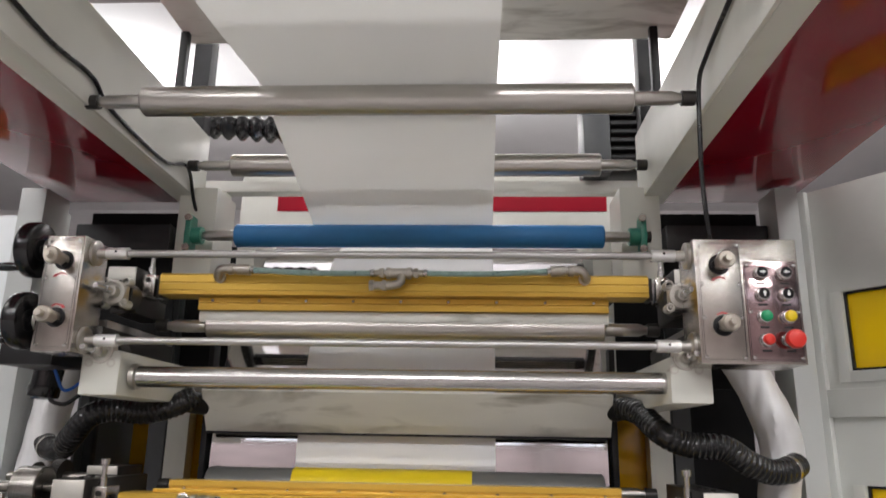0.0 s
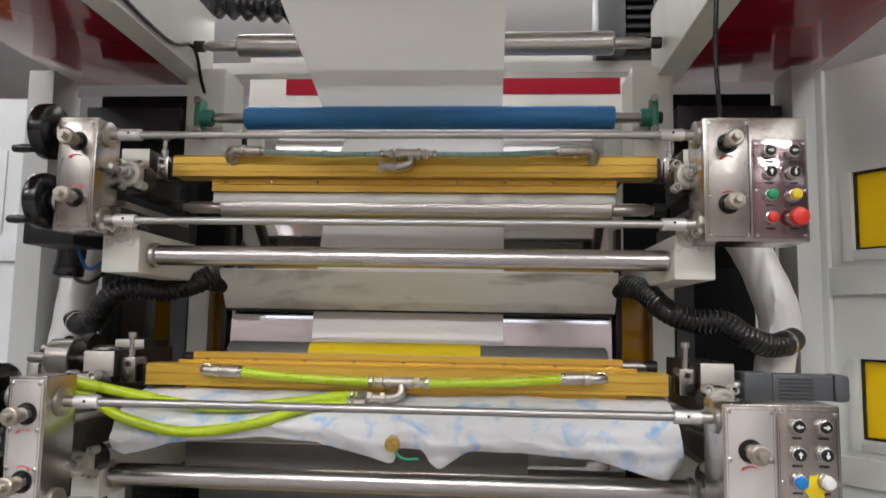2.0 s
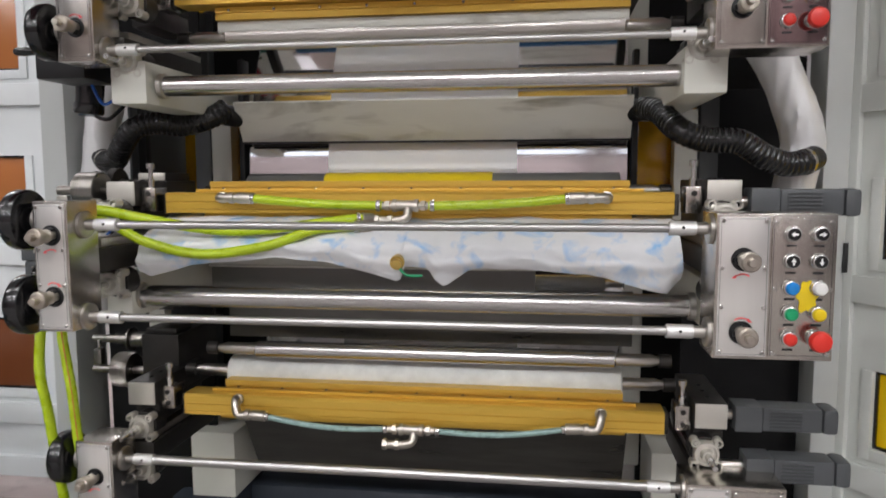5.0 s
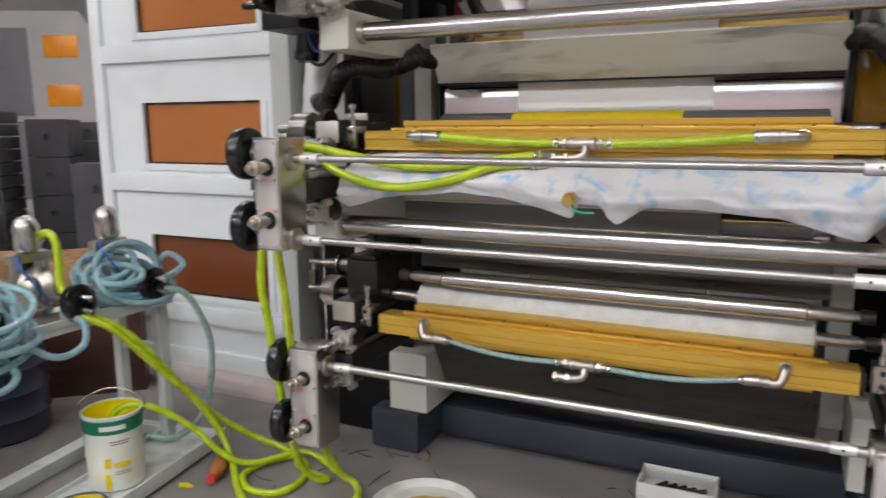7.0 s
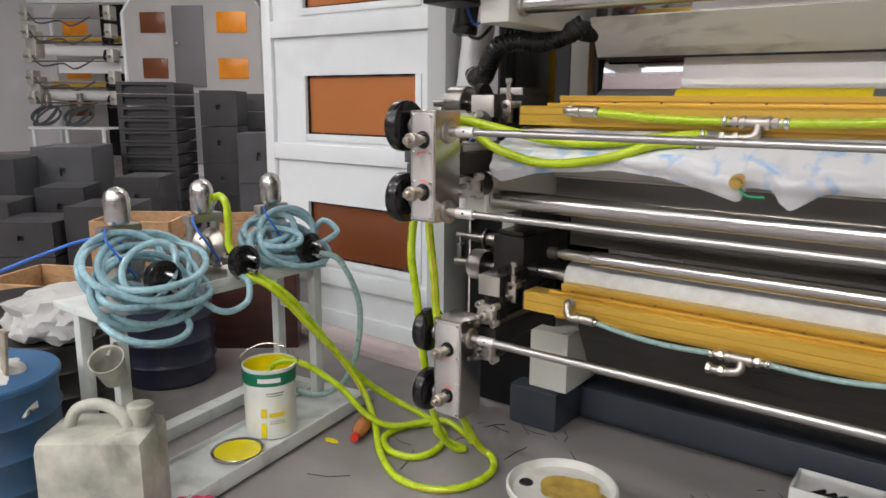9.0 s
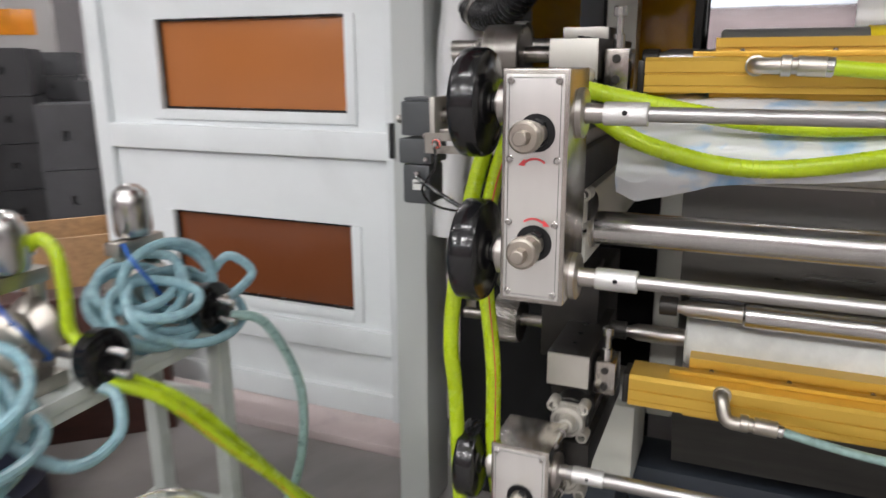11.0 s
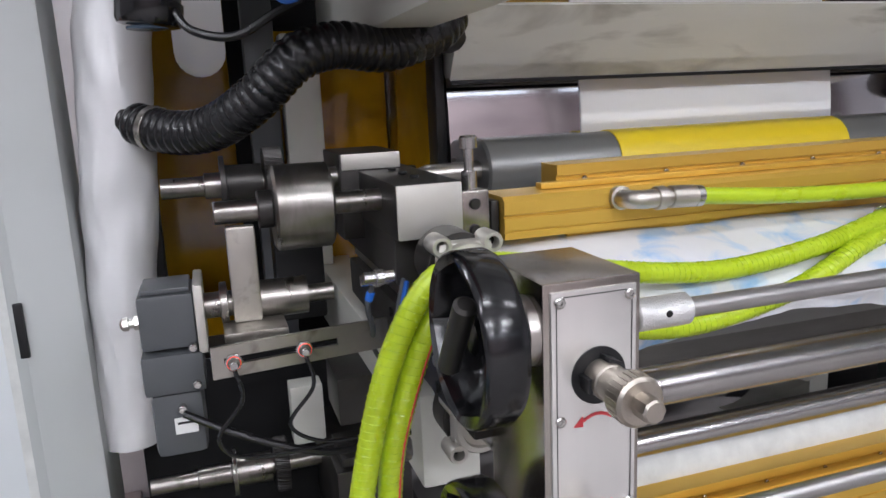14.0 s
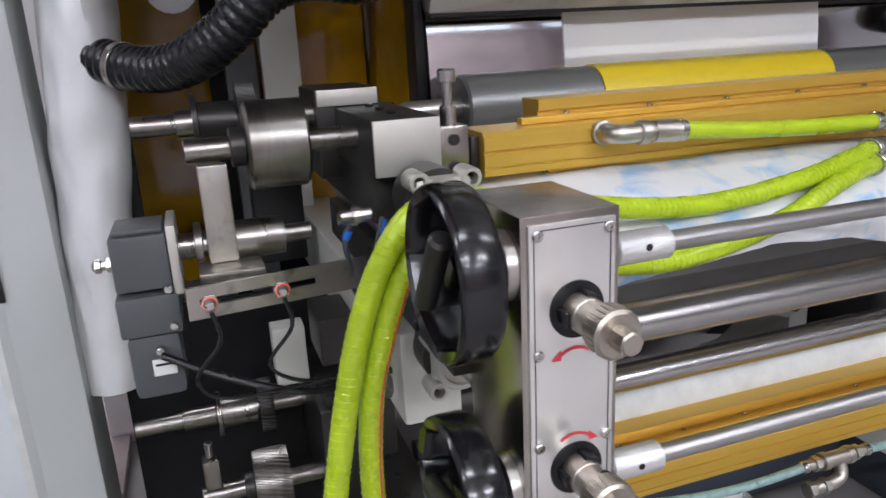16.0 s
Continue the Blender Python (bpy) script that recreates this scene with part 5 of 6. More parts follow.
def lower_drive():
    """Gear shaft and stepped shaft beside the lower deck."""
    t = thing("pulley_shaft", (-0.87, 0.54, 0.605), "steel drive shaft with a helical gear", "shaft", "drive shafts")
    part("shaft", cyl((-0.974, 0.54, 0.605), (-0.7, 0.54, 0.605), 0.0125, 24), SHADED_WORN_STEEL, t)
    part("helical_gear", helical_gear((-0.9, 0.54, 0.605), 1, 0.05, 0.05, 44, 0.3), SHADED_WORN_STEEL, t)
    part("collar", cyl((-0.915, 0.54, 0.605), (-0.9005, 0.54, 0.605), 0.021, 24), DARK_STEEL, t)
    part("shaft_fork", box(-0.968, -0.945, 0.528, 0.552, 0.619, 0.665, 0.003), SHADED_WORN_STEEL, t)
    part("fork_pin", cyl((-0.9565, 0.54, 0.666), (-0.9565, 0.54, 0.69), 0.006, 14), CHROME, t)
    t = thing("pulley_shaft", (-0.93, 0.676, 0.662), "stepped steel drive shaft with a disc and a gear", "shaft", "drive shafts")
    part("shaft", lathe((-1.063, 0.676, 0.662), (1, 0, 0), [(0, 0.012), (0.07, 0.0125), (0.071, 0.016), (0.12, 0.016), (0.121, 0.013), (0.36, 0.013)], 24), SHADED_WORN_STEEL, t)
    part("disc", lathe((-0.94, 0.676, 0.662), (1, 0, 0), [(0, 0.036), (0.006, 0.036), (0.007, 0.024), (0.06, 0.024)], 40), SHADED_WORN_STEEL, t)
    part("gear", helical_gear((-0.875, 0.676, 0.662), 1, 0.044, 0.022, 40, 0.1), DARK_STEEL, t)
    t = thing("bearing_pedestal", (-0.74, 0.62, 0.55), "dark steel bearing pedestal beside the lower deck", "bearing", "bearing pedestals")
    part("body", box(-0.8, -0.69, 0.5, 0.74, 0.55, 0.72, 0.004), DARK_STEEL, t)
    part("cap", box(-0.79, -0.7, 0.51, 0.6, 0.7205, 0.735, 0.003), DARK_STEEL, t)


lower_drive()


def flat_motor(x, y, z):
    t = thing("servo_motor", (x, y, z), "dark grey finned drive motor lying behind the control box", "motor", "deck motors")
    part("gear_head", box(x, x + 0.06, y - 0.035, y + 0.035, z - 0.03, z + 0.03, 0.004), MOTOR_GREY, t)
    part("body", box(x + 0.0605, x + 0.19, y - 0.032, y + 0.032, z - 0.028, z + 0.028, 0.006), MOTOR_GREY, t)
    for k in range(6):
        part("fin", box(x + 0.075, x + 0.145, y - 0.036, y - 0.0325, z - 0.022 + k * 0.008, z - 0.019 + k * 0.008, 0.0006), MOTOR_GREY, t)
    part("end_cap", box(x + 0.1905, x + 0.225, y - 0.035, y + 0.035, z - 0.031, z + 0.029, 0.012), MOTOR_GREY, t)
    part("shaft", cyl((x, y, z), (x - 0.06, y, z), 0.012), STEEL_H, t)


for mx_, my_, mz_ in ((0.76, 0.3, 1.1), (0.76, 0.36, 0.6), (0.78, 0.33, 0.49)):
    flat_motor(mx_, my_, mz_)

# ---- hoses of the middle deck ----
def lime_hose(points, r=0.0115, line=False):
    t = thing("lime_hose", points[0], "lime green spiral reinforced ink hose", "hose", "lime hoses")
    rs = resample(smooth_path(points, 10), 0.004)
    n = len(rs)
    part("hose", sweep(rs, lambda u: r + 0.0003 * math.cos(u * n * math.pi), 12), LIME, t)
    fine = [Vector(p) for p in resample(smooth_path(points, 10), 0.0008)]
    side = Vector((0.31, 0.52, 0.79))
    helix = []
    for i in range(1, len(fine) - 1):
        tng = (fine[i + 1] - fine[i - 1]).normalized()
        side = (side - tng * side.dot(tng)).normalized()
        a = i * 0.0008 / 0.0075 * 2 * math.pi
        helix.append(fine[i] + (side * math.cos(a) + tng.cross(side) * math.sin(a)) * (r + 0.0001))
    part("spiral", sweep(helix[50:], 0.0006, 4), LIME_DARK, t, "darker spiral rib")
    if line:
        part("red_line", sweep([Vector(p) + Vector((0.55, -0.83, 0)) * r for p in rs[150:-40]], 0.0011, 5), RED_INK, t, "thin red line along the hose")
    part("ferrule", cyl(rs[0], rs[7], r + 0.003, 18), FITTING, t, "steel hose ferrule")
    part("clamp", cyl(rs[8], rs[10], r + 0.004, 18), CHROME, t)
    return t


lime_hose([(-0.075, 0.275, 1.058), (-0.12, 0.25, 1.06), (-0.245, 0.22, 1.045), (-0.374, 0.21, 1.034), (-0.478, 0.2, 1.042), (-0.6, 0.19, 1.064), (-0.68, 0.165, 1.082), (-0.735, 0.15, 1.085), (-0.763, 0.15, 1.065),
           (-0.793, 0.15, 1.01), (-0.817, 0.15, 0.93), (-0.842, 0.15, 0.8), (-0.85, 0.15, 0.7), (-0.85, 0.17, 0.6), (-0.865, 0.23, 0.36), (-0.875, 0.31, 0.12), (-0.86, 0.37, 0.03), (-0.84, 0.41, 0.012), (-0.91, 0.42, 0.012),
           (-0.97, 0.43, 0.03), (-1.0, 0.47, 0.034), (-1.07, 0.46, 0.012), (-1.105, 0.4, 0.012), (-1.1, 0.31, 0.012), (-1.02, 0.25, 0.012), (-0.93, 0.27, 0.012), (-0.91, 0.36, 0.012), (-0.96, 0.46, 0.012),
           (-1.1, 0.53, 0.012), (-1.2, 0.5, 0.05), (-1.27, 0.42, 0.13), (-1.31, 0.33, 0.24), (-1.34, 0.24, 0.37), (-1.38, 0.15, 0.5), (-1.44, 0.08, 0.57), (-1.47, 0.05, 0.6)])
lime_hose([(-0.075, 0.26, 1.045), (-0.189, 0.215, 1.039), (-0.302, 0.2, 1.002), (-0.455, 0.19, 0.982), (-0.585, 0.18, 1.009), (-0.66, 0.17, 1.05), (-0.72, 0.16, 1.062), (-0.754, 0.155, 1.036),
           (-0.781, 0.155, 0.968), (-0.796, 0.16, 0.9), (-0.8, 0.165, 0.8), (-0.79, 0.175, 0.66), (-0.8, 0.22, 0.45), (-0.79, 0.31, 0.2), (-0.78, 0.4, 0.05), (-0.74, 0.42, 0.012), (-0.69, 0.35, 0.012), (-0.69, 0.25, 0.012),
           (-0.74, 0.165, 0.012), (-0.83, 0.13, 0.012), (-0.93, 0.15, 0.012), (-1.06, 0.24, 0.012), (-1.16, 0.33, 0.04), (-1.24, 0.36, 0.13), (-1.29, 0.3, 0.26), (-1.33, 0.2, 0.39), (-1.39, 0.1, 0.53), (-1.45, 0.04, 0.575), (-1.47, 0.02, 0.585)], line=True)
lime_hose([(-1.43, 0.08, 0.2), (-1.39, 0.1, 0.275), (-1.33, 0.16, 0.27), (-1.25, 0.25, 0.18), (-1.17, 0.3, 0.08), (-1.1, 0.36, 0.036), (-1.0, 0.5, 0.034), (-0.9, 0.5, 0.012), (-0.83, 0.44, 0.03)], 0.0105)

lime_hose([(-1.62, 0.03, 0.775), (-1.585, 0.05, 0.82), (-1.55, 0.055, 0.8), (-1.535, 0.05, 0.73), (-1.53, 0.045, 0.66), (-1.5, 0.05, 0.63)], 0.012)
valve = thing("brass_valve", (0.01, 0.17, 0.965), "small brass ball valve with a green lever under the cloth", "valve")
part("body", lathe((0.0, 0.2, 0.975), (0.1, -1, -0.15), [(0, 0.012), (0.02, 0.012), (0.021, 0.016), (0.034, 0.016), (0.035, 0.011), (0.05, 0.011)], 16), BRASS, valve)
part("lever", sweep(smooth_path([(0.005, 0.165, 0.965), (0.025, 0.16, 0.945), (0.06, 0.16, 0.944)], 5), 0.003, 8), GREEN_PLASTIC, valve, "green lever")

# ---- pump bench ----
BENCH_PAINT = make_mat("scuffed_pale_bench_paint", (0.62, 0.65, 0.62), 0.42, 0, 0.08, 5, 0.05, 110, dirt=(0.3, 0.3, 0.27), dirt_amount=0.6, dirt_scale=9)
bench = thing("pump_bench", (-1.55, 0.03, 0), "pale grey steel bench with a bottom tray for the ink pumps", "bench")
part("top_shelf", box(-1.74, -1.49, -0.43, 0.44, 0.525, 0.545, 0.003), BENCH_PAINT, bench)
part("top_lip", box(-1.494, -1.486, -0.43, 0.44, 0.5455, 0.57, 0.002), BENCH_PAINT, bench)
shelf_turn = Matrix.Translation((-1.29, 0.14, 0)) @ Matrix.Rotation(radians(7.6), 4, "Z") @ Matrix.Translation((1.29, -0.14, 0))
for nm, q in (("shelf", (-1.52, -1.298, -0.4, 0.53, 0.03, 0.036)), ("front_lip", (-1.2975, -1.29, -0.4, 0.53, 0.012, 0.06)), ("back_lip", (-1.528, -1.5205, -0.4, 0.53, 0.012, 0.05)),
              ("rear_beam", (-1.76, -1.7, -0.4, 0.53, 0.0, 0.045)), ("cross_bar", (-1.699, -1.529, 0.49, 0.53, 0.0, 0.035)), ("cross_bar", (-1.699, -1.529, -0.4, -0.36, 0.0, 0.035))):
    q_ = box(*q, 0.002)
    q_.transform(shelf_turn)
    part(nm, q_, BENCH_PAINT, bench)
for x in (-1.515, -1.72):
    for y in (-0.36, 0.4):
        part("leg", box(x - 0.018, x + 0.018, y - 0.018, y + 0.018, 0.0, 0.5245, 0.003), BENCH_PAINT, bench)
part("brace", box(-1.70, -1.535, 0.39, 0.41, 0.35, 0.38, 0.002), BENCH_PAINT, bench)


def pump(y):
    x = -1.62
    t = thing("ink_pump", (x, y, 0.545), "cast aluminium diaphragm ink pump with a steel surge dome", "pump", "ink pumps")
    part("base_block", box(x - 0.05, x + 0.05, y - 0.05, y + 0.05, 0.545, 0.575, 0.006), FITTING, t)
    for s in (-1, 1):
        part("chamber", lathe((x, y + s * 0.005, 0.65), (0, s, 0), [(0, 0.04), (0.02, 0.06), (0.03, 0.064), (0.036, 0.06), (0.045, 0.045), (0.052, 0.02)], 28), FITTING, t)
        part("manifold", cyl((x, y + s * 0.045, 0.575), (x, y + s * 0.045, 0.745), 0.016, 16), FITTING, t)
    for k in range(8):
        a = k * math.pi / 4
        part("bolt", cyl((x + 0.058 * math.cos(a), y - 0.045, 0.65 + 0.058 * math.sin(a)), (x + 0.058 * math.cos(a), y - 0.03, 0.65 + 0.058 * math.sin(a)), 0.005, 8), STEEL, t)
    part("top_manifold", box(x - 0.02, x + 0.02, y - 0.065, y + 0.065, 0.735, 0.765, 0.008), FITTING, t)
    part("dome", lathe((x, y, 0.765), (0, 0, 1), [(0, 0.02), (0.004, 0.034), (0.015, 0.038), (0.075, 0.038), (0.095, 0.032), (0.108, 0.018), (0.112, 0.004)], 32), CHROME, t, "polished surge dome")
    part("disc", lathe((-1.48, y + 0.035, 0.615), (1, 0, 0.1), [(0, 0.03), (0.0, 0.05), (0.004, 0.055), (0.03, 0.055), (0.034, 0.05), (0.036, 0.02)], 32), BLACK_PLASTIC, t, "black round filter housing")
    part("pipe", cyl((x, y + 0.035, 0.615), (-1.48, y + 0.035, 0.615), 0.012, 12), FITTING, t)
    for dz in (-0.02, 0.02):
        part("nipple", cyl((-1.446, y + 0.035, 0.615 + dz), (-1.41, y + 0.04, 0.61 + dz), 0.009, 12), CHROME, t)


for py_ in (-0.275, 0.015, 0.3):
    pump(py_)


def coil(c, r, turns, seed, hang, ends):
    """A heap of hose loops thrown over a pump."""
    rng = random.Random(seed)
    t = thing("coiled_hose", c, "tangled coil of pale blue clear hose over a pump", "hose", "coiled hoses")
    pts = []
    n = turns * 12
    tilt = [rng.uniform(0.2, 1.5) for _ in range(turns + 1)]
    off = [(rng.uniform(-0.05, 0.075), rng.uniform(-0.075, 0.075), rng.uniform(-hang, 0.04)) for _ in range(turns + 1)]
    rad = [r * rng.uniform(0.5, 1.1) for _ in range(turns + 1)]
    for i in range(n):
        f = i / 12
        k = int(f)
        w = f - k
        lerp = lambda a, b: a + (b - a) * w
        ti, rr = lerp(tilt[k], tilt[k + 1]), lerp(rad[k], rad[k + 1])
        o = [lerp(off[k][q], off[k + 1][q]) for q in range(3)]
        a = 2 * math.pi * f
        y = rr * math.cos(a)
        s = rr * math.sin(a) * 0.75
        pts.append((c[0] + o[0] + s * math.cos(ti) + 0.03, c[1] + o[1] + y, c[2] + o[2] - s * math.sin(ti)))
    pts = [*pts, *ends]
    part("hose", sweep(resample(smooth_path(pts, 6), 0.012), 0.0105, 10), CLEAR_BLUE, t)
    e = Vector(pts[-1])
    part("end_clamp", cyl(e - (e - Vector(pts[-2])).normalized() * 0.012, e, 0.0135, 14), STEEL, t, "steel hose clamp")


coil((-1.55, -0.27, 0.66), 0.145, 11, 3, 0.2, [(-1.42, -0.1, 0.5), (-1.4, 0.0, 0.5), (-1.42, 0.03, 0.56), (-1.46, 0.02, 0.58)])
coil((-1.58, 0.28, 0.69), 0.13, 10, 8, 0.1, [(-1.5, 0.44, 0.7), (-1.46, 0.47, 0.66), (-1.45, 0.4, 0.635), (-1.45, 0.35, 0.63)])
airline = thing("air_line", (-1.62, -0.29, 0.63), "thin bright blue air line trailing from a pump over the drums", "hose")
part("tube", sweep(smooth_path([(-1.62, -0.2, 0.66), (-1.68, -0.3, 0.72), (-1.78, -0.42, 0.68), (-1.95, -0.6, 0.58), (-2.15, -0.85, 0.46), (-2.3, -1.1, 0.3), (-2.4, -1.3, 0.06), (-2.5, -1.45, 0.006)], 10), 0.005, 8), TUBE_BLUE, airline)
for k, py_ in enumerate((-0.275, 0.015, 0.3)):
    tg = thing("air_tube", (-1.6, py_, 0.7), "thin blue air tube looped on a pump", "hose", "pump air tubes")
    part("tube", sweep(smooth_path([(-1.6, py_ - 0.05, 0.76), (-1.55, py_ - 0.08, 0.74), (-1.53, py_ - 0.05, 0.68), (-1.55, py_ + 0.0, 0.62), (-1.59, py_ + 0.02, 0.6)], 8), 0.0038, 8), TUBE_BLUE, tg)
down = thing("drain_hose", (-1.42, 0.38, 0.6), "pale clear drain hose hanging from a pump to the tray", "hose")
part("hose", sweep(smooth_path([(-1.43, 0.35, 0.6), (-1.38, 0.4, 0.57), (-1.33, 0.44, 0.42), (-1.33, 0.43, 0.25), (-1.37, 0.4, 0.12), (-1.45, 0.36, 0.06), (-1.55, 0.34, 0.055)], 10), 0.0105, 12), TEAL_HOSE, down)

# ---- pail, lid and floor things ----
INK_YELLOW = make_mat("wet_yellow_ink", (0.78, 0.66, 0.005), 0.15, 0, 0.05, 8, spec=0.6)
PAIL_GREEN = make_mat("green_pail_band", (0.01, 0.17, 0.09), 0.35, 0, 0.05, 12)
PAIL_WHITE = make_mat("white_pail_print", (0.74, 0.75, 0.7), 0.35, 0, 0.05, 12, dirt=(0.7, 0.66, 0.3), dirt_amount=0.6, dirt_scale=14)
px_, py_ = -1.405, 0.085
pail = thing("ink_pail", (px_, py_, 0.041), "open white ink pail with green band and yellow drips", "pail")
part("body", lathe((px_, py_, 0.041), (0, 0, 1), [(0, 0.08), (0.003, 0.083), (0.23, 0.086), (0.233, 0.089), (0.238, 0.089), (0.239, 0.084), (0.233, 0.082), (0.15, 0.081), (0.004, 0.078)], 48), PAIL_WHITE, pail)
part("band", lathe((px_, py_, 0.225), (0, 0, 1), [(0, 0.0845), (0.0, 0.0872), (0.042, 0.0875), (0.042, 0.0862), (0.0005, 0.0845)], 48), PAIL_GREEN, pail, "green printed band")
part("ink", lathe((px_, py_, 0.22), (0, 0, 1), [(0, 0.0805), (0.012, 0.0805), (0.013, 0.076)], 40), INK_YELLOW, pail, "yellow ink")
part("ink_coat", lathe((px_, py_, 0.232), (0, 0, 1), [(0, 0.079), (0.04, 0.081), (0.044, 0.0815), (0.044, 0.0838), (0.0, 0.0812)], 40), INK_YELLOW, pail, "yellow ink on the inner wall")
part("bail", sweep(smooth_path([(px_ - 0.071, py_ - 0.055, 0.26), (px_ - 0.075, py_ - 0.053, 0.3), (px_ - 0.035, py_ - 0.01, 0.335), (px_ + 0.02, py_ + 0.03, 0.335), (px_ + 0.067, py_ + 0.061, 0.295), (px_ + 0.071, py_ + 0.055, 0.26)], 8), 0.0028, 8), STEEL, pail, "wire handle")
VIEW = math.atan2(-1.5, 1.9)
for k, (a, z0_, z1_, w, m_) in enumerate(((-0.05, 0.238, 0.253, 0.075, WHITE_PLASTIC), (-0.3, 0.05, 0.1, 0.016, INK_YELLOW), (0.15, 0.2, 0.203, 0.06, PLATE_GREY), (0.15, 0.192, 0.195, 0.05, PLATE_GREY),
                                       (0.2, 0.12, 0.134, 0.05, YELLOW_PLASTIC), (0.2, 0.104, 0.106, 0.045, PLATE_GREY), (0.2, 0.097, 0.099, 0.05, PLATE_GREY), (-0.28, 0.12, 0.15, 0.018, YELLOW_PLASTIC))):
    b = bmesh.new()
    r_ = 0.0885 if z0_ > 0.22 else 0.0873
    row = [[b.verts.new((px_ + r_ * math.cos(VIEW + a + q), py_ + r_ * math.sin(VIEW + a + q), z)) for z in (z0_, z1_)] for q in np.linspace(-w / r_ / 2, w / r_ / 2, 7)]
    for i in range(6):
        b.faces.new((row[i][0], row[i + 1][0], row[i + 1][1], row[i][1]))
    part("print_bar", b, m_, pail)
lid = thing("pail_lid", (-1.36, -0.09, 0.041), "round pail lid covered in yellow ink, lying on the tray", "lid")
part("rim", lathe((-1.36, -0.09, 0.041), (0, 0, 1), [(0, 0.08), (0.01, 0.082), (0.012, 0.08), (0.009, 0.073), (0.006, 0.07)], 40), STEEL, lid)
part("ink", lathe((-1.36, -0.09, 0.046), (0, 0, 1), [(0, 0.072), (0.003, 0.072), (0.004, 0.065)], 40), INK_YELLOW, lid, "yellow ink film")

CRUST = make_mat("dried_brown_ink", (0.3, 0.2, 0.04), 0.6, 0, 0.5, 18, 0.4, 60)
TUB_WHITE = make_mat("stained_white_tub", (0.5, 0.5, 0.46), 0.5, 0, 0.12, 9, dirt=(0.3, 0.27, 0.18), dirt_amount=0.6, dirt_scale=6)
tub = thing("ink_tub", (-0.33, 0.1, 0), "stained white plastic tub with dried brown ink on its lid", "tub")
part("wall", lathe((-0.33, 0.1, 0), (0, 0, 1), [(0, 0.115), (0.185, 0.13), (0.187, 0.137), (0.2, 0.138), (0.203, 0.132), (0.192, 0.128), (0.185, 0.12), (0.184, 0.02)], 48), TUB_WHITE, tub)
cr = bmesh.new()
bmesh.ops.create_circle(cr, cap_ends=True, segments=40, radius=1)
bmesh.ops.subdivide_edges(cr, edges=cr.edges[:], cuts=1)
for v in cr.verts:
    a = math.atan2(v.co.y, v.co.x)
    r_ = 0.085 * (1 + 0.35 * noise.noise((math.cos(a) * 1.6, math.sin(a) * 1.6, 4)))
    v.co = Vector((-0.31 + r_ * v.co.x, 0.11 + 0.8 * r_ * v.co.y, 0.1885 + 0.004 * noise.noise(v.co * 3)))
part("crust", cr, CRUST, tub, "crust of dried brown ink")
part("plug_hole", cyl((-0.42, 0.08, 0.1835), (-0.42, 0.08, 0.188), 0.018, 20), BLACKENED, tub)
part("tap", cyl((-0.46, 0.02, 0.07), (-0.5, -0.0, 0.07), 0.014, 14), WHITE_PLASTIC, tub)

parts_tray = thing("parts_tray", (0.19, 0.8, 0), "white plastic parts tray on the floor under the press", "tray")
part("tray", box(0.08, 0.31, 0.72, 0.86, 0.0, 0.012, 0.003), WHITE_PLASTIC, parts_tray)
for q in ((0.08, 0.31, 0.72, 0.727), (0.08, 0.31, 0.853, 0.86), (0.08, 0.087, 0.7275, 0.8525), (0.303, 0.31, 0.7275, 0.8525)):
    part("wall", box(*q, 0.0122, 0.055, 0.002), WHITE_PLASTIC, parts_tray)
for k in range(5):
    part("tool", cyl((0.1 + 0.03 * k, 0.74 + 0.01 * k, 0.02), (0.16 + 0.03 * k, 0.82 - 0.01 * k, 0.022 + 0.004 * k), 0.007, 8), BLACKENED, parts_tray)

JERRY = make_mat("dirty_translucent_plastic", (0.46, 0.46, 0.39), 0.4, 0, 0.35, 9, 0.08, 60, dirt=(0.09, 0.082, 0.06), dirt_amount=0.85, dirt_scale=5, transmission=0.12)
jx, jy = -1.36, -0.51
jerry = thing("jerry_can", (jx, jy, 0), "dirty translucent plastic jerry can with a moulded handle", "jerry can")
jt = Matrix.Rotation(radians(38), 4, "Z")
part("body", box(jx - 0.14, jx + 0.14, jy - 0.1, jy + 0.1, 0, 0.29, 0.035, None, jt), JERRY, jerry)
hp = [jt @ Vector(q) for q in ((-0.09, 0, 0.13), (-0.06, 0, 0.19), (0.0, 0, 0.205), (0.05, 0, 0.18), (0.07, 0, 0.14))]
part("handle", sweep(smooth_path([q + Vector((jx, jy, 0.145)) for q in hp], 6), 0.016, 12), JERRY, jerry)
cp = jt @ Vector((0.095, 0.02, 0)) + Vector((jx, jy, 0.29))
part("neck", lathe(cp, (0, 0, 1), [(0, 0.028), (0.02, 0.026), (0.022, 0.033), (0.05, 0.033), (0.054, 0.028)], 24), JERRY, jerry, "screw cap")

cup = thing("plastic_cup", (-1.49, -0.4, 0.37), "dirty translucent plastic cup hooked on the bench leg", "cup")
part("wall", lathe((-1.475, -0.4, 0.36), (0.35, -0.45, 0.85), [(0.001, 0.03), (0.0, 0.034), (0.085, 0.045), (0.09, 0.048), (0.088, 0.044), (0.004, 0.031)], 28), JERRY, cup)
part("hook", sweep(smooth_path([(-1.47, -0.42, 0.43), (-1.49, -0.39, 0.455), (-1.5, -0.378, 0.43), (-1.5, -0.378, 0.4)], 6), 0.006, 8), JERRY, cup)
BARREL_BLUE = make_mat("blue_plastic_barrel", (0.02, 0.09, 0.2), 0.4, 0, 0.15, 5, 0.05, 80, dirt=(0.05, 0.06, 0.07), dirt_amount=0.6)
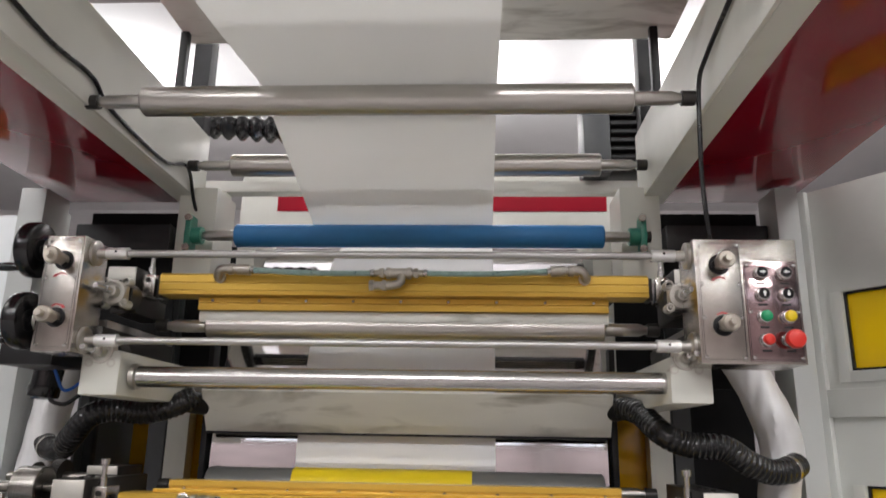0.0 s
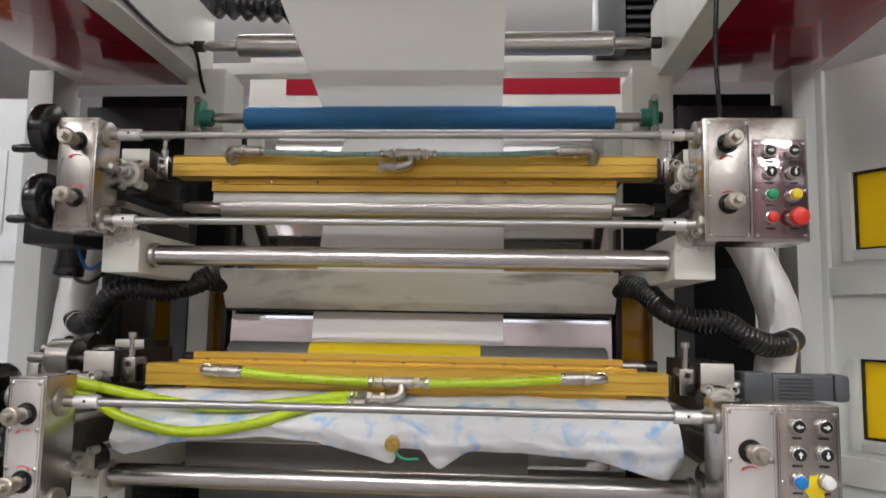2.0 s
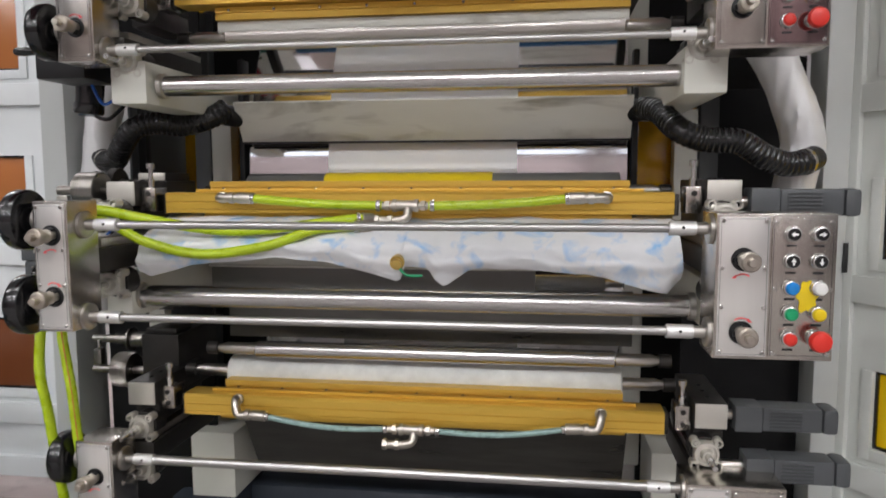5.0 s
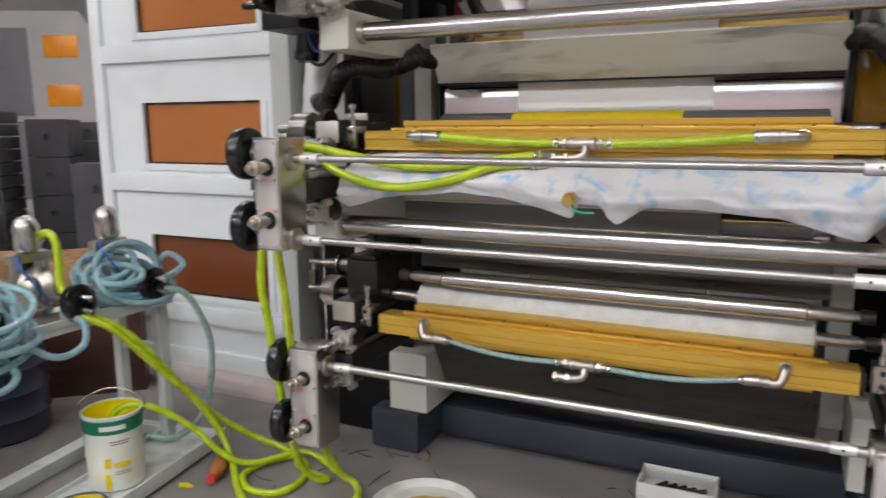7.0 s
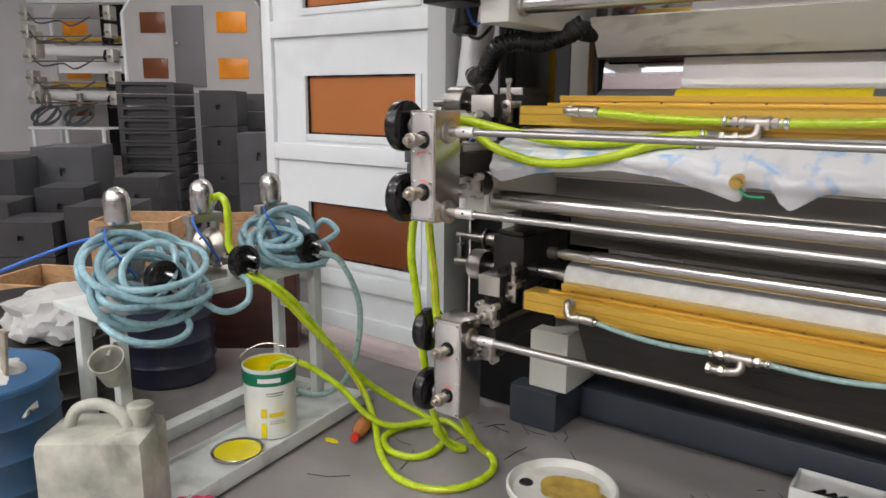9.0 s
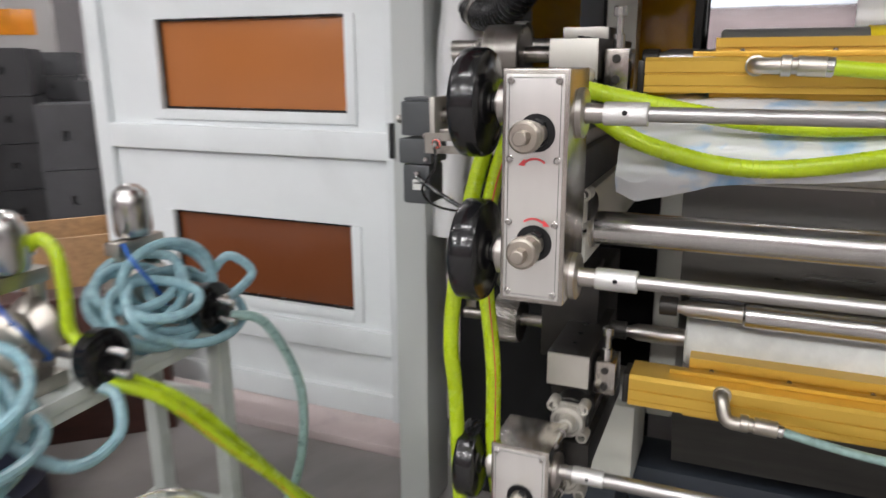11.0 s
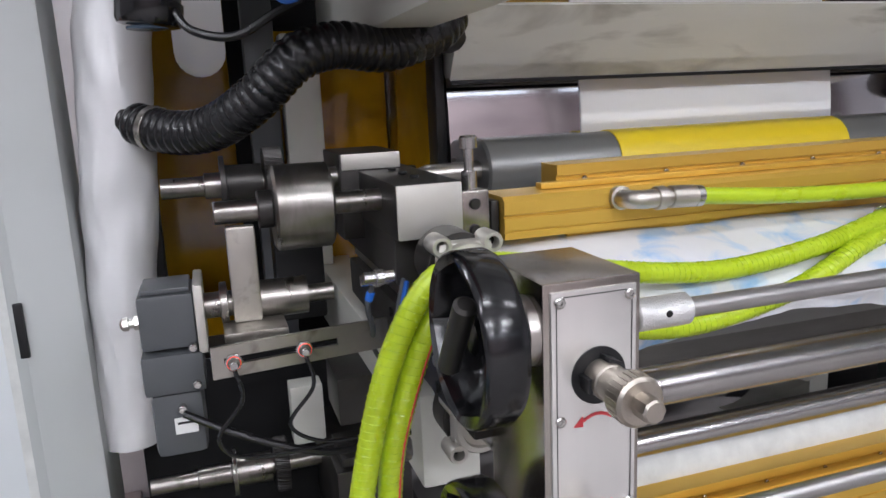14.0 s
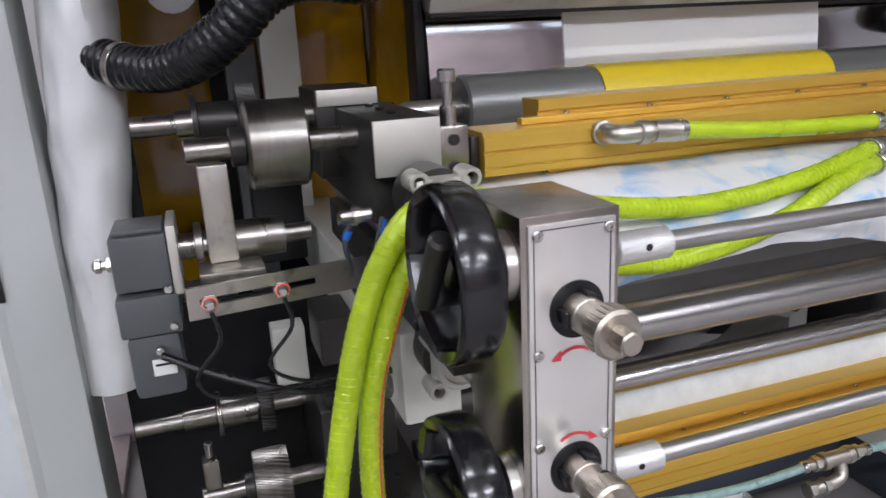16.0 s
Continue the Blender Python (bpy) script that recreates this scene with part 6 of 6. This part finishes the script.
NAVY_STEEL = make_mat("navy_steel_drum", (0.02, 0.025, 0.055), 0.36, 0, 0.15, 5, dirt=(0.08, 0.07, 0.06), dirt_amount=0.4)


def barrel(x, y, r, h, m_, label):
    t = thing("barrel", (x, y, 0), label, "barrel", "barrels")
    prof = [(0, r - 0.01), (0.01, r)]
    for k in range(3):
        z = h * (0.25 + 0.25 * k)
        prof += [(z - 0.012, r), (z, r + 0.008), (z + 0.012, r)]
    prof += [(h - 0.01, r), (h, r + 0.006), (h + 0.012, r + 0.006), (h + 0.012, r - 0.004), (h - 0.12, r - 0.006), (h - 0.12, 0.01)]
    part("shell", lathe((x, y, 0), (0, 0, 1), prof, 48), m_, t)
    part("rim_band", lathe((x, y, h - 0.006), (0, 0, 1), [(0, r + 0.004), (0.002, r + 0.01), (0.014, r + 0.01), (0.019, r + 0.006)], 48), m_, t)
    part("closing_bolt", cyl((x + 0.7 * (r + 0.012) - 0.02, y - 0.7 * (r + 0.012), h + 0.001), (x + 0.7 * (r + 0.012) + 0.02, y - 0.7 * (r + 0.012), h + 0.001), 0.006, 8), STEEL, t)
    return t


barrel(-1.75, -0.65, 0.2, 0.37, BARREL_BLUE, "open blue plastic barrel with dirty rags inside")
barrel(-2.2, 0.22, 0.18, 0.36, NAVY_STEEL, "dark navy steel drum behind the pump bench")
barrel(-2.52, -0.2, 0.24, 0.34, DARK_STEEL, "dark steel tub beside the bench")


def rag(x, y, z, r, m_, label, seed):
    b = bmesh.new()
    bmesh.ops.create_icosphere(b, subdivisions=4, radius=1)
    for v in b.verts:
        d = v.co.normalized()
        k = 1 + 0.35 * noise.noise(d * 2 + Vector((seed, 0, 0))) + 0.14 * noise.noise(d * 6 + Vector((seed, 3, 0)))
        v.co = Vector((x + d.x * r * k, y + d.y * r * k * 0.8, max(z + d.z * r * 0.55 * k + r * 0.35, z)))
    return solo("rag", b, m_, label, "rag")


PINK = make_mat("pink_rag_cloth", (0.6, 0.05, 0.14), 0.8, 0, 0.15, 12, 0.3, 60)
RAG_GREY = make_mat("dirty_grey_rag", (0.42, 0.41, 0.38), 0.8, 0, 0.3, 7, 0.3, 50)
rag(-1.2, -0.36, 0.0, 0.07, PINK, "crumpled pink cloth rag on the floor", 1)
rag(-1.74, -0.63, 0.26, 0.16, RAG_GREY, "bundle of dirty grey rags in the blue barrel", 4)
barrel(-2.05, -0.29, 0.17, 0.34, DARK_STEEL, "dark steel drum under a grubby white sheet")
rag(-2.02, -0.3, 0.355, 0.17, make_mat("grubby_white_sheet", (0.4, 0.4, 0.38), 0.55, 0, 0.15, 8, 0.25, 30), "grubby white plastic sheet crumpled over a dark drum", 7)
stick = thing("stirring_stick", (-1.68, -0.6, 0.25), "ink-caked wooden stirring stick in the blue barrel", "stick")
part("blade", box(-1.69, -1.66, -0.61, -0.6, 0.25, 0.52, 0.003, None, Matrix.Rotation(0.2, 4, "Y")), make_mat("stained_stick_wood", (0.3, 0.26, 0.2), 0.7, 0, 0.4, 14, 0.2, 60), stick)
bottle = thing("plastic_bottle", (-1.19, 0.3, 0), "small brown crushed plastic bottle on the floor", "bottle")
part("body", lathe((-1.22, 0.36, 0.028), (0.35, -0.75, 0), [(0, 0.01), (0.004, 0.026), (0.06, 0.028), (0.1, 0.024), (0.13, 0.014)], 20), BROWN_ACRYLIC, bottle)
part("cap", cyl((-1.164, 0.241, 0.028), (-1.155, 0.221, 0.028), 0.014, 14), RED_PLASTIC, bottle)
splash = bmesh.new()
bmesh.ops.create_circle(splash, cap_ends=True, segments=28, radius=1)
for v in splash.verts:
    r_ = 0.03 * (1 + 0.5 * noise.noise(v.co * 2.2))
    v.co = Vector((-1.24 + r_ * v.co.x, 0.2 + 0.5 * r_ * v.co.y, 0.003))
solo("ink_spill", splash, INK_YELLOW, "small yellow ink spill on the floor", "spill")

# ---- hall behind: crates, stacks and a second press ----
DARK_BROWN_WOOD = make_mat("dark_red_brown_board", (0.06, 0.022, 0.016), 0.4, 0, 0.3, 4, 0.05, 60, stretch=(1, 1, 5))
bx_ = thing("brown_box", (0, 0, 0), "dark red-brown wooden box behind the pump bench", "box")
part("front", box(-0.3, 0.3, -0.012, 0.012, 0.0, 0.44, 0.003), DARK_BROWN_WOOD, bx_)
for sx in (-1, 1):
    part("side", box(sx * 0.288 - 0.012, sx * 0.288 + 0.012, 0.0125, 0.08, 0.0, 0.44, 0.003), DARK_BROWN_WOOD, bx_)
part("back", box(-0.3, 0.3, 0.0805, 0.1, 0.0, 0.44, 0.003), DARK_BROWN_WOOD, bx_)
part("lid", box(-0.305, 0.305, -0.015, 0.103, 0.4405, 0.455, 0.003), DARK_BROWN_WOOD, bx_)
bx_.matrix_basis = pose(-2.27, 0.59, 0, 0, 0, 40)
WOOD = make_mat("raw_crate_wood", (0.36, 0.21, 0.1), 0.6, 0, 0.25, 6, 0.15, 60, stretch=(1, 8, 8))
STACK_DARK = make_mat("dark_plastic_crate", (0.027, 0.0265, 0.029), 0.5, 0, 0.2, 5, 0.05, 60)
STACK_GREY = make_mat("grey_steel_box", (0.065, 0.065, 0.07), 0.5, 0, 0.15, 4, 0.05, 60)
EYE0 = Vector((0.471, -1.423, 0))
AHEAD, ASIDE = Vector((-0.596, 0.803, 0)), Vector((0.803, 0.596, 0))


def spot(u, w):
    return EYE0 + AHEAD * w + ASIDE * u


def crate(u, w, wd, dp, h, turn=36.6):
    p = spot(u, w)
    t = thing("wooden_crate", (0, 0, 0), "raw wooden crate with slatted sides", "crate", "wooden crates")
    for k in range(2):
        z0_ = h * k / 2 + 0.004
        for s in (-1, 1):
            part("board", box(-wd / 2, wd / 2, s * dp / 2 - 0.01, s * dp / 2 + 0.01, z0_, z0_ + h / 2 - 0.012, 0.002), WOOD, t)
            part("board", box(s * wd / 2 - 0.01, s * wd / 2 + 0.01, -dp / 2 + 0.011, dp / 2 - 0.011, z0_, z0_ + h / 2 - 0.012, 0.002), WOOD, t)
    part("bottom", box(-wd / 2 + 0.011, wd / 2 - 0.011, -dp / 2 + 0.011, dp / 2 - 0.011, 0.0, 0.02, 0.002), WOOD, t)
    t.matrix_basis = pose(p.x, p.y, 0, 0, 0, turn)


crate(-1.69, 4.0, 0.42, 0.36, 0.5)
crate(-1.78, 3.2, 0.42, 0.36, 0.36, 25)
crate(-1.2, 4.3, 0.35, 0.4, 0.45, 50)


def slotted_stack(u, w, wd, dp, h, n, material, slots=True):
    p = spot(u, w)
    t = thing("crate_stack", (0, 0, 0), "tall stack of dark slotted storage crates", "crate stack", "crate stacks")
    lh = h / n
    for k in range(n):
        z0_ = k * lh
        holes = [(-wd / 2 + 0.1 * wd, wd / 2 - 0.12 * wd, z0_ + 0.22 * lh, z0_ + 0.72 * lh)] if slots else [(-0.02, 0.02, z0_ + 0.45 * lh, z0_ + 0.6 * lh)]
        c = part("crate", plate_with_holes(-wd / 2, wd / 2, z0_ + 0.002, z0_ + lh - 0.003, -dp / 2, -dp / 2 + 0.02, holes), material, t, smooth=False)
        part("side", box(-wd / 2 + 0.003, wd / 2 - 0.003, -dp / 2 + 0.03, dp / 2, z0_ + 0.004, z0_ + lh - 0.006, 0.004), material, c)
    t.matrix_basis = pose(p.x, p.y, 0, 0, 0, 36.6 + (u * 7) % 9)


slotted_stack(-2.42, 6.2, 0.46, 0.5, 1.26, 13, STACK_DARK)
slotted_stack(-1.95, 6.5, 0.3, 0.5, 1.2, 4, STACK_DARK, False)
slotted_stack(-1.62, 6.4, 0.34, 0.4, 0.85, 2, STACK_GREY, False)
slotted_stack(-1.85, 7.2, 0.36, 0.4, 1.18, 7, STACK_GREY, False)
slotted_stack(-1.5, 6.9, 0.3, 0.4, 0.98, 6, STACK_GREY, False)
slotted_stack(-2.85, 5.6, 0.42, 0.5, 0.78, 2, STACK_GREY, False)
slotted_stack(-3.15, 5.2, 0.36, 0.5, 0.72, 1, STACK_DARK, False)
slotted_stack(-2.6, 5.0, 0.3, 0.4, 0.55, 2, STACK_DARK, False)
slotted_stack(-2.15, 5.2, 0.3, 0.4, 0.6, 2, STACK_DARK, False)
slotted_stack(-3.6, 5.6, 0.4, 0.5, 0.6, 2, STACK_DARK, False)
for u_, w_, h_ in ((-2.9, 4.6, 0.5), (-2.5, 4.4, 0.42), (-2.1, 4.5, 0.5), (-3.3, 4.5, 0.62)):
    slotted_stack(u_, w_, 0.38, 0.4, h_, 2, STACK_DARK, False)
slotted_stack(-1.2, 6.3, 0.3, 0.4, 0.7, 4, STACK_DARK, False)

PRESS_GREY = make_mat("pale_press_paint", (0.42, 0.41, 0.4), 0.5, 0, 0.05, 2)
PRESS_DOOR = make_mat("grey_press_door", (0.16, 0.155, 0.165), 0.5, 0, 0.05, 2)
ORANGE_GLASS = make_mat("orange_acrylic_window", (0.75, 0.26, 0.01), 0.25, 0, 0.3, 1.5)
p = spot(-3.65, 10.8)
press2 = thing("second_press", (0, 0, 0), "second printing press with pale grey panels and orange windows", "printing press")


def prism(poly, y0, y1):
    b = bmesh.new()
    f = [b.verts.new((x, y0, z)) for x, z in poly]
    g = [b.verts.new((x, y1, z)) for x, z in poly]
    n = len(poly)
    b.faces.new(f)
    b.faces.new(g[::-1])
    for i in range(n):
        b.faces.new((f[i], f[(i + 1) % n], g[(i + 1) % n], g[i]))
    bmesh.ops.recalc_face_normals(b, faces=b.faces[:])
    return b


part("side_panel", prism([(-0.95, 0), (0.95, 0), (0.95, 2.15), (0.8, 2.4), (-0.75, 2.4), (-0.95, 2.1)], 0.0, 0.12), PRESS_GREY, press2, smooth=False)
part("edge_trim", box(-0.99, -0.951, -0.03, 0.15, 0, 2.1, 0.01), WHITE_PAINT, press2)
part("far_panel", prism([(-2.75, 0.3), (-1.5, 0.3), (-1.5, 2.45), (-2.6, 2.45), (-2.75, 2.2)], 1.2, 1.3), PRESS_GREY, press2, smooth=False)
part("far_trim", box(-2.79, -2.751, 1.15, 1.3, 0.2, 2.2, 0.01), WHITE_PAINT, press2)
for z in (1.15, 2.3):
    part("cross_beam", box(-2.7, -1.0, 0.5, 0.6, z, z + 0.1, 0.01), WHITE_PAINT, press2)
for z0_, z1_ in ((0.15, 1.1), (1.17, 2.2)):
    d = part("door", box(-0.26, 0.18, -0.02, -0.001, z0_, z1_, 0.004), PRESS_DOOR, press2)
    part("handle", box(-0.22, -0.17, -0.05, -0.0205, z1_ - 0.5, z1_ - 0.46, 0.004), STEEL, d)
for x0_, x1_, m_ in ((-0.72, -0.36, DARK_BROWN_ACRYLIC), (0.36, 0.78, ORANGE_GLASS)):
    for z0_ in (0.72, 1.28, 1.86):
        w_ = part("window", box(x0_, x1_, -0.012, -0.001, z0_, z0_ + 0.26, 0.003), m_, press2)
for z in (1.05, 1.65):
    part("ink_beam", box(-2.3, -1.1, 0.3, 0.36, z + 0.12, z + 0.2, 0.006), GOLD, press2)
    part("roll", cyl((-2.3, 0.3, z), (-1.15, 0.3, z), 0.07, 20), FILM, press2)
    part("rod", cyl((-2.4, 0.15, z + 0.1), (-1.1, 0.15, z + 0.1), 0.02, 10), STEEL, press2)
    part("gearbox", box(-2.5, -2.35, 0.1, 0.3, z - 0.1, z + 0.25, 0.01), NICKEL, press2)
    part("wheel", cyl((-1.3, 0.1, z + 0.15), (-1.22, 0.1, z + 0.15), 0.09, 20), BLACK_PLASTIC, press2)
    part("wheel", cyl((-1.3, 0.1, z - 0.08), (-1.22, 0.1, z - 0.08), 0.09, 20), BLACK_PLASTIC, press2)
for z in (0.95, 1.22, 1.5, 1.82, 2.05):
    part("rod", cyl((-2.45, 0.02, z), (-1.1, 0.02, z), 0.012, 8), CHROME, press2)
    for x_ in (-2.42, -1.2):
        part("gearbox", box(x_ - 0.05, x_ + 0.05, 0.0, 0.18, z - 0.02, z + 0.16, 0.01), NICKEL, press2)
        part("knob", cyl((x_, -0.07, z + 0.06), (x_, -0.001, z + 0.06), 0.02, 10), KNOB_NICKEL, press2)
    part("cable", sweep(smooth_path([(-2.4, 0.05, z + 0.1), (-2.2, -0.02, z - 0.06), (-1.9, 0.0, z - 0.03), (-1.7, -0.03, z - 0.1), (-1.45, 0.02, z + 0.02)], 6), 0.012, 6), MOTOR_GREY, press2)
for z0_ in (0.75, 1.3, 1.86):
    part("far_window", box(-2.6, -2.2, 1.188, 1.199, z0_, z0_ + 0.26, 0.003), ORANGE_GLASS if z0_ > 1 else DARK_BROWN_ACRYLIC, press2)
part("far_chamfer", prism([(-2.79, 2.2), (-2.75, 2.2), (-2.6, 2.45), (-2.6, 2.5)], 1.15, 1.3), WHITE_PAINT, press2)
part("edge_chamfer", prism([(-0.99, 2.1), (-0.951, 2.1), (-0.75, 2.4), (-0.75, 2.45)], -0.03, 0.15), WHITE_PAINT, press2)
for k_, x_ in enumerate((-2.25, -1.75)):
    part("pump_dome", cyl((x_, 0.1, 0.9), (x_, 0.1, 1.08), 0.05, 16), STEEL, press2)
    part("hose", sweep([(x_ + (0.2 + 0.03 * math.sin(q * 2.3)) * math.cos(q), 0.05 + 0.03 * math.sin(q * 1.7), 0.78 + 0.13 * math.sin(q * 1.05)) for q in np.linspace(0, 25, 120)], 0.014, 6), MOTOR_GREY, press2)
part("bench_top", box(-2.45, -1.3, -0.1, 0.3, 0.6, 0.63, 0.004), WHITE_PAINT, press2)
for x_ in (-2.4, -1.9, -1.35):
    part("bench_leg", box(x_ - 0.02, x_ + 0.02, -0.08, -0.04, 0, 0.599, 0.003), WHITE_PAINT, press2)
part("sloped_cover", prism([(-2.1, 1.35), (-1.15, 1.35), (-1.15, 1.55), (-2.1, 1.5)], 0.2, 0.4), FILM, press2)
# black sheet in place of the shade inside the second press
part("interior_shade_sheet", box(-1.7, -1.0, 0.7, 0.74, 0.2, 2.3, 0.01), SHADE_BLACK, press2)
press2.matrix_basis = pose(p.x, p.y, 0, 0, 0, 30) @ Matrix.Diagonal((1.06, 1, 1.1, 1))

# ---- cables and motors on the bridge ----
def cable(points, r=0.0055, label="black cable clipped along the bridge beam"):
    t = thing("cable", points[0], label, "cable", "bridge cables")
    part("cable", sweep(smooth_path(points, 8), r, 8), BLACK_RUBBER, t)


cable([(-0.69, -0.9, 2.1), (-0.688, -0.5, 2.08), (-0.688, -0.1, 2.03), (-0.688, 0.1, 2.035), (-0.688, 0.2, 2.0), (-0.688, 0.5, 1.99), (-0.688, 0.63, 2.03), (-0.686, 0.68, 2.02), (-0.686, 0.75, 1.93), (-0.64, 0.78, 1.86)])
cable([(0.69, -0.9, 2.2), (0.689, -0.4, 2.16), (0.688, -0.1, 2.1), (0.686, 0.08, 2.06), (0.682, 0.13, 2.02), (0.68, 0.145, 1.9), (0.682, 0.16, 1.8), (0.69, 0.17, 1.69), (0.7, 0.2, 1.66)])
mount = thing("motor_bar", (0, 1.25, 2.15), "dark cross bar that carries the bridge motor", "cross bar")
part("bar", box(-1.05, 0.95, 1.22, 1.28, 2.15, 2.195, 0.003), CREAM, mount)
for sx in (-1, 1):
    part("stand", box(sx * 0.8 - 0.03, sx * 0.8 + 0.03, 1.22, 1.28, 1.93, 2.1495, 0.003), CREAM, mount)
tm = thing("ceiling_motor", (0.72, 1.2, 2.38), "black finned motor mounted behind the bridge", "motor")
part("body", box(0.58, 0.68, 1.15, 1.3, 2.2, 2.5, 0.01), MOTOR_GREY, tm)
for k in range(8):
    part("fin", box(0.681, 0.85, 1.15, 1.3, 2.22 + k * 0.034, 2.235 + k * 0.034, 0.003), BLACKENED, tm)
part("core", box(0.681, 0.83, 1.18, 1.28, 2.215, 2.49, 0.003), BLACKENED, tm)
bl = thing("ribbed_sleeve", (-0.75, 1.2, 2.4), "black ribbed cable sleeve behind the bridge", "sleeve")
pts = resample([(-1.0, 1.2, 2.43), (-0.5, 1.2, 2.39)], 0.004)
part("bracket", box(-0.99, -0.96, 1.22, 1.26, 2.1955, 2.41, 0.002), BLACKENED, bl)
part("sleeve", sweep(pts, lambda u: 0.045 + 0.01 * math.cos(u * len(pts) / 7 * math.pi), 18), BLACK_RUBBER, bl)
for k, sx in enumerate((-1, 1)):
    ub = thing("hall_bracket", (sx * 0.75, 1.0, 2.2), "black upright strut over the bridge beam", "strut", "bridge struts")
    part("strut", box(sx * 0.74 - 0.03, sx * 0.74 + 0.03, 0.8, 0.86, 2.2, 2.75, 0.004), BLACKENED, ub)

he = thing("hanging_motor", (-0.98, 0.58, 1.33), "black motor hanging beside the upper deck on a cranked arm", "motor")
part("body", lathe((-0.98, 0.58, 1.338), (0.12, 0, 1), [(0, 0.03), (0.002, 0.038), (0.008, 0.041), (0.03, 0.041), (0.032, 0.038), (0.1, 0.038), (0.104, 0.03), (0.125, 0.028)], 32), BLACK_PLASTIC, he)
part("lens", lathe((-0.98, 0.58, 1.3385), (0, 0, -1), [(0, 0.028), (0.003, 0.027), (0.004, 0.02)], 28), make_mat("blue_grey_end_cap", (0.1, 0.15, 0.21), 0.25, 0, 0.1, 20), he, "blue-grey end cap")
part("arm", sweep(smooth_path([(-0.968, 0.58, 1.45), (-0.94, 0.56, 1.47), (-0.88, 0.5, 1.46), (-0.8, 0.42, 1.46)], 6), 0.028, 14), BLACK_PLASTIC, he)
part("bracket", box(-0.93, -0.8, 0.3, 0.44, 1.4, 1.47, 0.006), BLACKENED, he)
part("cable", sweep(smooth_path([(-0.95, 0.56, 1.36), (-0.93, 0.54, 1.33), (-0.88, 0.52, 1.32), (-0.83, 0.5, 1.345), (-0.77, 0.46, 1.375), (-0.72, 0.44, 1.4)], 8), 0.0055, 8), BLACK_RUBBER, he, "black curling cable")
part("air_tube", sweep(smooth_path([(-0.86, 0.42, 1.4), (-0.83, 0.42, 1.35), (-0.79, 0.42, 1.37), (-0.77, 0.42, 1.41)], 8), 0.004, 8), TUBE_BLUE, he, "thin blue air tube")

lb = thing("deck_housing", (-0.8, 0.6, 0.72), "dark bearing housing on a cream bracket beside the lower deck", "bearing")
part("bracket", box(-0.845, -0.795, 0.62, 0.66, 0.715, 0.81, 0.003), CREAM, lb)
part("housing", box(-0.79, -0.7, 0.5, 0.6, 0.79, 0.86, 0.004), DARK_STEEL, lb)

cl_ = thing("cable_duct", (-0.95, 0.74, 0.6), "black cable duct inside the enclosure", "cable duct")
part("side_box", box(-0.84, -0.76, 0.74, 0.8, 0.88, 1.08, 0.006), BLACKENED, cl_)
part("channel", box(-1.05, -1.02, 0.95, 0.98, 0.5, 1.7, 0.003), BLACKENED, cl_)

# ---- litter on the floor ----
rng = random.Random(5)
lit = bmesh.new()
for k in range(46):
    x, y = rng.uniform(-1.1, 0.5), rng.uniform(0.0, 0.75)
    a, ln = rng.uniform(0, math.pi), rng.uniform(0.01, 0.07)
    d = Vector((math.cos(a), math.sin(a), 0)) * ln
    c = Vector((x, y, 0.0016))
    bend = Vector((-d.y, d.x, 0)) * rng.uniform(-0.3, 0.3)
    sweep([c - d, c + bend, c + d], rng.uniform(0.0008, 0.0016), 5, lit)
tagged(solo("floor_litter", lit, BLACKENED, "scraps of black cable ties and wire on the floor", "litter", "stuff"))


def motions():
    """Nothing in the place moves but the camera."""


motions()
